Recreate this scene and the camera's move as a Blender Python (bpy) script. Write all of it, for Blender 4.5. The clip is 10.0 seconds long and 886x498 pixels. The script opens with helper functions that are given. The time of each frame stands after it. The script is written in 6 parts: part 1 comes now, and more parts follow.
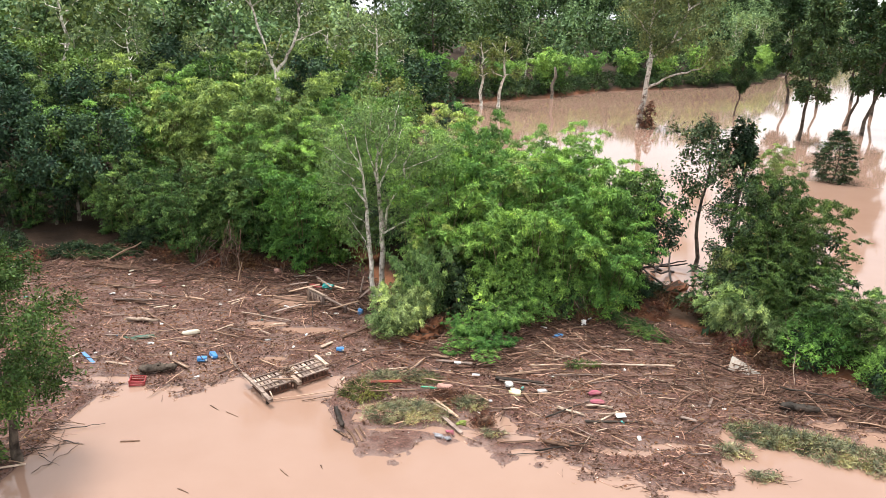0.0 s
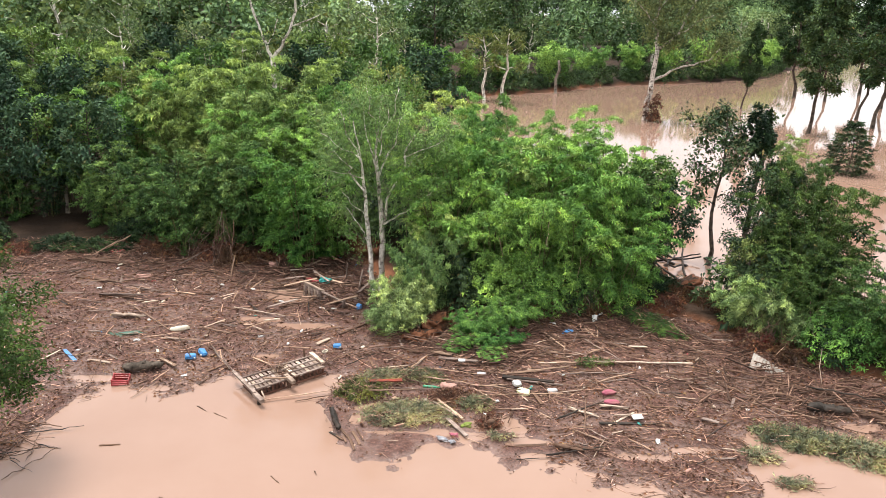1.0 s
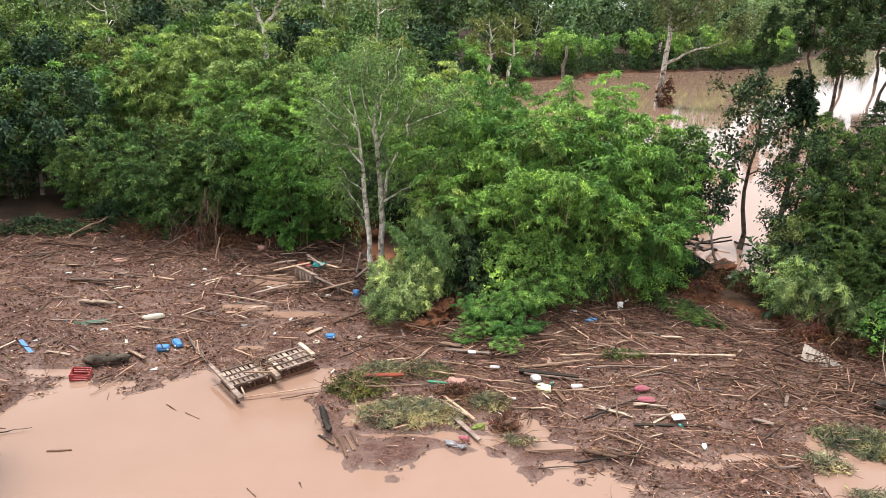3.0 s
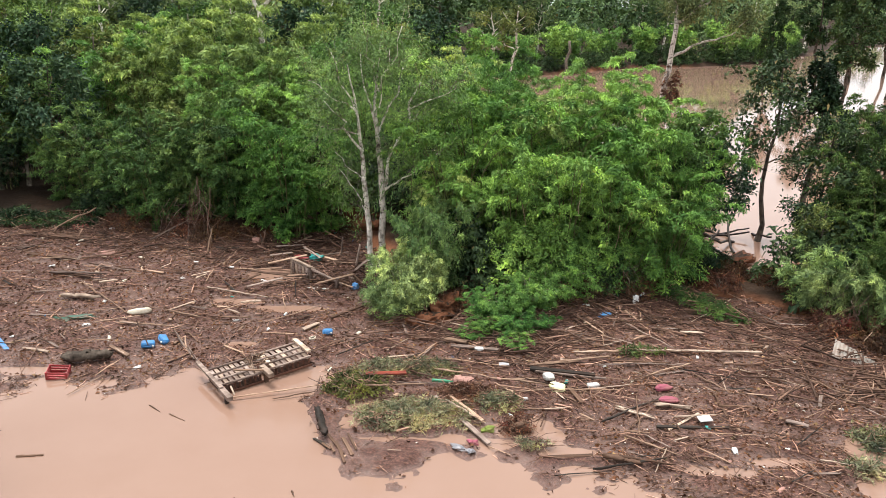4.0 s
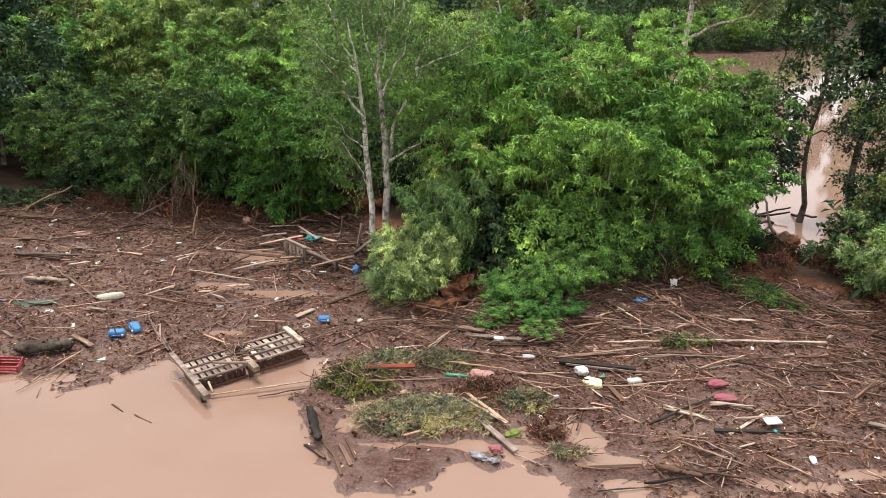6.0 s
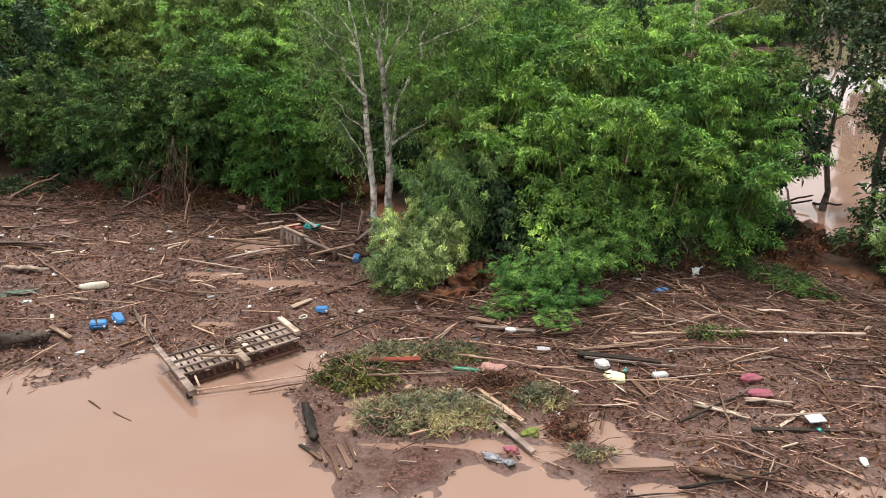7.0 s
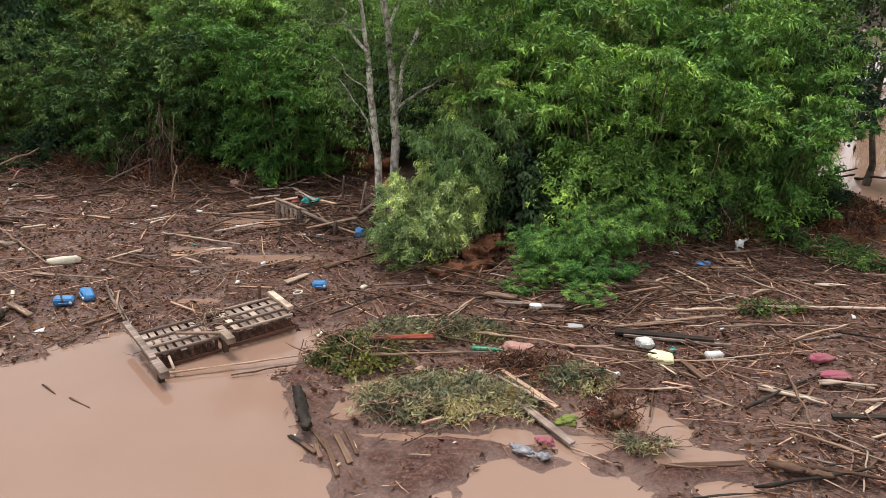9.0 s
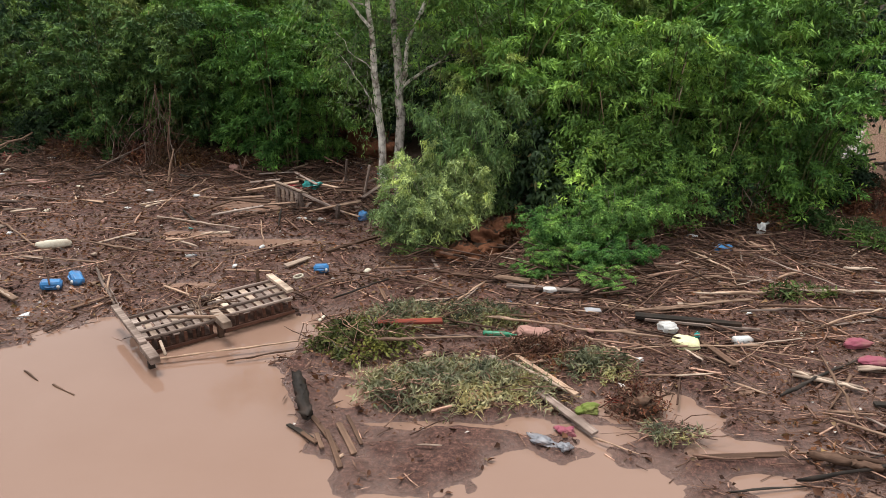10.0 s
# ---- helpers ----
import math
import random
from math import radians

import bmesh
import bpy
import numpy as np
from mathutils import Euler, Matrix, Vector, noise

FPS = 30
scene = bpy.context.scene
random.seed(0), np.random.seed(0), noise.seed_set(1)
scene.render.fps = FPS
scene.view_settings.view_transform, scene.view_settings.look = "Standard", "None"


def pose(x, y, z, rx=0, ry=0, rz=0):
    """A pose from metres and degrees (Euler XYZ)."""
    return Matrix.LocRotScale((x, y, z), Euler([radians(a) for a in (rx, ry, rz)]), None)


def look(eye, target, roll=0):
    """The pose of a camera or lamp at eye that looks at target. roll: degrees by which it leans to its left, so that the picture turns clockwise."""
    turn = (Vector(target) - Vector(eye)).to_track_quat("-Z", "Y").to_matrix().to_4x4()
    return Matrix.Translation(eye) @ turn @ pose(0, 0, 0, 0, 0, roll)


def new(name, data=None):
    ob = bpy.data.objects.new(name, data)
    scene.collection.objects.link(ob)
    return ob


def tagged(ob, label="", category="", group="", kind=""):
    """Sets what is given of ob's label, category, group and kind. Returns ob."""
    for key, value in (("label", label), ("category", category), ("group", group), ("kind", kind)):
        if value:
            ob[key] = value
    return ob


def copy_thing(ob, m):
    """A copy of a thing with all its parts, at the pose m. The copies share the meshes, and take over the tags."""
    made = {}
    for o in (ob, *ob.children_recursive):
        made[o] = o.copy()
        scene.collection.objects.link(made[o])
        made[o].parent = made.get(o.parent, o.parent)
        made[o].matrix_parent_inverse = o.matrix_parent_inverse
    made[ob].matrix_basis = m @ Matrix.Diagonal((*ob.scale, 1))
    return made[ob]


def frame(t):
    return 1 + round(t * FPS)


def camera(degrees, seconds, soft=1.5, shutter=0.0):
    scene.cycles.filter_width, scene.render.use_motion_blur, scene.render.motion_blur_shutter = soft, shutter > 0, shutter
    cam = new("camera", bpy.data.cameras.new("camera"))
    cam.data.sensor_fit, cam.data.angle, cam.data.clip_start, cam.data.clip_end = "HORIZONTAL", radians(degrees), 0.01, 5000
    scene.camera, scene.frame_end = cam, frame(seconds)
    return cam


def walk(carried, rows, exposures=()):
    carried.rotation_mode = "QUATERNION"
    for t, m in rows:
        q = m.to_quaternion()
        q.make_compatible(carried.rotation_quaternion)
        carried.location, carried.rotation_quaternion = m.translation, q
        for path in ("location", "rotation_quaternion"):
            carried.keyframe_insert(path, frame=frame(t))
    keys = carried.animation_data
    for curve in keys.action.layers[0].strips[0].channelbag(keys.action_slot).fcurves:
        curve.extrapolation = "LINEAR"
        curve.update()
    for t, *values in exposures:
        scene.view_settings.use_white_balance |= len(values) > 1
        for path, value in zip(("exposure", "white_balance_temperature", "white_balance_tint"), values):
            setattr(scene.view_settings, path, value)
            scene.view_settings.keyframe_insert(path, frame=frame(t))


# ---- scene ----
cam = camera(62.7, 10.0, soft=0.7)
PATH = [
    (0, (-0.043, -0.405, 13.547), (-0.07, 1.499, 12.936), 1.4),
    (0.5, (-0.089, 0.391, 13.152), (-0.118, 2.294, 12.537), 1.4),
    (1, (-0.11, 1.17, 12.738), (-0.142, 3.072, 12.122), 1.3),
    (1.5, (-0.147, 1.927, 12.325), (-0.181, 3.829, 11.705), 1.3),
    (2, (-0.183, 2.697, 11.886), (-0.219, 4.598, 11.266), 1.2),
    (2.5, (-0.228, 3.464, 11.47), (-0.267, 5.364, 10.846), 1.2),
    (4, (-0.441, 5.668, 10.239), (-0.484, 7.566, 9.61), 1.1),
    (4.5, (-0.525, 6.369, 9.864), (-0.57, 8.266, 9.232), 1.1),
    (5, (-0.595, 7.05, 9.494), (-0.643, 8.946, 8.859), 1.0),
    (5.5, (-0.679, 7.729, 9.134), (-0.73, 9.623, 8.494), 1.0),
    (7, (-0.951, 9.656, 7.918), (-1.007, 11.549, 7.273), 0.9),
    (7.5, (-1.02, 10.223, 7.512), (-1.08, 12.114, 6.866), 0.8),
    (8, (-1.082, 10.76, 7.112), (-1.145, 12.651, 6.465), 0.7),
    (8.5, (-1.134, 11.21, 6.742), (-1.201, 13.102, 6.097), 0.7),
    (9, (-1.205, 11.607, 6.428), (-1.275, 13.499, 5.783), 0.6),
    (9.5, (-1.278, 11.979, 6.127), (-1.352, 13.87, 5.482), 0.6),
    (10, (-1.353, 12.324, 5.839), (-1.43, 14.213, 5.184), 0.5),
]
walk(cam, [(t, look(eye, target, roll)) for t, eye, target, roll in PATH], [(0, 1.31), (2.5, 1.19), (5, 1.0), (7.5, 0.79), (10, 0.58)])

# ---- world, sun ----
SUN_EL, SUN_AZ = 74.0, 320.0
world = bpy.data.worlds.new("world")
scene.world = world
world.use_nodes = True
wn, wl = world.node_tree.nodes, world.node_tree.links
wn.clear()
sky = wn.new("ShaderNodeTexSky")
sky.sky_type, sky.sun_disc = "NISHITA", False
sky.sun_elevation, sky.sun_rotation = radians(SUN_EL), radians(SUN_AZ)
sky_bg = wn.new("ShaderNodeBackground")
sky_bg.inputs[1].default_value = 0.07
wl.new(sky.outputs[0], sky_bg.inputs[0])
wtc = wn.new("ShaderNodeTexCoord")
cloud = wn.new("ShaderNodeTexNoise")
cloud.inputs["Scale"].default_value, cloud.inputs["Detail"].default_value = 3.2, 6
wl.new(wtc.outputs["Generated"], cloud.inputs["Vector"])
ramp = wn.new("ShaderNodeValToRGB")
ramp.color_ramp.elements[0].position, ramp.color_ramp.elements[0].color = 0.35, (0.62, 0.66, 0.72, 1)
ramp.color_ramp.elements[1].position, ramp.color_ramp.elements[1].color = 0.60, (0.98, 0.99, 1.0, 1)
wl.new(cloud.outputs[0], ramp.inputs[0])
# an overcast dome is brighter overhead than at the horizon
up = wn.new("ShaderNodeSeparateXYZ")
wl.new(wtc.outputs["Generated"], up.inputs[0])
dome = wn.new("ShaderNodeMapRange")
dome.inputs[1].default_value, dome.inputs[2].default_value, dome.inputs[3].default_value, dome.inputs[4].default_value = 0.0, 1.0, 0.70, 1.38
wl.new(up.outputs[2], dome.inputs[0])
cloud_bg = wn.new("ShaderNodeBackground")
wl.new(ramp.outputs[0], cloud_bg.inputs[0])
wl.new(dome.outputs[0], cloud_bg.inputs[1])
wmix = wn.new("ShaderNodeMixShader")
wmix.inputs[0].default_value = 0.85
wl.new(sky_bg.outputs[0], wmix.inputs[1])
wl.new(cloud_bg.outputs[0], wmix.inputs[2])
wout = wn.new("ShaderNodeOutputWorld")
wl.new(wmix.outputs[0], wout.inputs[0])

sun = new("sun", bpy.data.lights.new("sun", "SUN"))
sun.data.energy, sun.data.angle, sun.data.color = 2.3, radians(20), (1.0, 0.975, 0.95)
az, el = radians(SUN_AZ), radians(SUN_EL)
sun.matrix_world = look((0, 0, 60), (-math.sin(az) * math.cos(el), -math.cos(az) * math.cos(el), 60 - math.sin(el)))


# ---- materials ----
def nodes_of(name):
    m = bpy.data.materials.new(name)
    m.use_nodes = True
    n, l = m.node_tree.nodes, m.node_tree.links
    return m, n, l, n["Principled BSDF"]


def mix_colour(n, l, fac, a, b, blend="MIX"):
    x = n.new("ShaderNodeMix")
    x.data_type, x.blend_type = "RGBA", blend
    for sock, v in ((0, fac), (6, a), (7, b)):
        if hasattr(v, "links"):
            l.new(v, x.inputs[sock])
        else:
            x.inputs[sock].default_value = v if sock == 0 else (*v, 1)
    return x.outputs[2]


def noise_at(n, l, scale, detail=5, coord="Object", rough=0.6, stretch=None):
    tc = n.new("ShaderNodeTexCoord")
    t = n.new("ShaderNodeTexNoise")
    t.inputs["Scale"].default_value, t.inputs["Detail"].default_value, t.inputs["Roughness"].default_value = scale, detail, rough
    if stretch:
        mp = n.new("ShaderNodeMapping")
        mp.inputs["Scale"].default_value = stretch
        l.new(tc.outputs[coord], mp.inputs[0])
        l.new(mp.outputs[0], t.inputs["Vector"])
    else:
        l.new(tc.outputs[coord], t.inputs["Vector"])
    return t.outputs[0]


def ramp_of(n, l, src, stops):
    r = n.new("ShaderNodeValToRGB")
    e = r.color_ramp.elements
    while len(e) < len(stops):
        e.new(0.5)
    for i, (p, c) in enumerate(stops):
        e[i].position, e[i].color = p, (*c, 1)
    l.new(src, r.inputs[0])
    return r.outputs[0]


def bump_on(n, l, src, b, strength, dist):
    x = n.new("ShaderNodeBump")
    x.inputs["Strength"].default_value, x.inputs["Distance"].default_value = strength, dist
    l.new(src, x.inputs["Height"])
    l.new(x.outputs[0], b.inputs["Normal"])


def leaf_material(name, dark, light, dry=(0.16, 0.13, 0.05), dry_amount=0.025, through_light=0.10):
    """Leaves: three tones by leaf, a slower drift over the plant with shade between clumps painted in, light that
    passes through the blade.
    """
    m, n, l, b = nodes_of(name)
    geo, info = n.new("ShaderNodeNewGeometry"), n.new("ShaderNodeObjectInfo")
    low, high = (tuple(p + (q - p) * k for p, q in zip(dark, light)) for k in (0.22, 0.85))
    tone = ramp_of(n, l, geo.outputs["Random Per Island"], [(0.0, low), (0.85, high), (1.0 - dry_amount, high), (1.0, dry)])
    # cool-dark to warm-light noise: random tone plus crown shade put into the colour
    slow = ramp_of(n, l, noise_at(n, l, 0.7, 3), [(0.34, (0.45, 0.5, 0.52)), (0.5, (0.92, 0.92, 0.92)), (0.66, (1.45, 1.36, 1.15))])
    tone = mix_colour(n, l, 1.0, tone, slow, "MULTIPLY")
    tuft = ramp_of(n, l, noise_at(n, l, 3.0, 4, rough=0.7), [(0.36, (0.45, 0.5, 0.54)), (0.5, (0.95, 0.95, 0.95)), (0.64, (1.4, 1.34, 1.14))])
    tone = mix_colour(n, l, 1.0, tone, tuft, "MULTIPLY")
    hue = n.new("ShaderNodeHueSaturation")
    mr = n.new("ShaderNodeMapRange")
    mr.inputs[3].default_value, mr.inputs[4].default_value = 0.7, 1.3
    l.new(info.outputs["Random"], mr.inputs[0])
    l.new(mr.outputs[0], hue.inputs["Value"])
    turn = n.new("ShaderNodeMapRange")
    turn.inputs[3].default_value, turn.inputs[4].default_value = 0.515, 0.48
    l.new(info.outputs["Random"], turn.inputs[0])
    l.new(turn.outputs[0], hue.inputs["Hue"])
    l.new(tone, hue.inputs["Color"])
    col = hue.outputs[0]
    l.new(col, b.inputs["Base Color"])
    b.inputs["Roughness"].default_value = 0.55
    b.inputs["Specular IOR Level"].default_value = 0.08
    tr = n.new("ShaderNodeBsdfTranslucent")
    l.new(mix_colour(n, l, 1.0, col, (1.25, 1.2, 0.55), "MULTIPLY"), tr.inputs[0])
    ms = n.new("ShaderNodeMixShader")
    ms.inputs[0].default_value = through_light
    l.new(b.outputs[0], ms.inputs[1])
    l.new(tr.outputs[0], ms.inputs[2])
    l.new(ms.outputs[0], n["Material Output"].inputs[0])
    return m


def wood_material(name, dark, light, rough=0.75, per_island=False, scale=6.0):
    m, n, l, b = nodes_of(name)
    grain = noise_at(n, l, scale, 6, stretch=(0.25, 3, 3))
    col = ramp_of(n, l, grain, [(0.25, dark), (0.7, light)])
    if per_island:
        rnd = n.new("ShaderNodeNewGeometry").outputs["Random Per Island"]
    else:
        rnd = n.new("ShaderNodeObjectInfo").outputs["Random"]
    top = 2.1 if per_island else 1.35
    lowest, middle = (0.2, 0.62) if per_island else (0.5, 0.82)
    val = ramp_of(n, l, rnd, [(0.0, (lowest, lowest * 0.93, lowest * 0.87)), (0.45, (middle, middle * 0.95, middle * 0.9)), (0.82, (1.15, 1.1, 1.02)), (1.0, (top, top, top * 0.96))])
    col = mix_colour(n, l, 1.0, col, val, "MULTIPLY")
    stain = noise_at(n, l, 1.7, 3)
    col = mix_colour(n, l, ramp_of(n, l, stain, [(0.45, (0, 0, 0)), (0.7, (0.7, 0.7, 0.7))]), col, (0.055, 0.034, 0.024))
    l.new(col, b.inputs["Base Color"])
    b.inputs["Roughness"].default_value = rough
    b.inputs["Specular IOR Level"].default_value = 0.12
    bump_on(n, l, grain, b, 0.5, 0.01)
    return m


def bark_material(name, dark, light, patch=2.2):
    m, n, l, b = nodes_of(name)
    a = noise_at(n, l, patch, 5)
    f = noise_at(n, l, 14, 5, stretch=(1, 1, 0.3))
    col = ramp_of(n, l, a, [(0.36, dark), (0.52, light), (0.75, tuple(v * 1.15 for v in light))])
    col = mix_colour(n, l, 0.5, col, ramp_of(n, l, f, [(0.3, tuple(v * 0.6 for v in dark)), (0.65, (1, 1, 1))]), "MULTIPLY")
    l.new(col, b.inputs["Base Color"])
    b.inputs["Roughness"].default_value = 0.85
    b.inputs["Specular IOR Level"].default_value = 0.15
    bump_on(n, l, f, b, 0.6, 0.02)
    return m


def plain_material(name, colour, rough=0.5, dirt=0.5, scale=5.0):
    """A painted, plastic or cloth surface with mud splashed on it."""
    m, n, l, b = nodes_of(name)
    d = noise_at(n, l, scale, 6)
    fac = ramp_of(n, l, d, [(0.45, (0, 0, 0)), (0.75, (dirt, dirt, dirt))])
    fine = noise_at(n, l, scale * 9, 3)
    col = mix_colour(n, l, fac, colour, (0.22, 0.12, 0.075))
    col = mix_colour(n, l, 0.35, col, ramp_of(n, l, fine, [(0.3, (0.55, 0.52, 0.5)), (0.65, (1, 1, 1))]), "MULTIPLY")
    l.new(col, b.inputs["Base Color"])
    b.inputs["Roughness"].default_value = rough
    bump_on(n, l, d, b, 0.3, 0.02)
    return m


def water_material(name):
    m, n, l, b = nodes_of(name)
    big = noise_at(n, l, 0.035, 4)
    mid = noise_at(n, l, 0.35, 5)
    col = ramp_of(n, l, big, [(0.3, (0.212, 0.125, 0.088)), (0.7, (0.246, 0.152, 0.110))])
    col = mix_colour(n, l, ramp_of(n, l, mid, [(0.3, (0, 0, 0)), (0.75, (0.45, 0.45, 0.45))]), col, (0.262, 0.168, 0.126))
    l.new(col, b.inputs["Base Color"])
    b.inputs["Roughness"].default_value = 0.05
    b.inputs["IOR"].default_value = 1.33
    ripple = noise_at(n, l, 0.8, 2)
    bump_on(n, l, ripple, b, 0.0018, 0.05)
    return m


def mud_material(name):
    """Wet flood litter: dark brown mud with chips, fibres and paler silt."""
    m, n, l, b = nodes_of(name)
    fine = noise_at(n, l, 16, 8, rough=0.75)
    fibre = noise_at(n, l, 7, 6, stretch=(0.5, 2.6, 1), rough=0.7)
    big = noise_at(n, l, 0.7, 5)
    col = ramp_of(n, l, fine, [(0.34, (0.009, 0.0045, 0.003)), (0.5, (0.100, 0.042, 0.030)), (0.63, (0.30, 0.147, 0.105)), (0.77, (0.56, 0.335, 0.245))])
    col = mix_colour(n, l, 0.45, col, ramp_of(n, l, fibre, [(0.35, (0.017, 0.0075, 0.0055)), (0.6, (0.092, 0.044, 0.031)), (0.75, (0.255, 0.146, 0.10))]))
    silt = ramp_of(n, l, big, [(0.5, (0, 0, 0)), (0.72, (0.55, 0.55, 0.55))])
    col = mix_colour(n, l, silt, col, (0.175, 0.112, 0.087))
    # blends in a paler grey-brown towards the lowest parts of the mat
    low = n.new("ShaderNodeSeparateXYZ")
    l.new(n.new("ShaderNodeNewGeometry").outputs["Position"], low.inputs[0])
    low_tint = n.new("ShaderNodeMapRange")
    low_tint.inputs[1].default_value, low_tint.inputs[2].default_value, low_tint.inputs[3].default_value, low_tint.inputs[4].default_value = -0.02, 0.10, 0.75, 0.0
    l.new(low.outputs[2], low_tint.inputs[0])
    col = mix_colour(n, l, low_tint.outputs[0], col, (0.205, 0.137, 0.112))
    l.new(col, b.inputs["Base Color"])
    # glossy with wet silt at the waterline, duller where the mat stands higher
    place = n.new("ShaderNodeSeparateXYZ")
    l.new(n.new("ShaderNodeNewGeometry").outputs["Position"], place.inputs[0])
    wet = n.new("ShaderNodeMapRange")
    wet.inputs[1].default_value, wet.inputs[2].default_value, wet.inputs[3].default_value, wet.inputs[4].default_value = 0.0, 0.12, 0.14, 0.7
    l.new(place.outputs[2], wet.inputs[0])
    l.new(wet.outputs[0], b.inputs["Roughness"])
    b.inputs["Specular IOR Level"].default_value = 0.3
    bump_on(n, l, fine, b, 0.9, 0.05)
    return m


def earth_material(name):
    m, n, l, b = nodes_of(name)
    a, f = noise_at(n, l, 0.5, 5), noise_at(n, l, 9, 7)
    floor = ramp_of(n, l, a, [(0.4, (0.028, 0.018, 0.012)), (0.6, (0.05, 0.031, 0.02)), (0.75, (0.09, 0.05, 0.03))])
    cut = ramp_of(n, l, a, [(0.35, (0.10, 0.042, 0.022)), (0.55, (0.19, 0.078, 0.04)), (0.72, (0.28, 0.125, 0.066))])
    slope = n.new("ShaderNodeSeparateXYZ")
    l.new(n.new("ShaderNodeNewGeometry").outputs["Normal"], slope.inputs[0])
    steep = n.new("ShaderNodeMapRange")
    steep.inputs[1].default_value, steep.inputs[2].default_value, steep.inputs[3].default_value, steep.inputs[4].default_value = 0.985, 0.93, 0.0, 1.0
    l.new(slope.outputs[2], steep.inputs[0])
    # leaf mould with the wood's shade coloured in on the level, bare red earth where the flood has cut the bank
    col = mix_colour(n, l, steep.outputs[0], floor, cut)
    col = mix_colour(n, l, 0.6, col, ramp_of(n, l, f, [(0.3, (0.35, 0.33, 0.3)), (0.7, (1, 1, 1))]), "MULTIPLY")
    l.new(col, b.inputs["Base Color"])
    b.inputs["Roughness"].default_value = 0.85
    b.inputs["Specular IOR Level"].default_value = 0.1
    bump_on(n, l, f, b, 0.8, 0.06)
    return m


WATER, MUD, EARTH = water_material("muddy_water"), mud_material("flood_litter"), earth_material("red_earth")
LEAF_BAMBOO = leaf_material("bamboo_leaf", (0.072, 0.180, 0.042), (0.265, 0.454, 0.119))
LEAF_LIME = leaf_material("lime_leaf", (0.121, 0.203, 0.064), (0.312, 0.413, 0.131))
# leaf of dark trees; undergrowth using it has shade put into its colour
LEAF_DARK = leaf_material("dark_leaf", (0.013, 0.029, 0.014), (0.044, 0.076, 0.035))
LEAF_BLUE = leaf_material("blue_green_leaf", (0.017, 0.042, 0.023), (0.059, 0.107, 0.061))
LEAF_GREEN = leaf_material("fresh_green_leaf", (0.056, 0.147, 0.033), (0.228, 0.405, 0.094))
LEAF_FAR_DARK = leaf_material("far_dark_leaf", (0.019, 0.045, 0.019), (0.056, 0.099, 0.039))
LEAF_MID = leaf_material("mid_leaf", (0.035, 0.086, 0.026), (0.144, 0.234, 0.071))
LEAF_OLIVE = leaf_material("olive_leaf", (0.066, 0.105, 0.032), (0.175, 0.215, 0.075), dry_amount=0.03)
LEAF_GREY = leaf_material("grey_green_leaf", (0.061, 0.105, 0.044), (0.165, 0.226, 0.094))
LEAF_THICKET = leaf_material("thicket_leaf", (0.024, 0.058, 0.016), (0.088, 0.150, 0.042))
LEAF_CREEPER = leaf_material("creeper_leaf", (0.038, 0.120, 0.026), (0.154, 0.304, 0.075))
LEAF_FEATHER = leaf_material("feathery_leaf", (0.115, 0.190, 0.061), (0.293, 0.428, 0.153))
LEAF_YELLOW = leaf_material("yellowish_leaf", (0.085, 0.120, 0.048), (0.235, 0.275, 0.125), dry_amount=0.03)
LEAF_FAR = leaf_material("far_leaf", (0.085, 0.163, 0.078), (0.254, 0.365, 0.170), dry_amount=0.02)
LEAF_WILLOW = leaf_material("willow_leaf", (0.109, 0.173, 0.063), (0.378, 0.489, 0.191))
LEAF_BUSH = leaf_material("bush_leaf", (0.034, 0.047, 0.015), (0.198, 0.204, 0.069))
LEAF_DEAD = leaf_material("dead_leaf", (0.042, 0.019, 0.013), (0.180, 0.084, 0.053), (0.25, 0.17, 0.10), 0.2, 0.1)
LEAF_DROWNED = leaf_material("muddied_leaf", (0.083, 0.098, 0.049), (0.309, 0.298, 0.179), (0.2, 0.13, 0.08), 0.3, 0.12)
BARK_PALE = bark_material("pale_bark", (0.20, 0.15, 0.115), (0.86, 0.79, 0.69), 3.2)
BARK_MOTTLED = bark_material("mottled_bark", (0.07, 0.05, 0.04), (0.64, 0.57, 0.49), 4.5)
BARK_DARK = bark_material("dark_bark", (0.03, 0.022, 0.016), (0.11, 0.085, 0.065))
BARK_MID = bark_material("grey_brown_bark", (0.08, 0.06, 0.045), (0.24, 0.20, 0.16))
CULM = bark_material("bamboo_culm", (0.045, 0.048, 0.02), (0.15, 0.145, 0.06))
WOOD_LITTER = wood_material("stick_wood", (0.122, 0.062, 0.046), (0.465, 0.288, 0.214), 0.75, True)
WOOD_HEAP = wood_material("wet_heap_wood", (0.054, 0.027, 0.020), (0.228, 0.141, 0.104), 0.7, True)
WOOD_GREY = wood_material("weathered_wood", (0.123, 0.088, 0.075), (0.362, 0.288, 0.252))
WOOD_TAN = wood_material("tan_wood", (0.216, 0.132, 0.093), (0.469, 0.333, 0.244))
WOOD_BROWN = wood_material("brown_wood", (0.057, 0.034, 0.024), (0.180, 0.109, 0.076))
WOOD_BLACK = wood_material("charred_wood", (0.008, 0.007, 0.006), (0.05, 0.042, 0.036), 0.6)
WOOD_RED = wood_material("red_stained_wood", (0.09, 0.02, 0.014), (0.22, 0.05, 0.032))
WOOD_WET = wood_material("wet_brown_wood", (0.036, 0.016, 0.011), (0.125, 0.058, 0.04), 0.5)
WOOD_PALE = wood_material("bleached_wood", (0.339, 0.249, 0.191), (0.599, 0.484, 0.393))

# ---- shapes ----
RNG = np.random.default_rng(7)


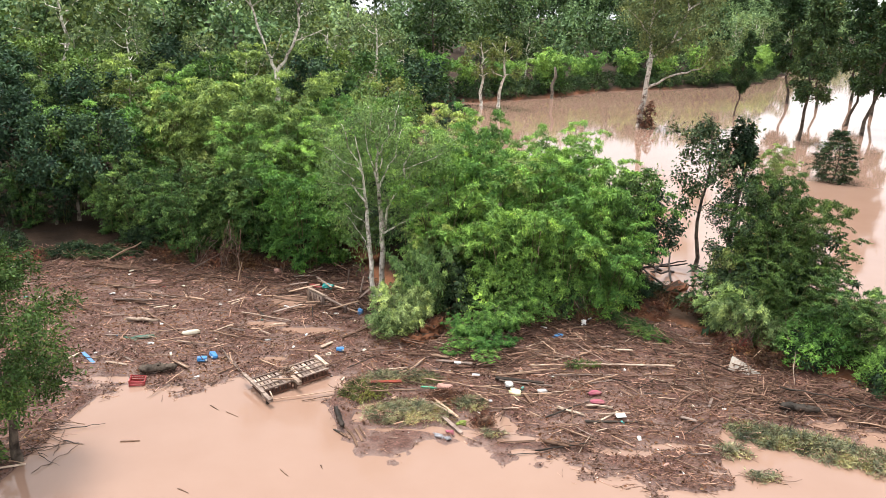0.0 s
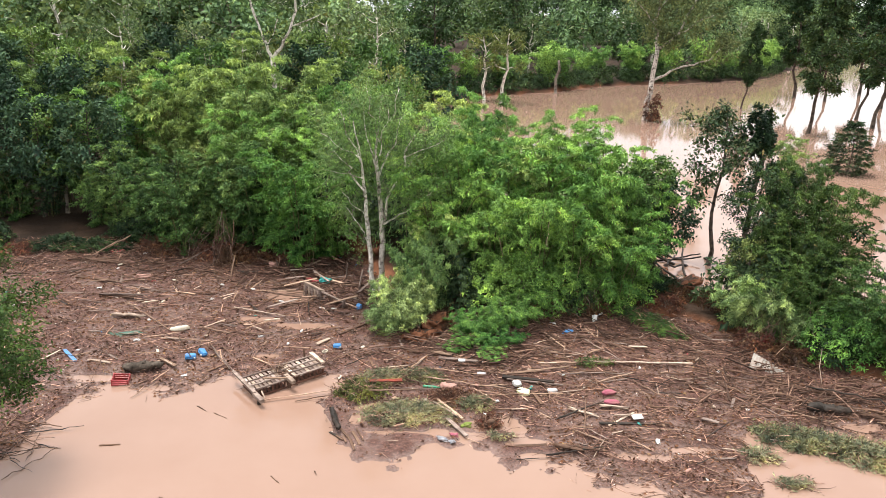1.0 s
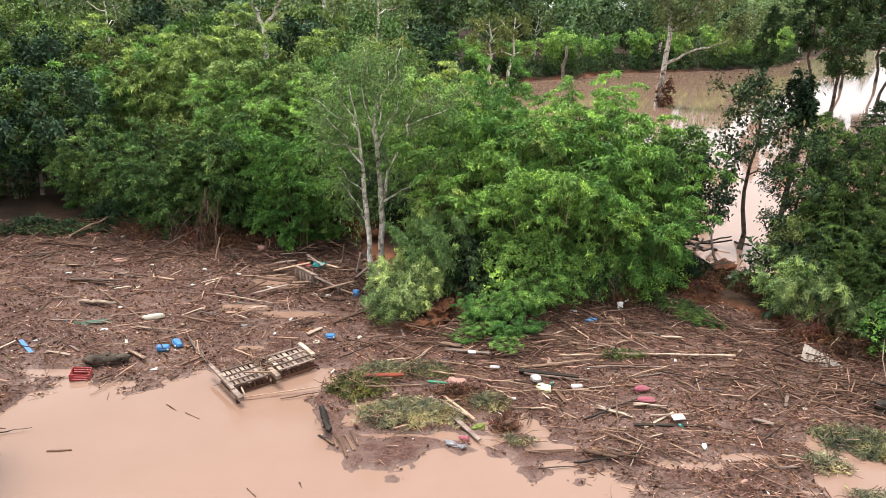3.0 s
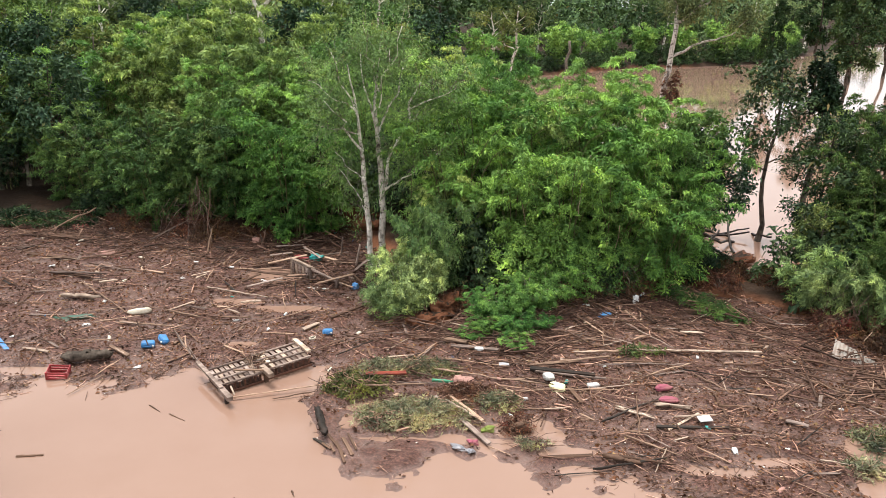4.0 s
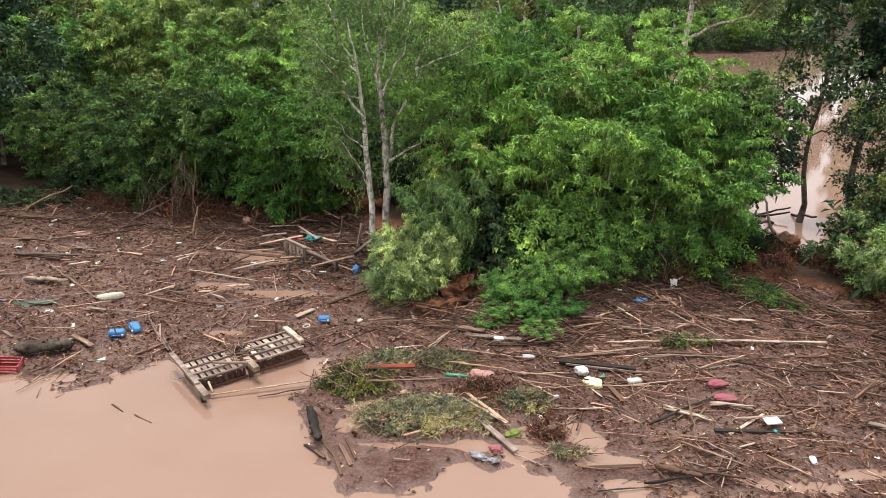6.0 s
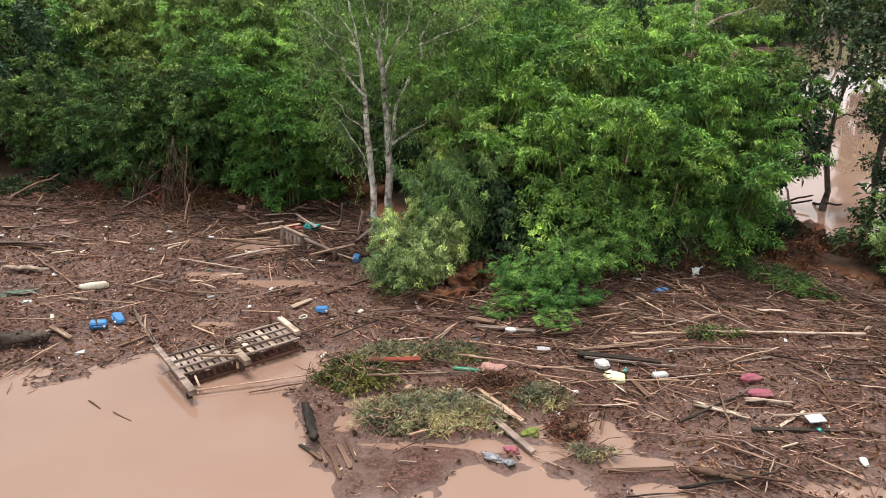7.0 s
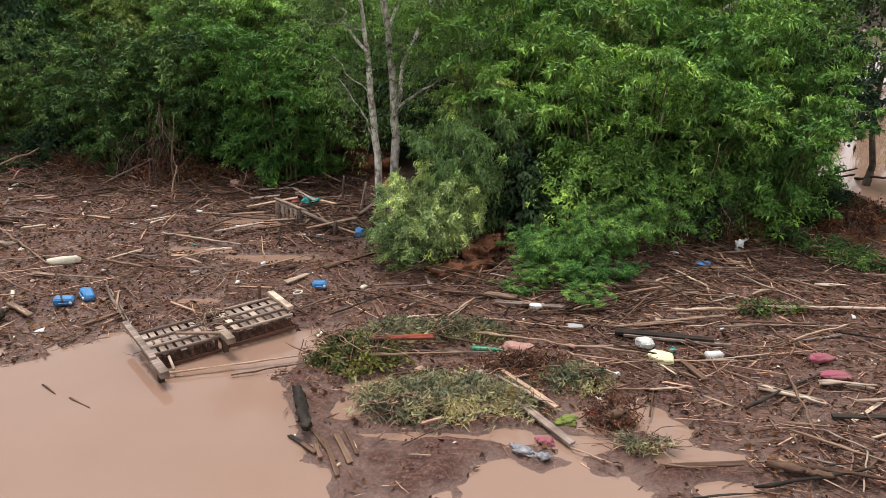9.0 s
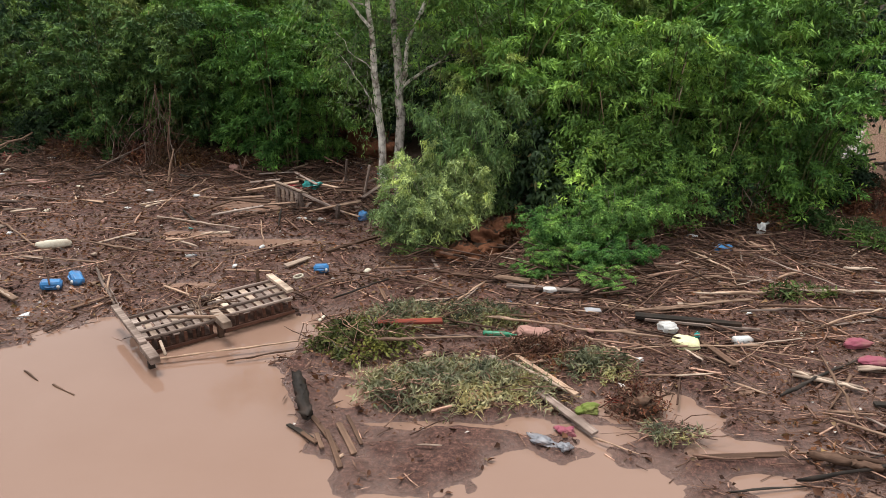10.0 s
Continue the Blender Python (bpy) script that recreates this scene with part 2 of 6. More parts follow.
def unit(v):
    return v / np.maximum(np.linalg.norm(v, axis=-1, keepdims=True), 1e-9)


def vnoise(x, y, seed=0):
    """Smooth value noise in 0..1, one cell to a unit."""
    x, y = np.asarray(x, float), np.asarray(y, float)
    xi, yi = np.floor(x).astype(np.int64), np.floor(y).astype(np.int64)
    fx, fy = x - xi, y - yi
    fx, fy = fx * fx * (3 - 2 * fx), fy * fy * (3 - 2 * fy)

    def h(i, j):
        v = np.sin(i * 127.1 + j * 311.7 + seed * 74.7) * 43758.5453
        return v - np.floor(v)
    a, b, c, d = h(xi, yi), h(xi + 1, yi), h(xi, yi + 1), h(xi + 1, yi + 1)
    return (a * (1 - fx) + b * fx) * (1 - fy) + (c * (1 - fx) + d * fx) * fy


def fbm(x, y, seed=0, octaves=4):
    x, y = np.asarray(x, float), np.asarray(y, float)
    s, amp, total = 0.0, 1.0, 0.0
    for o in range(octaves):
        s = s + amp * vnoise(x * 2 ** o + 11.3 * o, y * 2 ** o - 5.7 * o, seed + o)
        total += amp
        amp *= 0.5
    return s / total


def mesh_of(name, verts, faces, material, smooth=False):
    """A mesh from arrays; faces is an (n, 3) or (n, 4) array."""
    verts, faces = np.asarray(verts, np.float32), np.asarray(faces, np.int32)
    me = bpy.data.meshes.new(name)
    k = faces.shape[1]
    me.vertices.add(len(verts))
    me.vertices.foreach_set("co", verts.ravel())
    me.loops.add(faces.size)
    me.loops.foreach_set("vertex_index", faces.ravel())
    me.polygons.add(len(faces))
    me.polygons.foreach_set("loop_start", np.arange(0, faces.size, k, dtype=np.int32))
    me.update(calc_edges=True)
    me.validate()
    if smooth:
        me.polygons.foreach_set("use_smooth", np.ones(len(me.polygons), bool))
    me.materials.append(material)
    return me


def part(name, data, material=None, parent=None, label=""):
    """One mesh object (from a mesh or a bmesh) under a thing or a part."""
    if isinstance(data, bmesh.types.BMesh):
        me = bpy.data.meshes.new(name)
        data.to_mesh(me)
        data.free()
        me.materials.append(material)
        data = me
    ob = new(name, data)
    if parent is not None:
        ob.parent = parent
    return tagged(ob, label)


def tube_arrays(paths, sides=7):
    """Tapered round limbs: each path is (points (n, 3), radii (n))."""
    vs, fs, base = [], [], 0
    ring = np.linspace(0, 2 * np.pi, sides, endpoint=False)
    for pts, rad in paths:
        pts, rad = np.asarray(pts, float), np.asarray(rad, float)
        tan = unit(np.gradient(pts, axis=0))
        ref = np.array([0.31, 0.87, 0.38])
        a = unit(np.cross(tan, ref))
        b = np.cross(tan, a)
        v = pts[:, None] + rad[:, None, None] * (np.cos(ring)[None, :, None] * a[:, None] + np.sin(ring)[None, :, None] * b[:, None])
        n = len(pts)
        vs.append(v.reshape(-1, 3))
        i, j = np.meshgrid(np.arange(n - 1), np.arange(sides), indexing="ij")
        k = (j + 1) % sides
        q = np.stack([i * sides + j, i * sides + k, (i + 1) * sides + k, (i + 1) * sides + j], -1).reshape(-1, 4) + base
        fs.append(q)
        base += n * sides
        # caps, as a fan of quads that share their centre line
        for end in (0, n - 1):
            o = base - n * sides + end * sides
            half = [(o + s, o + s + 1, o + (sides - 1 - s - 1) % sides, o + sides - 1 - s) for s in range((sides - 1) // 2)]
            good = [h for h in half if len(set(h)) == 4]
            if good:
                fs.append(np.array(good))
    return np.concatenate(vs), np.concatenate(fs)


def leaf_arrays(P, D, L, W, rng, fold=0.18, droop=0.25, face=None, narrow=False):
    """Folded pointed blades: base at P, along D, length L, width W; narrow ones are a single pointed facet."""
    n = len(P)
    D = unit(D)
    r = unit(rng.normal(size=(n, 3)) * np.array([0.55, 0.55, 0.4]) + np.array([0, 0, 0.75]))
    if face is not None:
        r = unit(face * 0.9 + rng.normal(size=(n, 3)) * 0.27 + np.array([0, 0, 0.1]))
    S = unit(np.cross(D, r))
    N = np.cross(S, D)
    L, W = np.broadcast_to(L, n)[:, None], np.broadcast_to(W, n)[:, None]
    if narrow:
        tip = P + D * L - np.array([0, 0, 1.0]) * L * droop
        V = np.stack([P - S * W / 2, P + S * W / 2 + D * L * 0.22, tip], 1).reshape(-1, 3)
        return V, np.arange(3 * n).reshape(-1, 3)
    mid = P + D * L * 0.42 + N * W * fold
    tip = P + D * L - np.array([0, 0, 1.0]) * L * droop
    V = np.stack([P, mid + S * W / 2, tip, mid - S * W / 2], 1).reshape(-1, 3)
    o = np.arange(n)[:, None] * 4
    F = np.concatenate([o + np.array([[0, 2, 1]]), o + np.array([[0, 3, 2]])], 0)
    return V, F


def bent(p, q, rng, n=5, wobble=0.08):
    """A slightly crooked line from p to q."""
    p, q = np.asarray(p, float), np.asarray(q, float)
    s = np.linspace(0, 1, n)[:, None]
    off = rng.normal(size=(n, 3)) * wobble * np.linalg.norm(q - p) * np.sin(np.pi * s)
    return p + (q - p) * s + off

# ---- ground, water, flood litter ----
def shore(x):
    """Near edge of the floating litter."""
    return np.interp(x, [-40, -20, -13.7, -13.2, -12.9, -11.7, -9.8, -9.2, -7.9, -6.0, -4.5, -3.8, -2.8, -1.9, -0.8, 0.7, 2, 3, 4.4, 6.2, 8.7, 9.1, 10, 11.5, 13, 15, 20],
                     [9, 12, 16.0, 19.0, 23.3, 23.9, 23.4, 24.5, 24.7, 24.8, 23.9, 21.0, 20.0, 19.8, 20.4, 20.6, 20.3, 19.9, 19.2, 18.6, 18.6, 20.8, 22.4, 22.6, 22.4, 21.8, 19])


def bank(x):
    """Foot of the wooded bank behind the litter."""
    return np.interp(x, [-90, -40, -24, -18, -14.5, -11, -8, -5.5, -3.6, -2.4, -0.5, 1.7, 3.4, 5, 8, 10, 12, 14, 16, 20, 30, 60],
                     [42, 40, 36.6, 38.8, 37.6, 36.2, 37.2, 37.6, 33.4, 29.6, 29.2, 27.6, 30.2, 31, 31, 29.6, 27.8, 25.6, 23.6, 21, 14, 4])


def river_edge(x):
    """Where the wooded bank falls to the river on its far side."""
    return np.interp(x, [-9, -6, -3, 2, 7, 8.8, 9.7, 10.6, 12, 13, 14.5, 17, 20, 22, 26, 40, 60],
                     [400, 70, 56, 48, 43, 38.5, 34.8, 33.3, 33.1, 33.8, 36, 37.4, 34.5, 31, 27, 18, 6])


def far_bank(x):
    return np.interp(x, [-60, -12, -4, 6, 16, 28, 45, 66, 83, 130, 300], [100, 108, 118, 124, 132, 147, 156, 170, 198, 265, 420])


def ground_z(x, y):
    wob = (fbm(x * 0.5, y * 0.5, 3) - 0.5) * 1.6
    near = np.minimum(y - bank(x), river_edge(x) - y) + wob
    far = y - far_bank(x) + wob * 3
    d = np.maximum(near, far)
    z = np.where(d > 0, 0.75 * (1 - np.exp(-d / 1.3)), np.maximum(d * 0.35, -1.2))
    z = z + np.clip((far - 30) * 0.05, 0, 12) + np.where(d > 0.4, (fbm(x * 0.8, y * 0.8, 9) - 0.5) * 0.5, 0)
    return z


PUDDLES = [(-7.7, 32.8, 1.1, 0.75), (-6.3, 29.3, 1.1, 0.35), (-8.2, 29.9, 0.9, 0.25), (2.4, 21.0, 0.75, 0.3), (2.5, 20.3, 0.5, 0.22), (2.05, 21.7, 0.45, 0.45), (1.75, 22.25, 0.35, 0.3), (0.6, 21.35, 0.6, 0.25), (-0.5, 21.45, 0.4, 0.25), (-1.7, 21.38, 0.9, 0.1), (-3.15, 22.1, 0.24, 0.35), (1.0, 21.9, 0.5, 0.35),
           (9.9, 21.2, 0.6, 0.65), (-12.9, 24.3, 0.9, 0.25), (-7.3, 26.4, 0.5, 0.2), (-3.0, 22.8, 0.34, 0.24), (-4.6, 24.6, 0.8, 0.6), (5.9, 20.4, 0.8, 0.2), (7.5, 20.9, 0.9, 0.2), (-15.2, 33.2, 0.7, 0.2)]


def tongue(x, y):
    """1 on the bare silted point where the litter runs out into the pool."""
    x, y = np.asarray(x, float), np.asarray(y, float)
    along_x = np.clip((x + 4.6) / 0.5, 0, 1) * np.clip((3.4 - x) / 0.8, 0, 1)
    return along_x * np.clip((shore(x) + 1.7 - y) / 0.5, 0, 1)


def mat_z(x, y):
    x, y = np.asarray(x, float), np.asarray(y, float)
    f = (y - shore(x)) + (fbm(x * 1.1, y * 1.1, 21, 5) - 0.5) * 1.7
    z = np.clip(f * 0.16, -0.3, 0.085) + 0.03 * tongue(x, y) * np.clip(f + 0.3, 0, 1)
    for px, py, rx, ry in PUDDLES:
        z = z - (0.1 + 0.26 * fbm(x * 1.7, y * 1.7, 55, 4)) * np.exp(-(((x - px) / rx) ** 2 + ((y - py) / ry) ** 2) ** 1.5)
    z = z + (fbm(x * 1.3, y * 1.9, 31, 4) - 0.5) * 0.26 + (fbm(x * 4, y * 6, 41, 2) - 0.5) * 0.09
    z = z + 0.25 * np.clip((y - bank(x) + 1.5) / 2.5, 0, 1)
    return np.where(y > bank(x) + 2.2, -0.4, z)


def top_z(x, y):
    """Height of whatever carries a thing at this place."""
    return np.maximum(np.maximum(mat_z(x, y), ground_z(x, y)), 0.0)


def grid_mesh(name, xs, ys, zf, material, keep=None):
    X, Y = np.meshgrid(xs, ys, indexing="ij")
    Z = zf(X, Y)
    nx, ny = X.shape
    i, j = np.meshgrid(np.arange(nx - 1), np.arange(ny - 1), indexing="ij")
    F = np.stack([i * ny + j, (i + 1) * ny + j, (i + 1) * ny + j + 1, i * ny + j + 1], -1).reshape(-1, 4)
    if keep is not None:
        ok = keep(Z).ravel()
        F = F[ok[F].any(1)]
    return mesh_of(name, np.stack([X, Y, Z], -1).reshape(-1, 3), F, material, True)


gx = np.concatenate([-np.geomspace(1300, 46, 26), np.arange(-44, 44.1, 0.8), np.geomspace(46, 1300, 26)])
gy = np.concatenate([-np.geomspace(400, 6, 12), np.arange(-4, 18, 3.0), np.arange(18, 50, 0.7), np.arange(50.5, 300, 3.0), np.geomspace(303, 1600, 22)])
ground = part("ground", grid_mesh("ground", gx, gy, ground_z, EARTH))
tagged(ground, "bare red-brown earth bank rising out of the flood", "ground", kind="structure")

water = part("water", mesh_of("water", [(-1400, -500, 0), (1400, -500, 0), (1400, 1700, 0), (-1400, 1700, 0)], [(0, 1, 2, 3)], WATER))
tagged(water, "still orange-brown muddy flood water mirroring the white sky", "water", kind="structure")

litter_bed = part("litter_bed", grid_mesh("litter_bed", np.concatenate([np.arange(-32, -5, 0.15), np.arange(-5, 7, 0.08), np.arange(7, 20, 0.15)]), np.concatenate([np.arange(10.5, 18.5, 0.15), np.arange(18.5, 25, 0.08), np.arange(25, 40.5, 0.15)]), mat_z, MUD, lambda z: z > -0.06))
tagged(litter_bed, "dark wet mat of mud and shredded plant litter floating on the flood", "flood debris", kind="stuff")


# ---- plants ----
def spray_leaves(centres, outward, count, spread, L, W, rng, droop=0.25, fall=0.25, up=0.15, face=None, narrow=False):
    """Leaves fanned round each spray centre."""
    n = len(centres)
    P = np.repeat(centres, count, 0) + rng.normal(size=(n * count, 3)) * spread
    D = np.repeat(outward, count, 0) * 0.7 + rng.normal(size=(n * count, 3)) * 0.75
    D[:, 2] += up - fall
    k = n * count
    return leaf_arrays(P, D, L * rng.uniform(0.65, 1.25, k), W * rng.uniform(0.7, 1.25, k), rng, droop=droop, face=None if face is None else np.repeat(face, count, 0), narrow=narrow)


def bamboo(seed, h, culms, spread, branches, sprays, count, L, W, leaf, name="bamboo_clump", label="", nod=0.26, reach=1.0, low=0.10, hang=0.42, stem=None, stem_name="culm", category="bamboo", thick=0.035):
    """Arching culms that nod at the tip; side branches at their joints arch out and droop, with flat hanging leaf sprays along them."""
    rng = np.random.default_rng(seed)
    root = tagged(new(name), label, category)
    C, O = [], []
    s = np.linspace(0, 1, 9)
    for c in range(culms):
        a = c * 2.399 + rng.uniform(-0.4, 0.4)
        hh, sp = h * rng.uniform(0.6, 1.2), spread * rng.uniform(0.3, 1.2)
        base = np.array([math.cos(a), math.sin(a), 0]) * rng.uniform(0.1, 0.5) * min(1, h / 4)
        line = base + np.stack([math.cos(a) * sp * s ** 2.1, math.sin(a) * sp * s ** 2.1, hh * (s - nod * s ** 4) / (1 - nod) * (1 - nod * 0.6)], 1)
        v, f = tube_arrays([(line, thick * (1 - 0.85 * s))], 5)
        part(stem_name, mesh_of(stem_name, v, f, stem or CULM, True), parent=root)
        for k in range(branches):
            t = 1 - (k + rng.uniform(0, 0.7)) / branches * (1 - low)
            p = np.array([np.interp(t, s, line[:, i]) for i in range(3)])
            ba = rng.uniform(0, 2 * np.pi)
            out = unit(np.array([math.cos(ba) + 0.55 * math.cos(a), math.sin(ba) + 0.55 * math.sin(a), 0]))
            ln = reach * h ** 0.6 * 0.42 * (0.22 + math.sin(math.pi * min(1, 0.1 + t * 0.82))) * rng.uniform(0.45, 1.15)
            u = np.linspace(0.15, 1, sprays)[:, None] * rng.uniform(0.9, 1.1, (sprays, 1))
            rise = rng.uniform(0.15, 0.5)
            C.append(p + out * ln * u + np.array([0, 0, 1.0]) * ln * (rise * u - hang * u ** 2))
            O.append(unit(out + np.array([0, 0, 1.0]) * (rise - 2 * hang * u) * 0.8))
    V, F = spray_leaves(np.concatenate(C), np.concatenate(O), count, (L * 0.42, L * 0.42, L * 0.2), L, W, rng, droop=0.18, fall=0.16, narrow=True)
    part("foliage", mesh_of("foliage", V, F, leaf), parent=root)
    return root


def broad_tree(seed, h, r, bark, leaf, crown_w, clear, limbs, L, W, count, name="tree", label="", lean=0.05, sparse=0.5, twigs=6, sides=7, trunk_top=0.9, category="tree", split=True):
    """A tapered, slightly crooked trunk, rising limbs with twigs, leaves in loose clusters on the twigs."""
    rng = np.random.default_rng(seed)
    root = tagged(new(name), label, category)
    la = rng.uniform(0, 2 * np.pi)
    top = np.array([math.cos(la) * lean * h, math.sin(la) * lean * h, h * trunk_top])
    trunk = bent((0, 0, -0.3), top, rng, 9, 0.02)
    tr = r * (1 - 0.8 * np.linspace(0, 1, 9))
    tr[0] *= 1.35
    v, f = tube_arrays([(trunk, tr)], sides + 2)
    stem = part("trunk", mesh_of("trunk", v, f, bark, True), parent=root)
    paths, C, O = [], [], []
    for i in range(limbs):
        s = clear + (0.97 - clear) * (i + rng.uniform(0, 0.8)) / limbs
        p = np.array([np.interp(s, np.linspace(0, 1, 9), trunk[:, k]) for k in range(3)])
        a = i * 2.399 + rng.uniform(-0.5, 0.5)
        prof = math.sin(math.pi * min(1, (s - clear) / (1 - clear) * 0.75 + 0.22)) ** 0.7
        ln = crown_w * prof * rng.uniform(0.6, 1.1)
        q = p + np.array([math.cos(a) * ln, math.sin(a) * ln, ln * rng.uniform(0.25, 0.8)])
        limb = bent(p, q, rng, 6, 0.06)
        paths = paths if not split else []
        paths.append((limb, r * 0.42 * (1 - 0.6 * s) * (1 - 0.8 * np.linspace(0, 1, 6))))
        for _ in range(twigs):
            u = rng.uniform(sparse, 1.0)
            p2 = np.array([np.interp(u, np.linspace(0, 1, 6), limb[:, k]) for k in range(3)])
            d = unit(rng.normal(size=3) + np.array([math.cos(a), math.sin(a), 0.5]))
            q2 = p2 + d * ln * rng.uniform(0.12, 0.42)
            if split:
                paths.append((bent(p2, q2, rng, 4, 0.06), r * 0.12 * np.array([1, 0.8, 0.55, 0.3])))
            C.append(q2)
            O.append(d)
        if split:
            v, f = tube_arrays(paths, 4)
            part("limb", mesh_of("limb", v, f, bark, True), parent=stem)
    if not split:
        v, f = tube_arrays(paths, 5)
        part("branchwork", mesh_of("branchwork", v, f, bark, True), parent=root)
    O = unit(np.array(O) + np.array([0, 0, 0.5]))
    V, F = spray_leaves(np.array(C), O, count, crown_w * 0.1, L, W, rng, face=O * 0.6)
    part("crown", mesh_of("crown", V, F, leaf), parent=root)
    return root


def shrub(seed, h, w, leaf, L, W, clumps, count, name="shrub", label="", stems=7, flat=1.0, category="shrub", bark=None):
    """Many stems from one foot, leaf clumps over an uneven dome down to the ground."""
    rng = np.random.default_rng(seed)
    root = tagged(new(name), label, category)
    a = rng.uniform(0, 2 * np.pi, clumps)
    u = rng.uniform(0.02, 1, clumps)
    rad = np.sqrt(1 - u ** 2 * 0.85) * rng.uniform(0.45, 1.05, clumps)
    lump = 0.55 + 0.8 * vnoise(np.cos(a) * 2.2 + seed, np.sin(a) * 2.2 + u * 3, seed)
    C = np.stack([np.cos(a) * rad * w * lump, np.sin(a) * rad * w * lump, u * h * lump * flat + 0.05], 1)
    O = unit(np.stack([np.cos(a), np.sin(a), 0.3 + u], 1))
    for i in range(stems):
        v, f = tube_arrays([(bent((rng.normal() * 0.1, rng.normal() * 0.1, -0.1), C[i] * 0.9, rng, 5, 0.06), 0.022 * np.array([1, 0.85, 0.7, 0.5, 0.3]) * max(1, h / 2))], 5)
        part("stem", mesh_of("stem", v, f, bark or BARK_MID, True), parent=root)
    V, F = spray_leaves(C, O, count, w * 0.065, L, W, rng, fall=0.25, face=O)
    part("foliage", mesh_of("foliage", V, F, leaf), parent=root)
    return root


def spread_out(proto, places, seed=1, labels=None, group="", sink=0.1):
    """Stand copies of a plant at (x, y, height factor[, width factor]); the first place takes the plant itself."""
    rng = np.random.default_rng(seed)
    if group:
        tagged(proto, group=group)
    ms = []
    for row in places:
        x, y, s = row[:3]
        w = row[3] if len(row) > 3 else s
        z = max(float(ground_z(np.array(x), np.array(y))), float(mat_z(np.array(x), np.array(y))), -0.6) - sink
        ms.append(pose(x, y, z, rng.normal() * 2, rng.normal() * 2, rng.uniform(0, 360)) @ Matrix.Diagonal((w, w, s, 1)))
    for m in ms[1:]:
        copy_thing(proto, m)
    proto.matrix_basis = ms[0]


BAMBOO_LABEL = "dense arching clump of feathery green bamboo on the flooded bank"
bam_a = bamboo(11, 8, 11, 2.2, 12, 6, 27, 0.2, 0.055, LEAF_BAMBOO, label=BAMBOO_LABEL)
bam_e = bamboo(15, 8, 10, 2.3, 11, 6, 19, 0.25, 0.072, LEAF_BAMBOO, label="tall arching bamboo clump deeper in the wood")
bam_b = bamboo(12, 8, 11, 2.6, 12, 7, 20, 0.24, 0.066, LEAF_LIME, label="plume-topped clump of bright yellow-green bamboo among the trees")
bam_c = bamboo(13, 5, 10, 1.9, 10, 6, 25, 0.19, 0.052, LEAF_GREEN, low=0.0, label="bushy clump of green bamboo hanging over the flood litter")
bam_d = bamboo(14, 5, 10, 1.9, 10, 6, 24, 0.185, 0.055, LEAF_MID, low=0.0, label="leafy dark green thicket at the foot of the bank")
# near-black filler clumps: the wood's inner shade given as leaf colour
bam_f = bamboo(16, 5, 8, 1.9, 10, 5, 8, 0.28, 0.11, LEAF_DARK, label="dark undergrowth added to stand in for shade inside the wood")
bam_g = bamboo(17, 8, 11, 2.2, 13, 6, 24, 0.19, 0.06, LEAF_THICKET, low=0.0, label="tall dark olive-green thicket beside the channel")
# heights are given as factors of the clump's own height
spread_out(bam_a, [(1.3, 36.8, 1.12, 0.85), (-1.6, 37.2, 1.0), (5.2, 36.4, 1.0, 0.9), (3.4, 37.6, 0.9), (6.9, 36.2, 0.95, 0.85), (-5.2, 40.6, 0.9), (-9.4, 41.4, 0.92), (-12.4, 41.8, 0.9)], 2, group="bamboo on the bank")
spread_out(bam_e, [(0.2, 42, 0.85), (4.2, 41.5, 0.8), (7.4, 39.6, 0.75), (-9.5, 46, 1.02), (-20.5, 46.5, 1.02), (-25, 46, 0.95), (-15.5, 52, 1.1), (-22, 54, 1.15), (-5.6, 47, 1.0)], 32, group="bamboo on the bank")
spread_out(bam_b, [(-12.8, 45.0, 1.15), (-15.2, 45.4, 1.12), (-11.0, 45.4, 1.18), (-17.4, 45.6, 1.0), (-9.4, 43.2, 0.95), (-8, 51, 1.15), (2.6, 35.2, 0.8), (-1, 44.5, 0.95), (-0.6, 32.4, 0.52, 0.55), (-25, 57, 1.2), (-17.5, 59, 1.3), (-28, 51, 1.15), (27.5, 61, 0.55)], 3, group="bamboo on the bank")
spread_out(bam_c, [(-7.9, 37.0, 1.12), (-6.7, 37.9, 0.95, 0.85), (-9.4, 37.9, 1.1), (7.2, 31.5, 0.95), (8.0, 33.2, 1.1, 0.9), (-0.4, 32.8, 1.15), (1.6, 32.2, 1.05), (3.6, 31.9, 1.0), (5.3, 31.9, 1.0), (6.6, 33.6, 1.15), (0.4, 34.4, 1.35), (2.8, 34.6, 1.3), (4.8, 34.8, 1.35)], 4, group="bamboo on the bank")
spread_out(bam_d, [(-14.6, 38.4, 1.05), (-12.4, 38.9, 1.15), (-10.9, 38.6, 1.1), (-13.6, 39.6, 1.0), (-16.2, 39.6, 1.05), (-5.0, 39.8, 0.95), (-18.8, 40.8, 1.0), (-20.6, 41.6, 0.95), (-26, 42, 0.85), (8.4, 34.8, 1.1), (15.6, 27.0, 0.72), (17.2, 25.8, 0.72), (16.6, 27.0, 0.6)], 5, group="bamboo on the bank")
spread_out(bam_g, [(15.1, 32.0, 0.86, 0.7), (13.8, 31.9, 0.84, 0.58), (16.0, 31.2, 0.7, 0.6), (14.7, 30.6, 0.74, 0.65), (13.8, 29.5, 0.58, 0.6), (15.6, 29.2, 0.55, 0.6), (14.3, 28.2, 0.44, 0.55), (13.0, 28.6, 0.36, 0.5)], 34, group="bamboo on the bank")
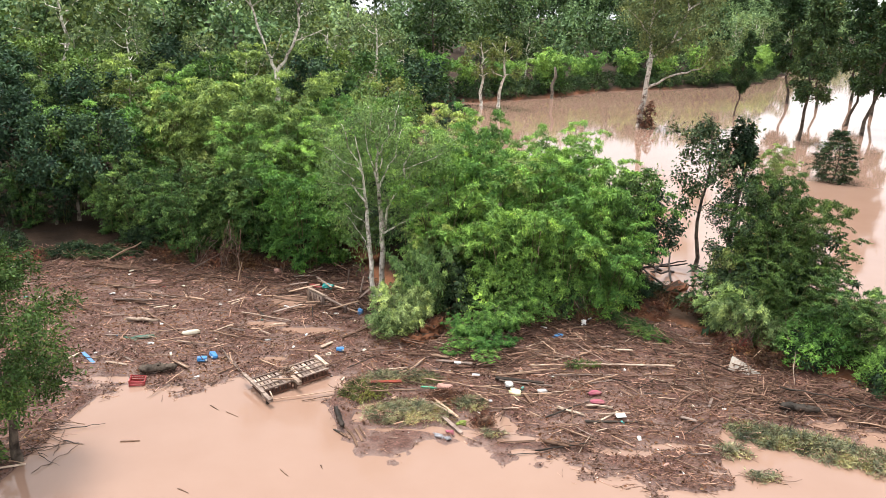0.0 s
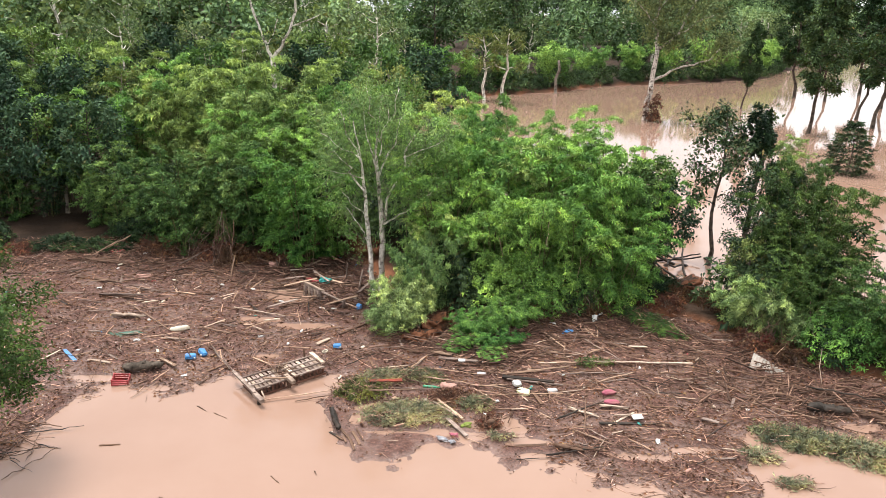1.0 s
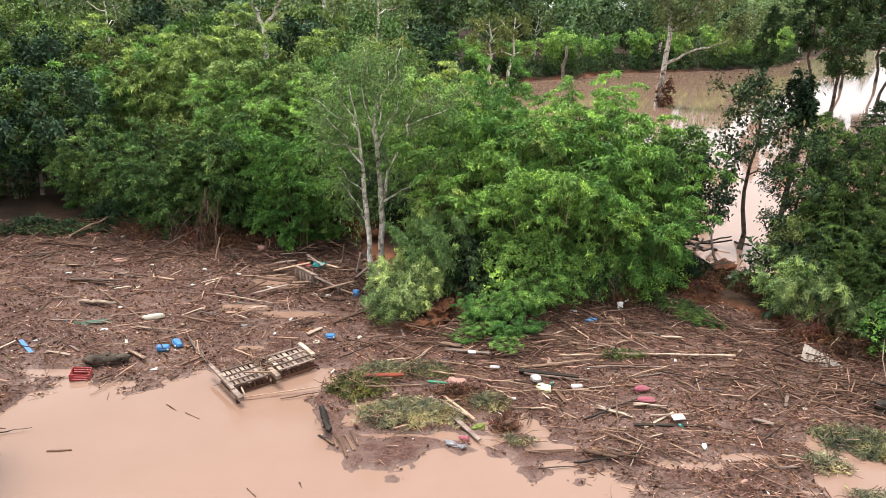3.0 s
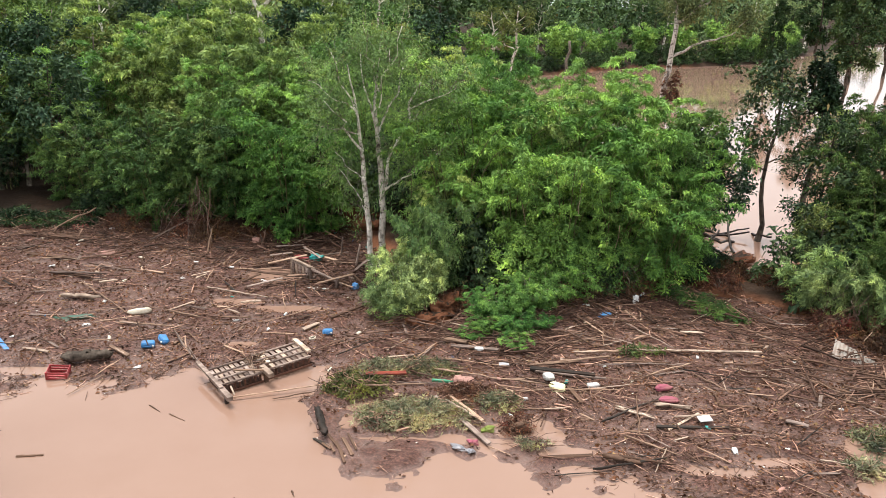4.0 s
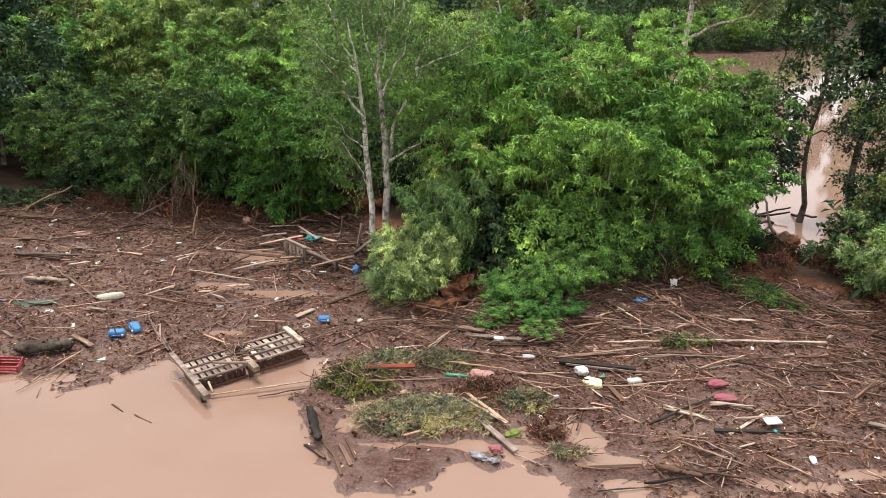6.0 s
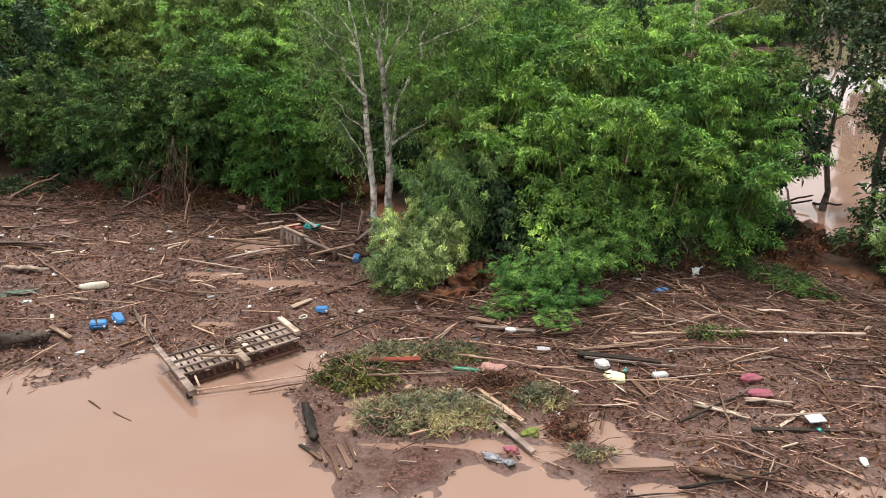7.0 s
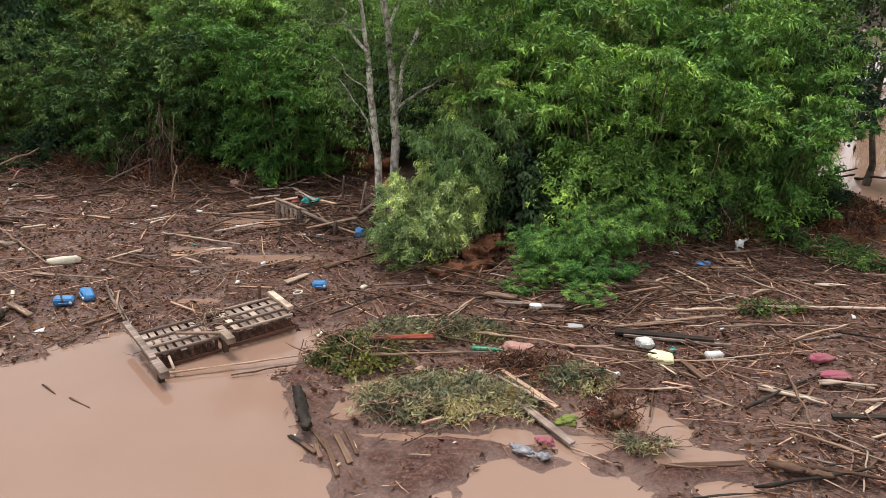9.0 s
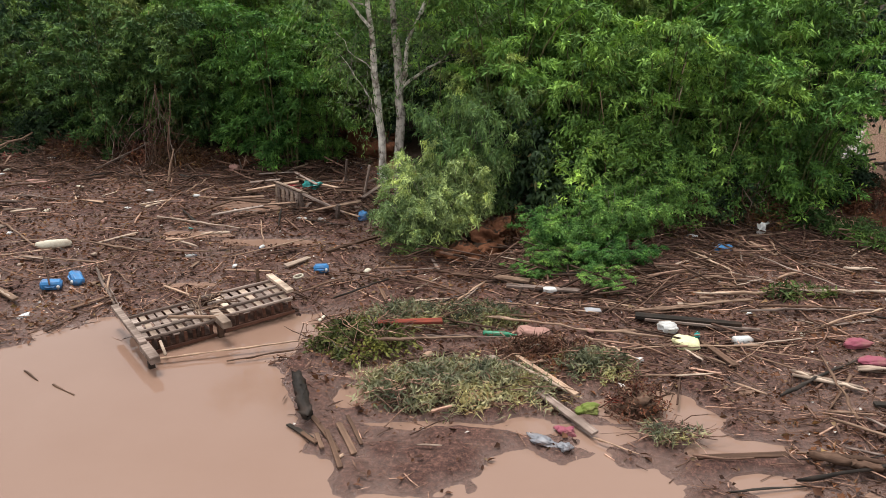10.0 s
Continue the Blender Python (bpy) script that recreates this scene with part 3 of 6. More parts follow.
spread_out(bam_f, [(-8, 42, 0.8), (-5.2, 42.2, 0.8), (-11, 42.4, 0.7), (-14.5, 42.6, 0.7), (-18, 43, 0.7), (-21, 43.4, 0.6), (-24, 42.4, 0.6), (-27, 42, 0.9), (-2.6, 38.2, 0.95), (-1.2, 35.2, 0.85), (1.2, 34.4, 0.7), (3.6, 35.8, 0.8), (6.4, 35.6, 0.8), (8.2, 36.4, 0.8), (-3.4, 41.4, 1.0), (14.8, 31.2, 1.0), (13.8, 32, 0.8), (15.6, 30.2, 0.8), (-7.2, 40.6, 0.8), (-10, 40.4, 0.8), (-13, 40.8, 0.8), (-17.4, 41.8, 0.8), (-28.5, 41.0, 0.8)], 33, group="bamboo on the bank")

# lower growth along the foot of the bank
WILLOW_LABEL = "grey-green willowy shrub round the foot of the pale tree"
shr_a = shrub(21, 1.9, 1.25, LEAF_GREEN, 0.15, 0.045, 240, 15, label="bushy green shrub at the foot of the bank")
shr_e = bamboo(26, 2.3, 20, 1.05, 6, 5, 22, 0.16, 0.034, LEAF_WILLOW, "shrub", WILLOW_LABEL, 0.3, 0.75, 0.05, 0.75, BARK_MID, "stem", "shrub", 0.018)
shr_b = bamboo(28, 2.6, 18, 1.05, 6, 5, 16, 0.19, 0.042, LEAF_FEATHER, "shrub", "tall yellow-green feathery shrub beside the pale tree", 0.2, 0.7, 0.05, 0.6, BARK_MID, "stem", "shrub", 0.018)
shr_f = bamboo(27, 2.0, 18, 1.35, 6, 5, 22, 0.14, 0.036, LEAF_CREEPER, "shrub", "fresh green feathery creeper spilling onto the flood litter", 0.4, 0.75, 0.0, 0.75, BARK_MID, "stem", "shrub", 0.015)
# these shrubs carry the shade at the bank's foot in their dark leaf tone
shr_c = shrub(23, 1.6, 1.3, LEAF_DARK, 0.18, 0.085, 170, 13, label="dark green broad-leaved shrub with the bank's shade in its leaf colour")
shr_d = shrub(24, 0.9, 1.3, LEAF_DEAD, 0.2, 0.04, 150, 12, label="mud-coated dying undergrowth along the waterline", stems=14)
spread_out(shr_a, [(4.3, 31.3, 1.0), (5.5, 31.7, 0.95), (6.7, 31.9, 1.0), (7.7, 32.3, 1.1), (3.6, 31, 0.8), (1.6, 31.0, 1.1), (2.5, 31.2, 1.2), (16.6, 25.2, 0.9), (17.6, 24.2, 0.9), (15.2, 26.6, 1.0), (14.2, 27.2, 0.9)], 6, group="shrubs on the bank")
spread_out(shr_f, [(1.0, 28.4, 0.62, 0.7), (1.9, 28.9, 0.7, 0.75), (0.5, 28.7, 0.55, 0.6), (0.6, 27.6, 0.36, 0.55), (1.4, 27.4, 0.38, 0.55), (1.45, 26.6, 0.26, 0.45), (2.2, 27.9, 0.4, 0.5), (2.5, 29.6, 0.8, 0.8), (3.3, 30.3, 0.8, 0.8), (0.0, 27.3, 0.25, 0.4)], 41, group="shrubs on the bank")
spread_out(shr_e, [(-2.85, 28.9, 0.72, 0.8), (-2.2, 28.9, 0.8, 0.8), (-2.6, 29.9, 0.95, 0.85), (-1.8, 29.9, 1.0, 0.85), (12.4, 28.9, 1.0, 1.0), (13.4, 27.9, 0.9)], 42, group="shrubs on the bank")
spread_out(shr_b, [(-1.5, 30.4, 1.15, 0.85), (-0.9, 30.9, 1.25, 0.85), (-1.9, 31.2, 1.15, 0.8), (11.9, 29.8, 0.9)], 7, group="shrubs on the bank")
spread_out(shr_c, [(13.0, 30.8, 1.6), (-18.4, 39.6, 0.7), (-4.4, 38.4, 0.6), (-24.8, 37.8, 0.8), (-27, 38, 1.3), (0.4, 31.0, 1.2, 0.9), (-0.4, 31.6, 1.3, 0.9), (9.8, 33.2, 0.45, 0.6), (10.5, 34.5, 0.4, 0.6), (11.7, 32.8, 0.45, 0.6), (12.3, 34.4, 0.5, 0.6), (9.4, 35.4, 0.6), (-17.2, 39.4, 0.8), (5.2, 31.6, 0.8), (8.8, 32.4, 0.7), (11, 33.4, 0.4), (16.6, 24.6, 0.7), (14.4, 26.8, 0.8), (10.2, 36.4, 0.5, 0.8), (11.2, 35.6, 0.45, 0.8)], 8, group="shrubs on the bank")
spread_out(shr_d, [(-23, 37.2, 0.7), (-13, 37.4, 0.9), (-11.6, 36.9, 0.9), (-16.5, 38.4, 0.8), (-15.4, 37.6, 0.7), (-10.2, 36.9, 0.6), (4.2, 30.9, 0.9), (6.0, 31.4, 0.9), (9.4, 31.4, 0.7), (11.6, 31.6, 0.8), (10.2, 32.3, 0.7), (10.9, 33.6, 0.6), (9.8, 34.4, 0.7), (12.6, 33.4, 0.7), (12.0, 28.3, 0.9), (13.2, 27.0, 0.9), (3.0, 30.4, 0.9), (-0.6, 29.6, 0.6)], 9, group="shrubs on the bank")

# broad-leaved trees of the bank
t_mid = broad_tree(31, 9, 0.16, BARK_MID, LEAF_MID, 2.6, 0.28, 16, 0.33, 0.145, 36, label="leafy green tree standing in the thicket", twigs=7)
t_dark = broad_tree(32, 9, 0.16, BARK_DARK, LEAF_BLUE, 2.7, 0.3, 17, 0.35, 0.165, 38, label="dark blue-green tree at the edge of the wood", twigs=7)
t_olive = broad_tree(33, 9, 0.15, BARK_MID, LEAF_OLIVE, 2.3, 0.35, 13, 0.3, 0.13, 40, label="olive-tinged tree with thin foliage in the wood", twigs=6)
t_fine = broad_tree(48, 8, 0.1, BARK_DARK, LEAF_DARK, 1.8, 0.12, 20, 0.17, 0.08, 46, label="slender dark tree hung with small-leaved vines beside the channel", twigs=7, sparse=0.3)
spread_out(t_fine, [(13.6, 33.6, 0.86), (14.4, 33.0, 0.85), (8.9, 34.6, 0.62)], 17, group="trees of the wood")
t_grey = broad_tree(34, 12, 0.2, BARK_PALE, LEAF_GREY, 3.2, 0.45, 9, 0.34, 0.11, 40, label="tall pale-barked tree with bare forking limbs above the wood", twigs=6, sparse=0.65)
spread_out(t_mid, [(-10.6, 40.6, 0.68), (-23.5, 43, 0.75), (-4.2, 45, 0.95), (-19, 56, 1.1), (-6, 58, 1.15), (-30, 60, 1.1), (-38, 66, 1.2), (-12, 66, 1.2), (8.6, 35.2, 0.68)], 10, group="trees of the wood")
spread_out(t_dark, [(-27.5, 44.5, 0.95), (-21.8, 42.6, 0.8), (-24.4, 42.2, 0.8), (-30, 48, 1.1), (-26, 50, 1.0), (-33, 54, 1.15), (-36, 47, 1.0), (-20, 62, 1.1), (-10.5, 57, 1.1), (-3, 62, 1.2), (-26, 66, 1.2), (9.4, 34.6, 0.62), (-40, 56, 1.2)], 11, group="trees of the wood")
spread_out(t_olive, [(-14.2, 40.4, 0.62), (-19.6, 48, 0.9), (-22.4, 50, 0.95), (-12, 49, 0.9), (-5, 53, 1.0), (-16, 70, 1.2), (-32, 70, 1.2), (12.6, 30.6, 0.4)], 12, group="trees of the wood")
spread_out(t_grey, [(-22.4, 67.5, 0.95), (-18, 60, 0.9), (-27.5, 62, 1.0), (-8, 72, 1.15), (-34, 80, 1.1), (-21, 88, 1.25)], 13, group="trees of the wood")


def pale_twin_tree():
    """Two pale trunks from one foot, forking high, with thin feathery foliage."""
    rng = np.random.default_rng(41)
    root = tagged(new("tree"), "tall twin-trunked tree with mottled pale bark and thin feathery crown", "tree")
    a = np.array([(-3.92, 33.5, -0.2), (-4.0, 33.4, 1.0), (-4.1, 33.4, 2.5), (-4.2, 33.3, 3.8), (-4.24, 33.3, 5.0), (-4.42, 33.2, 6.5), (-4.7, 33.1, 8.2)])
    b = np.array([(-3.55, 33.4, -0.2), (-3.54, 33.4, 1.0), (-3.48, 33.4, 2.6), (-3.52, 33.4, 3.9), (-3.63, 33.4, 5.2), (-3.74, 33.4, 6.8), (-3.5, 33.5, 9.3)])
    for line, r, bark in ((a, 0.115, BARK_PALE), (b, 0.14, BARK_MOTTLED)):
        s = np.linspace(0, 1, 19)
        fine = np.stack([np.interp(s, np.linspace(0, 1, 7), line[:, k]) for k in range(3)], 1) + rng.normal(size=(19, 3)) * np.array([0.018, 0.018, 0])
        v, f = tube_arrays([(fine, np.interp(s, np.linspace(0, 1, 7), r * np.array([1.2, 1, 0.93, 0.85, 0.66, 0.42, 0.15])))], 12)
        stem = part("trunk", mesh_of("trunk", v, f, bark, True), parent=root)
    forks = [((-3.5, 33.4, 3.4), (-2.88, 33.2, 5.4), 0.085), ((-2.88, 33.2, 5.4), (-2.0, 33.3, 7.6), 0.06), ((-3.42, 33.4, 3.4), (-2.1, 33.0, 4.35), 0.05), ((-2.1, 33, 4.35), (-1.2, 32.8, 5.1), 0.03),
             ((-4.05, 33.4, 2.2), (-4.4, 33.2, 3.2), 0.035), ((-4.4, 33.2, 3.2), (-5.1, 33.0, 4.3), 0.025), ((-4.24, 33.2, 5.0), (-5.6, 32.9, 6.9), 0.05), ((-3.66, 33.4, 5.6), (-2.6, 33.9, 8.4), 0.05), ((-4.42, 33.1, 6.4), (-5.4, 33.6, 8.6), 0.04),
             ((-3.66, 33.4, 5.3), (-4.4, 34.4, 8.6), 0.05), ((-2.88, 33.2, 5.4), (-1.3, 33.6, 7.2), 0.04), ((-3.6, 33.5, 7.2), (-4.1, 33.0, 9.6), 0.04), ((-3.6, 33.5, 7.2), (-2.7, 33.2, 9.6), 0.04), ((-4.42, 33.1, 6.5), (-6.2, 33.2, 7.6), 0.035),
             ((-2.5, 33.2, 6.6), (-0.7, 33.3, 7.4), 0.035), ((-4.3, 33.2, 5.6), (-6.0, 33.4, 5.9), 0.03), ((-3.6, 33.5, 6.6), (-3.1, 32.4, 8.8), 0.03), ((-4.2, 33.3, 3.8), (-5.3, 33.3, 4.9), 0.02)]
    twigs, C, O = [], [], []
    for p, q, r in forks:
        line = bent(p, q, rng, 6, 0.04)
        v, f = tube_arrays([(line, r * np.array([1, 0.9, 0.8, 0.65, 0.5, 0.35]))], 6)
        part("limb", mesh_of("limb", v, f, BARK_PALE, True), parent=stem)
        for _ in range(15):
            u = rng.uniform(0.35, 1)
            p2 = np.array([np.interp(u, np.linspace(0, 1, 6), line[:, k]) for k in range(3)])
            d = unit(rng.normal(size=3) + np.array([0, 0, 0.5]))
            q2 = p2 + d * rng.uniform(0.5, 1.5)
            twigs.append((bent(p2, q2, rng, 4, 0.05), r * 0.16 * np.array([1, 0.8, 0.6, 0.4]) + 0.003))
            for w in (0.55, 0.8, 1.0):
                C.append(p2 + (q2 - p2) * w)
                O.append(d)
    v, f = tube_arrays(twigs, 4)
    part("twig_work", mesh_of("twig_work", v, f, BARK_MID, True), parent=root)
    keep = [i for i, c in enumerate(C) if c[2] > 6.2 or rng.uniform() < (0.7 if c[2] > 4.6 else 0.3)]
    V, F = spray_leaves(np.array(C)[keep], np.array(O)[keep], 32, 0.25, 0.15, 0.042, rng, fall=0.45, narrow=True)
    part("crown", mesh_of("crown", V, F, LEAF_FEATHER), parent=root)
    return root


pale_twin_tree()



def forked_tree(x, y, label, trunk, radii, limbs, leaf, sprays, count, L, W, seed, leafy):
    """A pale stem that opens into long bare limbs, with thin leaf where a limb ends above the height leafy."""
    rng = np.random.default_rng(seed)
    root = tagged(new("tree"), label, "tree")
    v, f = tube_arrays([(bent((0, 0, -0.6), trunk, rng, 8, 0.012), np.linspace(*radii, 8))], 10)
    stem = part("trunk", mesh_of("trunk", v, f, BARK_MOTTLED, True), parent=root)
    C, O = [], []
    for p, q, r in limbs:
        line = bent(p, q, rng, 6, 0.03)
        v, f = tube_arrays([(line, r * np.linspace(1, 0.55, 6))], 7)
        part("limb", mesh_of("limb", v, f, BARK_MOTTLED, True), parent=stem)
        span = np.linalg.norm(line[-1] - line[0])
        for _ in range(sprays if q[2] > leafy else 1):
            d = unit(rng.normal(size=3) + np.array([0, 0, 0.3]))
            C.append(line[-1 - rng.integers(0, 4)] + d * span * rng.uniform(0.1, 0.45))
            O.append(d)
    V, F = spray_leaves(np.array(C), np.array(O), count, L * 1.3, L, W, rng)
    part("crown", mesh_of("crown", V, F, leaf), parent=root)
    root.matrix_basis = pose(x, y, 0.0)


forked_tree(-11.75, 47.6, "tall pale tree forking into two long bare limbs above the bamboo", (0, 0, 9.9), (0.22, 0.15),
            [((0, 0, 9.8), (-1.0, 0.3, 12.2), 0.11), ((-1.0, 0.3, 12.2), (-1.9, 0.5, 15.2), 0.08), ((0, 0, 9.8), (1.2, -0.2, 11.6), 0.12), ((1.2, -0.2, 11.6), (1.9, 0, 14.8), 0.09),
             ((1.3, -0.2, 11.8), (3.0, 0.2, 12.5), 0.04), ((-0.3, 0.1, 10.6), (0.3, 0.5, 12.2), 0.04), ((1.7, -0.1, 13.6), (0.6, 0.3, 15.8), 0.05), ((-1.5, 0.4, 13.8), (0.0, 0.6, 15.2), 0.04), ((-1.5, 0.4, 13.8), (-3.2, 0.2, 15.8), 0.05), ((1.9, 0, 14.6), (3.2, 0.4, 16.8), 0.05)],
            LEAF_GREY, 9, 40, 0.3, 0.11, 47, 14.0)
forked_tree(24.2, 97.7, "tall pale-trunked forked tree with thin yellowish crown in the river", (0.8, 0, 9.0), (0.38, 0.27),
            [((0.8, 0, 8.9), (0.3, 0.5, 12.5), 0.26), ((0.3, 0.5, 12.5), (1.0, 0.6, 17.5), 0.18), ((0.8, 0, 8.9), (3.2, -0.3, 11.0), 0.22), ((3.2, -0.3, 11.0), (5.0, 0, 15.5), 0.16), ((0.7, 0, 5.2), (4.2, -0.4, 7.0), 0.2), ((4.2, -0.4, 7.0), (7.4, -0.2, 7.8), 0.13),
             ((7.4, -0.2, 7.8), (9.6, 0.3, 10.2), 0.09), ((0.3, 0.5, 12.0), (-2.8, 0.4, 15.0), 0.12), ((3.2, -0.3, 11.0), (7.5, 0.6, 13.2), 0.12), ((5.0, 0, 15.0), (8.0, 0.3, 17.0), 0.1), ((1.0, 0.6, 16.5), (-1.5, 0, 19.0), 0.09), ((5.0, 0, 15.0), (4.0, 0.5, 19.0), 0.09), ((0.3, 0.5, 13.5), (3.0, 1.0, 16.5), 0.09)],
            LEAF_YELLOW, 20, 42, 0.42, 0.2, 57, 10.0)

# the thin dark tree by the gap in the bank, the vine-grown stub, the tree by the pool
t_gap = broad_tree(43, 9.3, 0.13, BARK_DARK, LEAF_DARK, 2.2, 0.42, 17, 0.24, 0.13, 32, label="slender dark tree with sparse broad leaves standing in the channel", twigs=5, sparse=0.55, lean=0.08)
t_gap.matrix_basis = pose(13.7, 39.0, 0, 0, 0, 200)
stub = shrub(44, 2.2, 0.85, LEAF_DARK, 0.24, 0.12, 190, 14, name="vine_covered_tree", label="broken trunk topped with a dense tuft of dark vines", category="tree", bark=BARK_DARK)
stem_v, stem_f = tube_arrays([(bent((0, 0, -6.6), (0, 0, 0.8), np.random.default_rng(4), 7, 0.02), np.full(7, 0.13))], 8)
part("trunk", mesh_of("trunk", stem_v, stem_f, BARK_DARK, True), parent=stub)
stub.matrix_basis = pose(15.3, 38.4, 6.2)
pool_tree = broad_tree(45, 7.3, 0.15, BARK_DARK, LEAF_THICKET, 1.9, 0.28, 22, 0.14, 0.06, 110, label="leafy tree with a reddish trunk standing at the pool's edge", twigs=8, sparse=0.3)
pool_tree.matrix_basis = pose(-13.4, 18.9, 0.0, 0, 0, 60)
pool_bush = shrub(46, 2.2, 1.6, LEAF_THICKET, 0.2, 0.08, 160, 12, label="half-drowned leafy bush beside the pool", stems=12)
pool_bush.matrix_basis = pose(-14.8, 18.0, 0.0)

# trees standing in the river
pale_river = broad_tree(52, 12, 0.28, BARK_PALE, LEAF_OLIVE, 2.8, 0.45, 9, 0.45, 0.2, 34, label="bare pale tree standing in the flooded river margin", twigs=5, sparse=0.6)
spread_out(pale_river, [(3.8, 116.4, 1.0), (6.4, 115.8, 1.05)], 14, group="trees in the river")
dark_river = broad_tree(53, 19, 0.22, BARK_DARK, LEAF_FAR_DARK, 2.7, 0.28, 24, 0.46, 0.23, 45, label="tall narrow dark tree standing in the river", twigs=7, sparse=0.3)
spread_out(dark_river, [(41.6, 89, 1.0), (59.5, 134, 1.15), (55, 104, 0.95), (52.6, 95.3, 1.1), (62, 128, 1.0), (66, 118, 1.1), (74, 140, 1.2), (42.4, 113, 0.75, 0.6)], 15, group="trees in the river", sink=0.0)
river_bush = shrub(54, 3.2, 1.3, LEAF_DEAD, 0.5, 0.14, 70, 10, label="brown bush caught round the foot of the tall river tree")
river_bush.matrix_basis = pose(24.9, 97.0, 0)
post_v, post_f = tube_arrays([(bent((0, 0, -0.5), (0.2, 0, 5.5), np.random.default_rng(3), 5, 0.02), np.array([0.3, 0.27, 0.25, 0.24, 0.2]))], 8)
snag = part("tree_snag", mesh_of("tree_snag", post_v, post_f, BARK_MID, True))
tagged(snag, "bare broken trunk standing in the river margin", "dead tree")
snag.matrix_basis = pose(16.6, 130, 0)


def tiered_tree(x, y):
    """Flat dark tiers round one stem."""
    rng = np.random.default_rng(55)
    root = tagged(new("tiered_tree"), "small dark tree with flat layered branches above the water", "tree")
    v, f = tube_arrays([(bent((0, 0, -0.5), (0.1, 0, 4.4), rng, 6, 0.02), 0.09 * np.linspace(1, 0.3, 6))], 7)
    part("trunk", mesh_of("trunk", v, f, BARK_DARK, True), parent=root)
    for k, z in enumerate(np.linspace(0.6, 4.4, 9)):
        r = 2.0 * math.sin(math.pi * (0.25 + 0.7 * k / 8)) * rng.uniform(0.75, 1.1)
        n = 46
        a, q = rng.uniform(0, 2 * np.pi, n), np.sqrt(rng.uniform(0.05, 1, n)) * r
        C = np.stack([np.cos(a) * q, np.sin(a) * q, z - 0.16 * q + rng.normal(size=n) * 0.09], 1)
        V, F = spray_leaves(C, unit(C * np.array([1, 1, 0.0])) * 3, 9, (0.16, 0.16, 0.03), 0.3, 0.11, rng, fall=0.1)
        part("branch_tier", mesh_of("branch_tier", V, F, LEAF_DARK), parent=root)
    root.matrix_basis = pose(x, y, 0)


tiered_tree(34.4, 65.5)

# the woods behind and across the river
far_a = broad_tree(61, 15, 0.28, BARK_MID, LEAF_FAR, 4.6, 0.2, 18, 0.74, 0.42, 11, label="dense tree of the far wood", twigs=7, sides=5, split=False, sparse=0.3)
far_b = broad_tree(62, 16, 0.28, BARK_DARK, LEAF_FAR_DARK, 4.3, 0.22, 18, 0.74, 0.42, 11, label="dark tree of the far wood", twigs=7, sides=5, split=False, sparse=0.3)
far_c = broad_tree(63, 15, 0.30, BARK_PALE, LEAF_GREY, 4.4, 0.4, 12, 0.7, 0.37, 11, label="pale-barked thin tree of the far wood", twigs=7, sides=5, split=False)
far_d = bamboo(64, 9, 11, 3.2, 11, 5, 6, 0.62, 0.24, LEAF_BAMBOO, label="spreading bamboo clump on the far river bank")
far_e = shrub(65, 3.0, 3.2, LEAF_FAR_DARK, 0.5, 0.2, 130, 9, label="low bushes trailing over the far river bank")
frng = np.random.default_rng(66)
rows = {k: [] for k in "abcde"}
for i in range(46):
    x = -50 + 140 * (i + frng.uniform(0, 0.9)) / 46
    y = float(far_bank(x))
    rows["e"].append((x, y + 2 + frng.uniform(0, 3), frng.uniform(0.7, 1.2)))
    if i % 3 != 2:
        rows["d"].append((x, y + 2 + frng.uniform(0, 5), frng.uniform(0.6, 1.0)))
for i in range(30):
    x = frng.uniform(-60, 110)
    y = float(far_bank(x)) + 7 + frng.uniform(0, 1) ** 1.5 * 22
    rows["abcac"[i % 5]].append((x, y, frng.uniform(0.7, 1.15)))
for i in range(34):
    x, y = frng.uniform(-62, -10), frng.uniform(66, 104)
    rows["abca"[i % 4]].append((x, y, frng.uniform(0.8, 1.15)))
for k, proto in zip("abcde", (far_a, far_b, far_c, far_d, far_e)):
    spread_out(proto, rows[k], 20 + ord(k), group="far wood")


def far_wood(seed, trees, depth, wide, tall, leaf, label, coarse=1.0):
    """The closed wood behind the first line of trees: lumpy crowns of large leaf sprays."""
    rng = np.random.default_rng(seed)
    C, O = [], []
    for _ in range(trees):
        x = rng.uniform(*wide)
        y = float(far_bank(x)) + rng.uniform(*depth)
        h, g = rng.uniform(*tall), float(ground_z(np.array(x), np.array(y)))
        d = unit(rng.normal(size=(15, 3)))
        C.append(np.array([x, y, g + h * 0.6]) + d * np.array([0.27, 0.27, 0.4]) * h * rng.uniform(0.6, 1.05, (15, 1)))
        O.append(unit(d + np.array([0, 0, 0.4])))
    C, O = np.concatenate(C), np.concatenate(O)
    V, F = spray_leaves(C, O, 19, 0.85 * coarse, 1.3 * coarse, 0.62 * coarse, rng, face=O)
    tagged(part("far_wood", mesh_of("far_wood", V, F, leaf)), label, "wood", kind="stuff")


far_wood(71, 100, (24, 95), (-110, 140), (9, 15), LEAF_FAR, "closed green canopy of the far wood")
far_wood(72, 70, (24, 95), (-110, 140), (9, 15), LEAF_FAR_DARK, "dark patches in the canopy of the far wood")
far_wood(73, 40, (25, 95), (-110, 140), (11, 17), LEAF_GREY, "pale thin crowns in the far wood")
far_wood(75, 60, (40, 200), (60, 330), (12, 17), LEAF_FAR, "distant wooded slope along the river")
far_wood(76, 330, (170, 300), (-270, 330), (27, 36), LEAF_FAR_DARK, "distant dark wooded ridge beyond the river", 1.8)
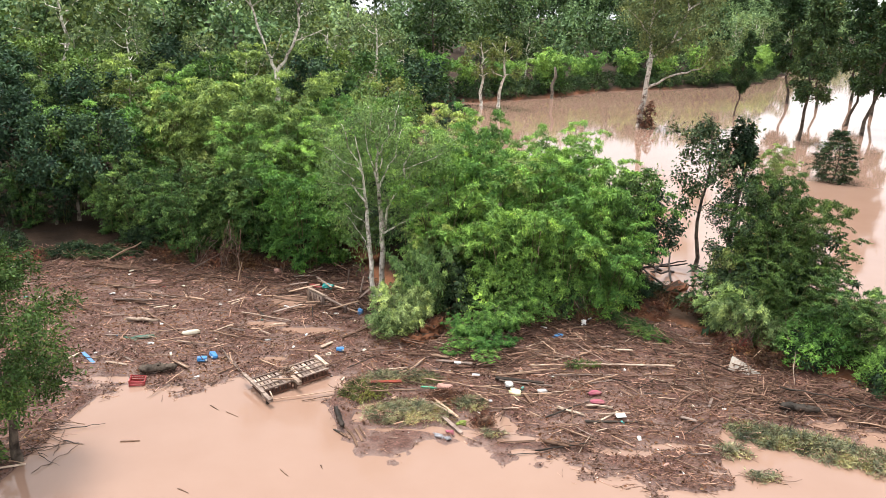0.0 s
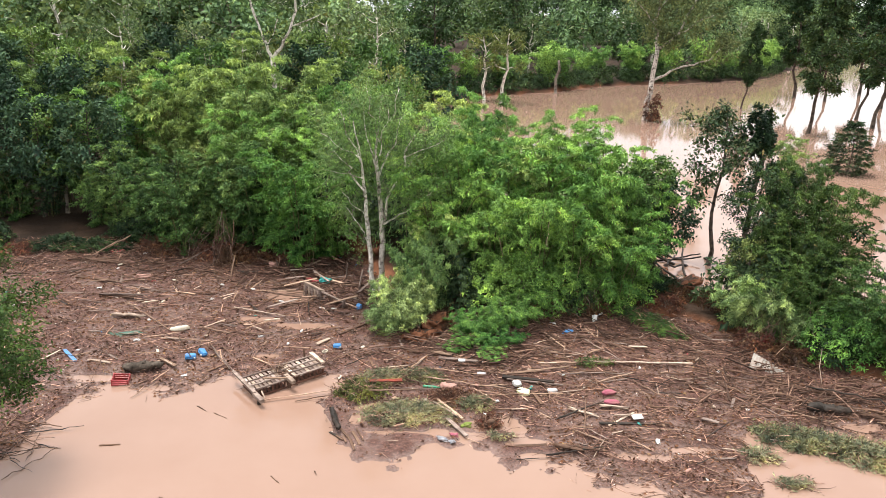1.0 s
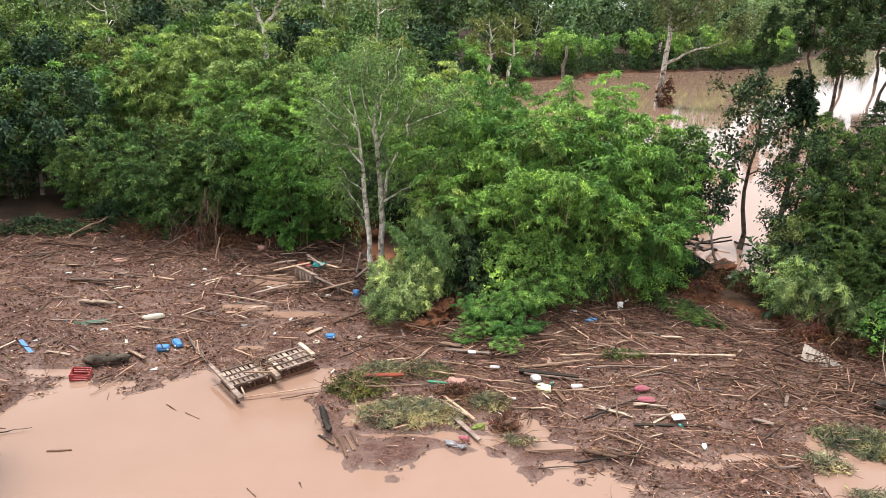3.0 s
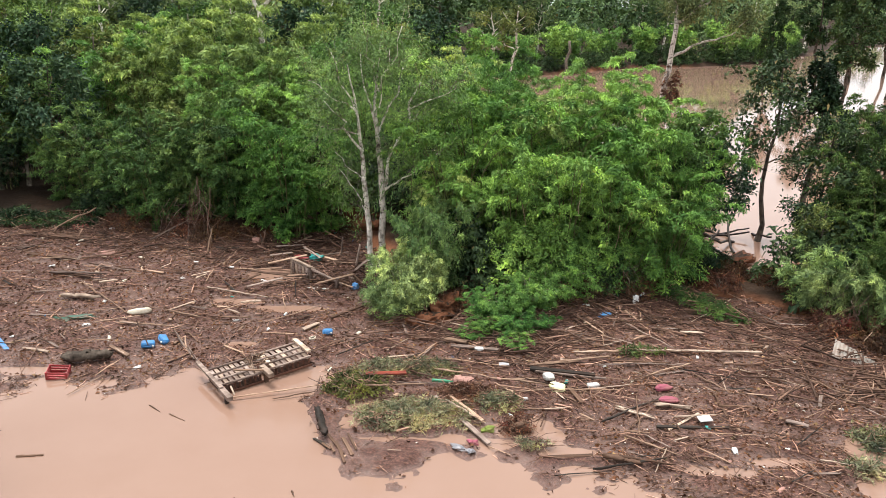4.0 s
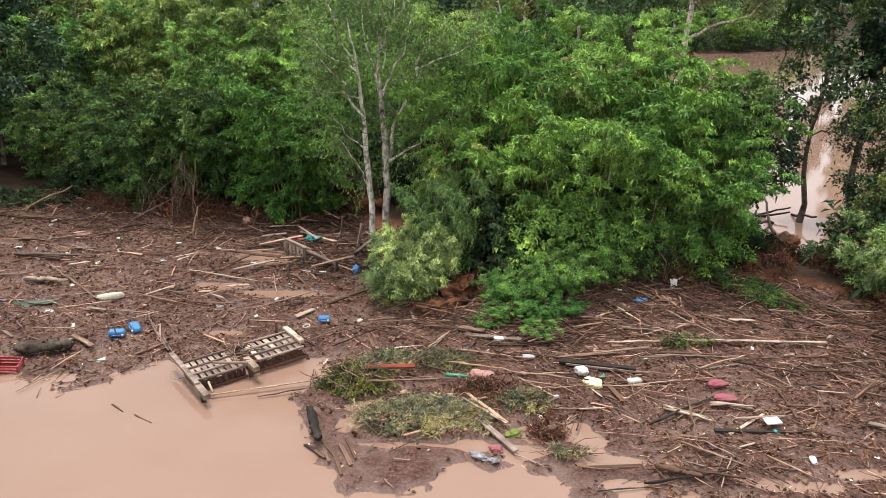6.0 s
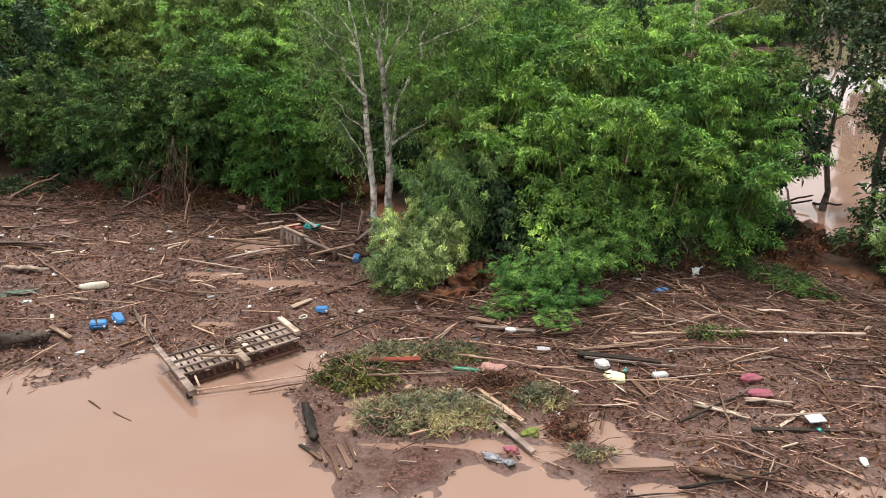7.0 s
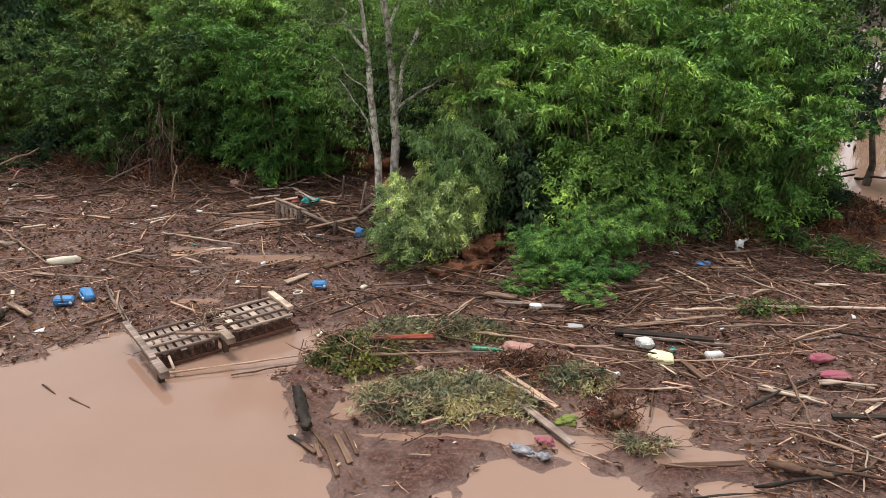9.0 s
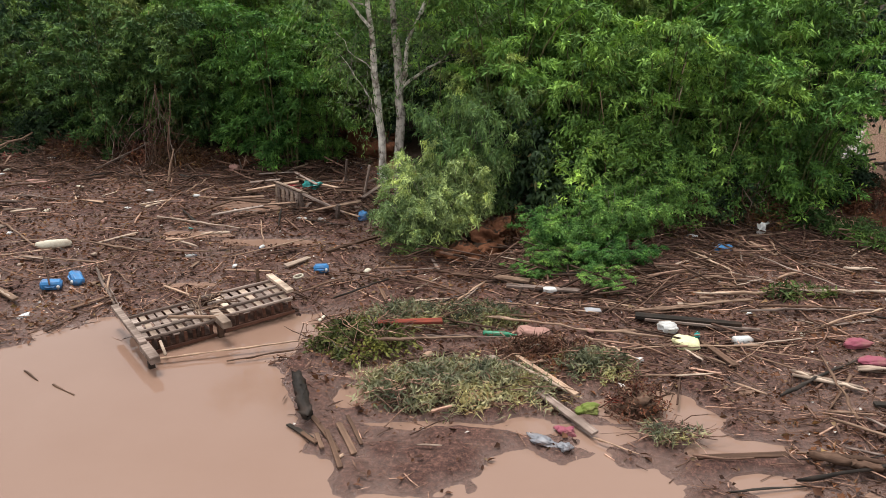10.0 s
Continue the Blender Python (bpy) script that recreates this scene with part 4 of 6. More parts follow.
far_wood(74, 190, (85, 230), (-430, 470), (17, 24), LEAF_FAR, "distant wooded slope behind the flooded river")

# ---- driftwood and litter on the flood ----
def drift_angle(x, y, rng):
    """The current laid most pieces across the view, slanting where it turned round the point."""
    turn = -0.55 * np.clip((x - 2.5) / 3, 0, 1) * np.clip((22.8 - y) / 2, 0, 1) - 0.35 * np.clip((x - 3) / 3, 0, 1) * np.clip((y - 27) / 2, 0, 1)
    wide = np.where(x < -3, 1.0, 0.72)
    return turn + (fbm(x * 0.4, y * 0.4, 71) - 0.5) * 1.2 + rng.normal(size=np.shape(x)) * wide


def on_litter(n, rng, edge=0.0, xr=(-26, 16.5), dense=None):
    """n places on the floating litter."""
    out = np.zeros((0, 2))
    while len(out) < n:
        p = np.stack([rng.uniform(*xr, 4 * n), rng.uniform(17.5, 39.5, 4 * n)], 1)
        z, g = mat_z(p[:, 0], p[:, 1]), ground_z(p[:, 0], p[:, 1])
        ok = (z > edge) & (g < 0.45)
        ok &= rng.uniform(0, 1, len(p)) > 0.85 * tongue(p[:, 0], p[:, 1])
        if dense is not None:
            ok &= rng.uniform(0, 1, len(p)) < dense(p[:, 0], p[:, 1])
        out = np.concatenate([out, p[ok]])
    return out[:n]


def stick_cloud(name, n, length, radius, lift, material, seed, edge=0.0, dense=None, label="", sides=4, pitch=0.07):
    """Many crooked sticks in one mesh."""
    rng = np.random.default_rng(seed)
    p = on_litter(n, rng, edge, dense=dense)
    th = drift_angle(p[:, 0], p[:, 1], rng)
    L = length[0] * (length[1] / length[0]) ** rng.uniform(0, 1, n) ** 1.4
    R = radius[0] * (radius[1] / radius[0]) ** rng.uniform(0, 1, n) ** 1.3
    z = np.maximum(mat_z(p[:, 0], p[:, 1]), 0) + R * 0.5 + rng.uniform(0, lift, n) ** 1.5
    d = np.stack([np.cos(th), np.sin(th), rng.normal(size=n) * pitch], 1)
    side, up = np.stack([-np.sin(th), np.cos(th), np.zeros(n)], 1), np.array([0, 0, 1.0])
    c = np.concatenate([p, z[:, None]], 1)
    bend = rng.normal(size=(n, 1)) * 0.05 * L[:, None]
    mids = np.stack([c - d * L[:, None] / 2, c + side * bend, c + d * L[:, None] / 2], 1)
    taper = np.stack([np.ones(n), rng.uniform(0.75, 1.0, n), rng.uniform(0.3, 0.9, n)], 1)
    flat = rng.uniform(0.5, 1.0, n)
    a = np.arange(sides) * 2 * np.pi / sides + np.pi / 4
    ring = (np.cos(a)[None, None, :, None] * side[:, None, None, :] + np.sin(a)[None, None, :, None] * up * flat[:, None, None, None])
    V = (mids[:, :, None] + ring * (R[:, None] * taper)[:, :, None, None]).reshape(-1, 3)
    quads = [(r * sides + k, r * sides + (k + 1) % sides, (r + 1) * sides + (k + 1) % sides, (r + 1) * sides + k) for r in (0, 1) for k in range(sides)]
    if sides == 4:
        quads += [(3, 2, 1, 0), (8, 9, 10, 11)]
    F = (np.arange(n)[:, None, None] * 3 * sides + np.array(quads)[None]).reshape(-1, 4)
    return tagged(part(name, mesh_of(name, V, F, material)), label, "flood debris", kind="stuff")


def more_right(x, y):
    return np.clip(0.55 + 0.45 * np.clip((x + 1) / 3, 0, 1) + 0.3 * (fbm(x * 0.6, y * 0.6, 81) - 0.5), 0.1, 1)


stick_cloud("driftwood_litter", 21000, (0.05, 0.36), (0.005, 0.015), 0.10, WOOD_LITTER, 101, 0.015, more_right, "countless brown and bleached sticks strewn over the litter mat", 3, 0.12)
stick_cloud("driftwood_branch_litter", 2900, (0.3, 1.7), (0.008, 0.026), 0.18, WOOD_LITTER, 102, 0.04, more_right, "longer branches and bamboo canes lying across the litter mat", 4, 0.09)
stick_cloud("driftwood_heap", 2100, (0.5, 1.8), (0.012, 0.04), 0.4, WOOD_HEAP, 104, 0.02, lambda x, y: np.exp(-((y - bank(x) + 1.6) / 1.5) ** 2) + 1.6 * np.exp(-(((x - 12.6) / 3.4) ** 2 + ((y - 23.9 + 0.35 * (x - 12)) / 1.3) ** 2)) + np.exp(-(((x + 5.8) / 1.8) ** 2 + ((y - 32.5) / 1.8) ** 2)), "tangled heap of dark branches piled at the foot of the bank", 4, 0.22)
stick_cloud("shore_reed_litter", 600, (0.15, 0.8), (0.006, 0.014), 0.03, WOOD_LITTER, 103, -0.05, lambda x, y: np.exp(-((y - shore(x)) / 0.8) ** 2), "reeds and twigs drifting along the edge of the mat")


def chip_cloud(name, n, size, material, seed, label, fold=0.3, slim=(0.3, 0.8)):
    rng = np.random.default_rng(seed)
    p = on_litter(n, rng, -0.01)
    P = np.concatenate([p, (np.maximum(mat_z(p[:, 0], p[:, 1]), 0) + rng.uniform(0.005, 0.05, n))[:, None]], 1)
    D = rng.normal(size=(n, 3)) * np.array([1, 1, 0.25])
    s = size[0] * (size[1] / size[0]) ** rng.uniform(0, 1, n)
    V, F = leaf_arrays(P, D, s, s * rng.uniform(*slim, n), rng, fold=fold, droop=0.02)
    return tagged(part(name, mesh_of(name, V, F, material)), label, "flood debris", kind="stuff")


chip_cloud("leaf_litter", 60000, (0.04, 0.15), LEAF_DEAD, 111, "shredded brown leaves and bark chips plastered on the mat")
chip_cloud("straw_litter", 26000, (0.08, 0.34), WOOD_LITTER, 113, "fine straw, reeds and bark fibres strewn over the mat", slim=(0.04, 0.12))
PALE_SCRAP = plain_material("pale_scrap", (0.62, 0.58, 0.52), 0.6, 0.7)
chip_cloud("pale_chip_litter", 1600, (0.03, 0.09), PALE_SCRAP, 112, "small pale chips of foam and wood scattered over the mat")


def box_bm(lx, ly, lz, bevel=0.008, jitter=0.0, rng=None, cuts=0):
    """A box on its centre with softened edges, a little warped if asked."""
    bm = bmesh.new()
    bmesh.ops.create_cube(bm, size=1.0)
    bmesh.ops.scale(bm, vec=(lx, ly, lz), verts=bm.verts)
    if cuts:
        long_edges = [e for e in bm.edges if abs(e.verts[0].co.x - e.verts[1].co.x) > lx * 0.9]
        bmesh.ops.subdivide_edges(bm, edges=long_edges, cuts=cuts)
    if bevel:
        bmesh.ops.bevel(bm, geom=[e for e in bm.edges if e.calc_face_angle(0) > 0.5], offset=min(bevel, lx * 0.3, ly * 0.3, lz * 0.3), segments=1, affect="EDGES")
    if rng is not None and jitter:
        a, b, c = rng.normal(size=3) * jitter
        for v in bm.verts:
            u = v.co.x / lx
            v.co.z += a * (u * u - 0.1) + b * u * v.co.y / ly
            v.co.y += c * (u * u - 0.1)
    return bm


def along(p, q, z0=0.0, z1=None, roll=0.0):
    """The pose of a piece whose x axis runs from p to q on the litter, and its length."""
    p, q = Vector((p[0], p[1], z0)), Vector((q[0], q[1], z0 if z1 is None else z1))
    d = q - p
    return Matrix.Translation((p + q) / 2) @ d.to_track_quat("X", "Z").to_matrix().to_4x4() @ pose(0, 0, 0, roll), d.length


def lie(p, q, gap):
    """Heights at both ends for a piece lying between p and q."""
    z = [float(top_z(np.array(a[0]), np.array(a[1]))) for a in (p, ((p[0] + q[0]) / 2, (p[1] + q[1]) / 2), q)]
    lift = max(0.0, z[1] - (z[0] + z[2]) / 2)
    return z[0] + gap + lift, z[2] + gap + lift


PRNG = np.random.default_rng(201)


def plank(p, q, w, t, material, label, lift=0.03, roll=0.0, name="plank"):
    z0, z1 = lie(p, q, t / 2 + lift)
    m, ln = along(p, q, z0, z1, roll)
    ob = part(name, box_bm(ln, w, t, 0.006, 0.03, PRNG, 3), material)
    ob.matrix_basis = m
    return tagged(ob, label, "plank")


def pole(p, q, r, material, label, lift=0.03, name="pole", taper=0.7, category="pole", wobble=0.005):
    z0, z1 = lie(p, q, r + lift)
    m, ln = along(p, q, z0, z1)
    n = 5 + int(min(8, ln * 3))
    line = bent((-ln / 2, 0, 0), (ln / 2, 0, 0), PRNG, n, wobble)
    thick = 0.74 * r * np.linspace(1, taper, n) * PRNG.uniform(0.78, 1.15, n)
    thick[[0, -1]] *= PRNG.uniform(0.45, 0.95, 2)
    v, f = tube_arrays([(line, thick)], 6)
    v = v * np.array([1, 1, PRNG.uniform(0.6, 1.0)]) + PRNG.normal(size=v.shape) * np.array([0.02, 0.11, 0.11]) * r
    if name == "log":
        # broken, half-rotten surface
        t = np.linspace(0, 1, 15)
        line = bent((-ln / 2, 0, 0), (ln / 2, 0, 0), PRNG, 15, 0.01)
        v, f = tube_arrays([(line, r * np.interp(t, [0, 0.06, 0.5, 0.93, 1], [0.55, 0.95, 1, taper, taper * 0.4]))], 11)
        v = v * np.array([1, 1, 0.8]) + PRNG.normal(size=v.shape) * r * 0.2
    ob = part(name, mesh_of(name, v, f, material, name != "log"))
    ob.matrix_basis = m
    return tagged(ob, label, category)


# long pieces that stand out
TAN_POLE = "long pale tan pole lying on the flood litter"
pole((3.53, 26.23), (6.3, 26.52), 0.05, WOOD_TAN, TAN_POLE)
pole((5.0, 26.25), (9.07, 26.41), 0.065, WOOD_PALE, "long bleached trunk with a leafy tuft at its end", taper=1.1)
pole((2.3, 25.34), (4.34, 26.07), 0.04, WOOD_TAN, TAN_POLE)
pole((3.87, 22.99), (4.8, 22.58), 0.05, WOOD_PALE, "short bleached branch lying on the flood litter")
pole((3.82, 23.92), (2.12, 23.82), 0.035, WOOD_TAN, TAN_POLE)
pole((-14.68, 31.0), (-11.59, 28.1), 0.045, WOOD_TAN, "long straight tan pole lying on the muddy litter", lift=0.05)
pole((-11.63, 27.52), (-9.41, 27.22), 0.045, WOOD_TAN, "tan pole lying on the muddy litter")
pole((-11.0, 27.4), (-9.9, 25.7), 0.035, WOOD_BROWN, "brown branch leaning over two blue cans", lift=0.08)
pole((-9.53, 26.85), (-8.25, 25.02), 0.05, WOOD_GREY, "grey pole with a flat end beside the rack", lift=0.04)
pole((-11.01, 22.94), (-10.2, 24.75), 0.025, WOOD_TAN, "thin bamboo cane sticking out into the pool")
pole((-2.93, 23.38), (-1.21, 23.64), 0.05, WOOD_TAN, "tan pole lying across drowned greenery", lift=0.2)
pole((-6.66, 22.94), (-4.1, 23.82), 0.038, WOOD_TAN, "long brown pole lying along the foot of the rack", lift=0.05, wobble=0.002)
pole((-5.4, 23.05), (-3.9, 23.6), 0.028, WOOD_BROWN, "brown pole lying at the water's edge", lift=0.02)
pole((14.9, 24.3), (16.4, 22.4), 0.07, WOOD_BROWN, "brown log lying at the bank's foot")
pole((12.0, 23.3), (13.4, 23.1), 0.16, WOOD_BLACK, "thick blackened log on the driftwood heap", name="log", category="log")
pole((13.2, 23.5), (15.6, 22.0), 0.07, WOOD_BROWN, "long brown branch on the driftwood heap")
pole((10.6, 24.4), (14.6, 22.9), 0.055, WOOD_BROWN, "long brown trunk on the driftwood heap", lift=0.12, wobble=0.02)
pole((11.2, 25.3), (15.6, 23.4), 0.045, WOOD_BROWN, "long brown branch on the driftwood heap", lift=0.15, wobble=0.02)
pole((13.6, 24.6), (17.2, 23.6), 0.06, WOOD_BROWN, "long brown trunk on the driftwood heap", lift=0.2, wobble=0.02)
pole((12.6, 24.7), (16.6, 22.6), 0.05, WOOD_BLACK, "dark wet trunk on the driftwood heap", lift=0.2, wobble=0.02)
pole((14.0, 22.6), (16.8, 21.8), 0.05, WOOD_TAN, "tan trunk on the driftwood heap", lift=0.15, wobble=0.02)
pole((10.2, 23.6), (12.6, 22.5), 0.05, WOOD_TAN, "tan pole on the driftwood heap", lift=0.1)
pole((9.6, 25.6), (13.8, 24.2), 0.05, WOOD_BROWN, "long dark branch on the driftwood heap", lift=0.1)
pole((9.2, 26.4), (12.8, 25.2), 0.04, WOOD_BROWN, "long dark branch on the driftwood heap", lift=0.06)
pole((-11.98, 24.62), (-10.69, 24.95), 0.17, BARK_DARK, "thick dark waterlogged log at the pool's edge", name="log", category="log", taper=0.85)
pole((-4.02, 22.25), (-3.6, 21.15), 0.09, WOOD_BLACK, "short black charred log stranded on mud", lift=0.1, name="log", category="log", taper=1.0)
pole((-10.75, 20.12), (-10.15, 20.22), 0.045, WOOD_BROWN, "small dark branch floating in the pool", lift=-0.03)
plank((-2.97, 24.0), (-1.84, 24.2), 0.16, 0.05, WOOD_RED, "reddish board among drowned greenery", 0.22)
plank((-0.98, 23.28), (0.44, 21.18), 0.13, 0.05, WOOD_GREY, "long grey board lying slantwise to the pool", 0.06)
plank((-0.55, 23.2), (0.3, 22.1), 0.09, 0.04, WOOD_TAN, "tan board lying slantwise beside a grey one", 0.06)
plank((4.79, 22.22), (6.63, 22.17), 0.1, 0.05, WOOD_BLACK, "long dark wet board under a white sheet", 0.02)
plank((5.02, 23.22), (5.93, 23.09), 0.1, 0.04, WOOD_PALE, "short bleached board on the litter", 0.04)
plank((8.24, 22.59), (8.7, 22.3), 0.14, 0.05, WOOD_GREY, "grey board end on the litter", 0.05)
plank((1.76, 24.98), (3.6, 24.62), 0.16, 0.07, WOOD_BLACK, "dark charred beam with a pale edge", 0.05)
plank((1.9, 24.82), (3.9, 24.5), 0.05, 0.05, WOOD_GREY, "narrow grey board along a charred beam", 0.08)
plank((2.75, 24.1), (3.0, 23.1), 0.12, 0.04, WOOD_BROWN, "brown board leaning beside a yellow sack", 0.04)
plank((-11.04, 25.63), (-10.27, 25.13), 0.13, 0.05, WOOD_TAN, "short tan board by the blue cans", 0.05)
plank((-4.7, 28.2), (-3.6, 29.8), 0.1, 0.05, WOOD_BROWN, "dark brown board slanting up the litter", 0.06)
plank((-18.56, 34.2), (-16.25, 33.55), 0.2, 0.06, WOOD_BROWN, "long dark board lying on the litter", 0.03)
plank((-16.24, 31.7), (-14.58, 31.6), 0.15, 0.06, WOOD_BROWN, "dark brown board lying on the litter", 0.03)
plank((-0.6, 26.4), (0.9, 26.2), 0.16, 0.05, WOOD_GREY, "grey weathered board in front of the green bush", 0.03)
plank((-0.9, 26.9), (-0.1, 26.7), 0.2, 0.05, WOOD_TAN, "short tan board in front of the green bush", 0.05)
plank((-19.4, 36.8), (-17.0, 36.2), 0.5, 0.05, WOOD_BROWN, "wide brown board panel at the foot of the bank", 0.05)
plank((-5.48, 27.37), (-5.05, 27.85), 0.16, 0.04, WOOD_PALE, "short bleached slab on the litter", 0.06)
pole((-14.7, 29.6), (-13.1, 29.3), 0.09, WOOD_PALE, "short thick bleached log on the litter", name="log", category="log")

plank((-3.92, 21.27), (-3.50, 20.90), 0.08, 0.03, WOOD_BLACK, "dark wet board sunk in the silt", 0.01)
plank((-3.61, 21.43), (-3.07, 20.60), 0.07, 0.03, WOOD_BROWN, "silt-coated dark board sunk in the mud", 0.01)
plank((-3.32, 21.06), (-2.98, 20.23), 0.07, 0.03, WOOD_BROWN, "silt-coated dark board sunk in the mud", 0.01)
plank((-3.17, 21.18), (-2.85, 20.57), 0.09, 0.03, WOOD_BROWN, "silt-coated dark board sunk in the mud", 0.01)
plank((-3.45, 20.98), (-3.29, 20.59), 0.06, 0.03, WOOD_BROWN, "silt-coated dark board sunk in the mud", 0.01)
plank((-3.72, 21.11), (-3.40, 20.71), 0.06, 0.03, WOOD_BROWN, "dark brown board sunk in the mud", 0.01)
plank((-3.09, 21.43), (-2.78, 20.75), 0.05, 0.03, WOOD_BROWN, "silt-coated dark board sunk in the mud", 0.01)
pole((-2.02, 20.62), (-1.68, 20.6), 0.025, WOOD_PALE, "short bleached stick on the silt")
pole((0.4, 21.12), (0.95, 20.7), 0.025, WOOD_TAN, "tan stick at the edge of the silt")
plank((1.7, 20.66), (2.9, 20.74), 0.1, 0.04, WOOD_BROWN, "waterlogged brown board lying in the shallows", 0.0)
pole((3.1, 20.62), (4.0, 20.4), 0.07, WOOD_BROWN, "brown log in wet silt", name="log", category="log", taper=0.9)

# poles and branches that lie as the current left them
pole((-10.57, 28.64), (-9.06, 27.90), 0.050, WOOD_TAN, "tan pole lying on the flood litter", lift=0.05)
pole((-9.77, 30.67), (-7.33, 30.05), 0.045, WOOD_PALE, "bleached pole lying on the flood litter", lift=0.05)
pole((-8.16, 29.49), (-7.50, 29.71), 0.060, WOOD_PALE, "bleached pole lying on the flood litter", lift=0.05)
pole((-8.43, 28.01), (-7.45, 28.23), 0.040, WOOD_TAN, "tan pole lying on the flood litter", lift=0.05)
pole((-6.83, 27.70), (-5.30, 29.07), 0.040, WOOD_TAN, "tan pole lying on the flood litter", lift=0.05)
pole((-6.26, 27.74), (-4.75, 28.95), 0.035, WOOD_BROWN, "brown branch lying on the flood litter", lift=0.05)
pole((-4.81, 25.60), (-3.92, 26.72), 0.035, WOOD_BROWN, "brown branch lying on the flood litter", lift=0.05)
pole((-12.43, 26.08), (-11.20, 26.17), 0.035, WOOD_TAN, "tan pole lying on the flood litter", lift=0.05)
pole((-11.58, 27.41), (-10.68, 27.43), 0.035, WOOD_PALE, "bleached pole lying on the flood litter", lift=0.05)
pole((-10.66, 23.83), (-10.33, 24.75), 0.030, WOOD_TAN, "tan pole lying on the flood litter", lift=0.05)
pole((-15.08, 32.88), (-13.42, 32.36), 0.040, WOOD_GREY, "grey weathered pole lying on the flood litter", lift=0.05)
pole((-15.96, 33.50), (-14.05, 34.19), 0.040, WOOD_BROWN, "brown branch lying on the flood litter", lift=0.05)
pole((-16.18, 31.61), (-14.03, 31.69), 0.080, WOOD_GREY, "grey weathered pole lying on the flood litter", lift=0.05)
pole((-9.66, 32.83), (-9.46, 34.29), 0.040, WOOD_TAN, "tan pole lying on the flood litter", lift=0.05)
pole((-13.98, 30.96), (-13.35, 31.15), 0.060, WOOD_PALE, "bleached pole lying on the flood litter", lift=0.05)
pole((-10.55, 31.67), (-10.25, 32.05), 0.060, WOOD_PALE, "bleached pole lying on the flood litter", lift=0.05)
pole((-8.37, 28.68), (-7.86, 28.45), 0.050, WOOD_PALE, "bleached pole lying on the flood litter", lift=0.05)
pole((-9.90, 28.92), (-9.01, 28.64), 0.040, WOOD_GREY, "grey weathered pole lying on the flood litter", lift=0.05)
pole((-13.99, 34.76), (-13.05, 33.56), 0.040, WOOD_BROWN, "brown branch lying on the flood litter", lift=0.05)
pole((-14.32, 32.62), (-13.42, 32.69), 0.040, WOOD_BROWN, "brown branch lying on the flood litter", lift=0.05)
pole((-12.33, 32.78), (-12.13, 33.29), 0.030, WOOD_PALE, "bleached pole lying on the flood litter", lift=0.05)
pole((-4.11, 26.91), (-1.66, 25.97), 0.035, WOOD_BROWN, "brown branch lying on the flood litter", lift=0.05)
pole((-2.12, 26.95), (-1.03, 26.72), 0.060, WOOD_BROWN, "brown branch lying on the flood litter", lift=0.05)
pole((-1.00, 25.14), (-0.10, 24.74), 0.050, WOOD_BROWN, "brown branch lying on the flood litter", lift=0.05)
pole((-0.85, 25.61), (1.13, 25.06), 0.030, WOOD_TAN, "tan pole lying on the flood litter", lift=0.05)
pole((-1.07, 24.75), (2.16, 23.96), 0.045, WOOD_TAN, "tan pole lying on the flood litter", lift=0.05)
pole((0.62, 25.36), (2.34, 25.05), 0.035, WOOD_BROWN, "brown branch lying on the flood litter", lift=0.05)
pole((1.74, 25.10), (4.30, 25.95), 0.040, WOOD_TAN, "tan pole lying on the flood litter", lift=0.05)
pole((3.16, 26.14), (4.59, 26.37), 0.040, WOOD_PALE, "bleached pole lying on the flood litter", lift=0.05)
pole((0.73, 23.95), (1.45, 23.20), 0.030, WOOD_TAN, "tan pole lying on the flood litter", lift=0.05)
pole((-0.70, 22.97), (0.38, 22.05), 0.040, WOOD_PALE, "bleached pole lying on the flood litter", lift=0.05)
pole((0.59, 23.52), (2.04, 23.70), 0.035, WOOD_TAN, "tan pole lying on the flood litter", lift=0.05)
pole((-3.06, 26.99), (-1.97, 27.12), 0.030, WOOD_GREY, "grey weathered pole lying on the flood litter", lift=0.05)
pole((-0.09, 24.98), (1.22, 24.50), 0.030, WOOD_BROWN, "brown branch lying on the flood litter", lift=0.05)
pole((-1.60, 25.56), (-1.02, 26.62), 0.040, WOOD_TAN, "tan pole lying on the flood litter", lift=0.05)
pole((-1.48, 25.48), (-1.18, 26.32), 0.030, WOOD_GREY, "grey weathered pole lying on the flood litter", lift=0.05)
pole((1.66, 25.12), (4.26, 26.01), 0.040, WOOD_TAN, "tan pole lying on the flood litter", lift=0.05)
pole((3.55, 28.68), (4.32, 27.35), 0.040, WOOD_BROWN, "brown branch lying on the flood litter", lift=0.05)
pole((3.27, 26.80), (4.05, 27.23), 0.050, WOOD_TAN, "tan pole lying on the flood litter", lift=0.05)
pole((3.98, 28.82), (4.65, 27.37), 0.035, WOOD_BROWN, "brown branch lying on the flood litter", lift=0.05)
pole((5.46, 29.63), (5.78, 28.72), 0.040, WOOD_TAN, "tan pole lying on the flood litter", lift=0.05)
pole((5.24, 29.99), (6.46, 30.08), 0.035, WOOD_TAN, "tan pole lying on the flood litter", lift=0.05)
pole((6.09, 28.30), (7.09, 28.26), 0.035, WOOD_TAN, "tan pole lying on the flood litter", lift=0.05)
pole((6.98, 27.94), (7.72, 27.93), 0.040, WOOD_PALE, "bleached pole lying on the flood litter", lift=0.05)
pole((9.23, 28.41), (9.76, 27.52), 0.035, WOOD_TAN, "tan pole lying on the flood litter", lift=0.05)
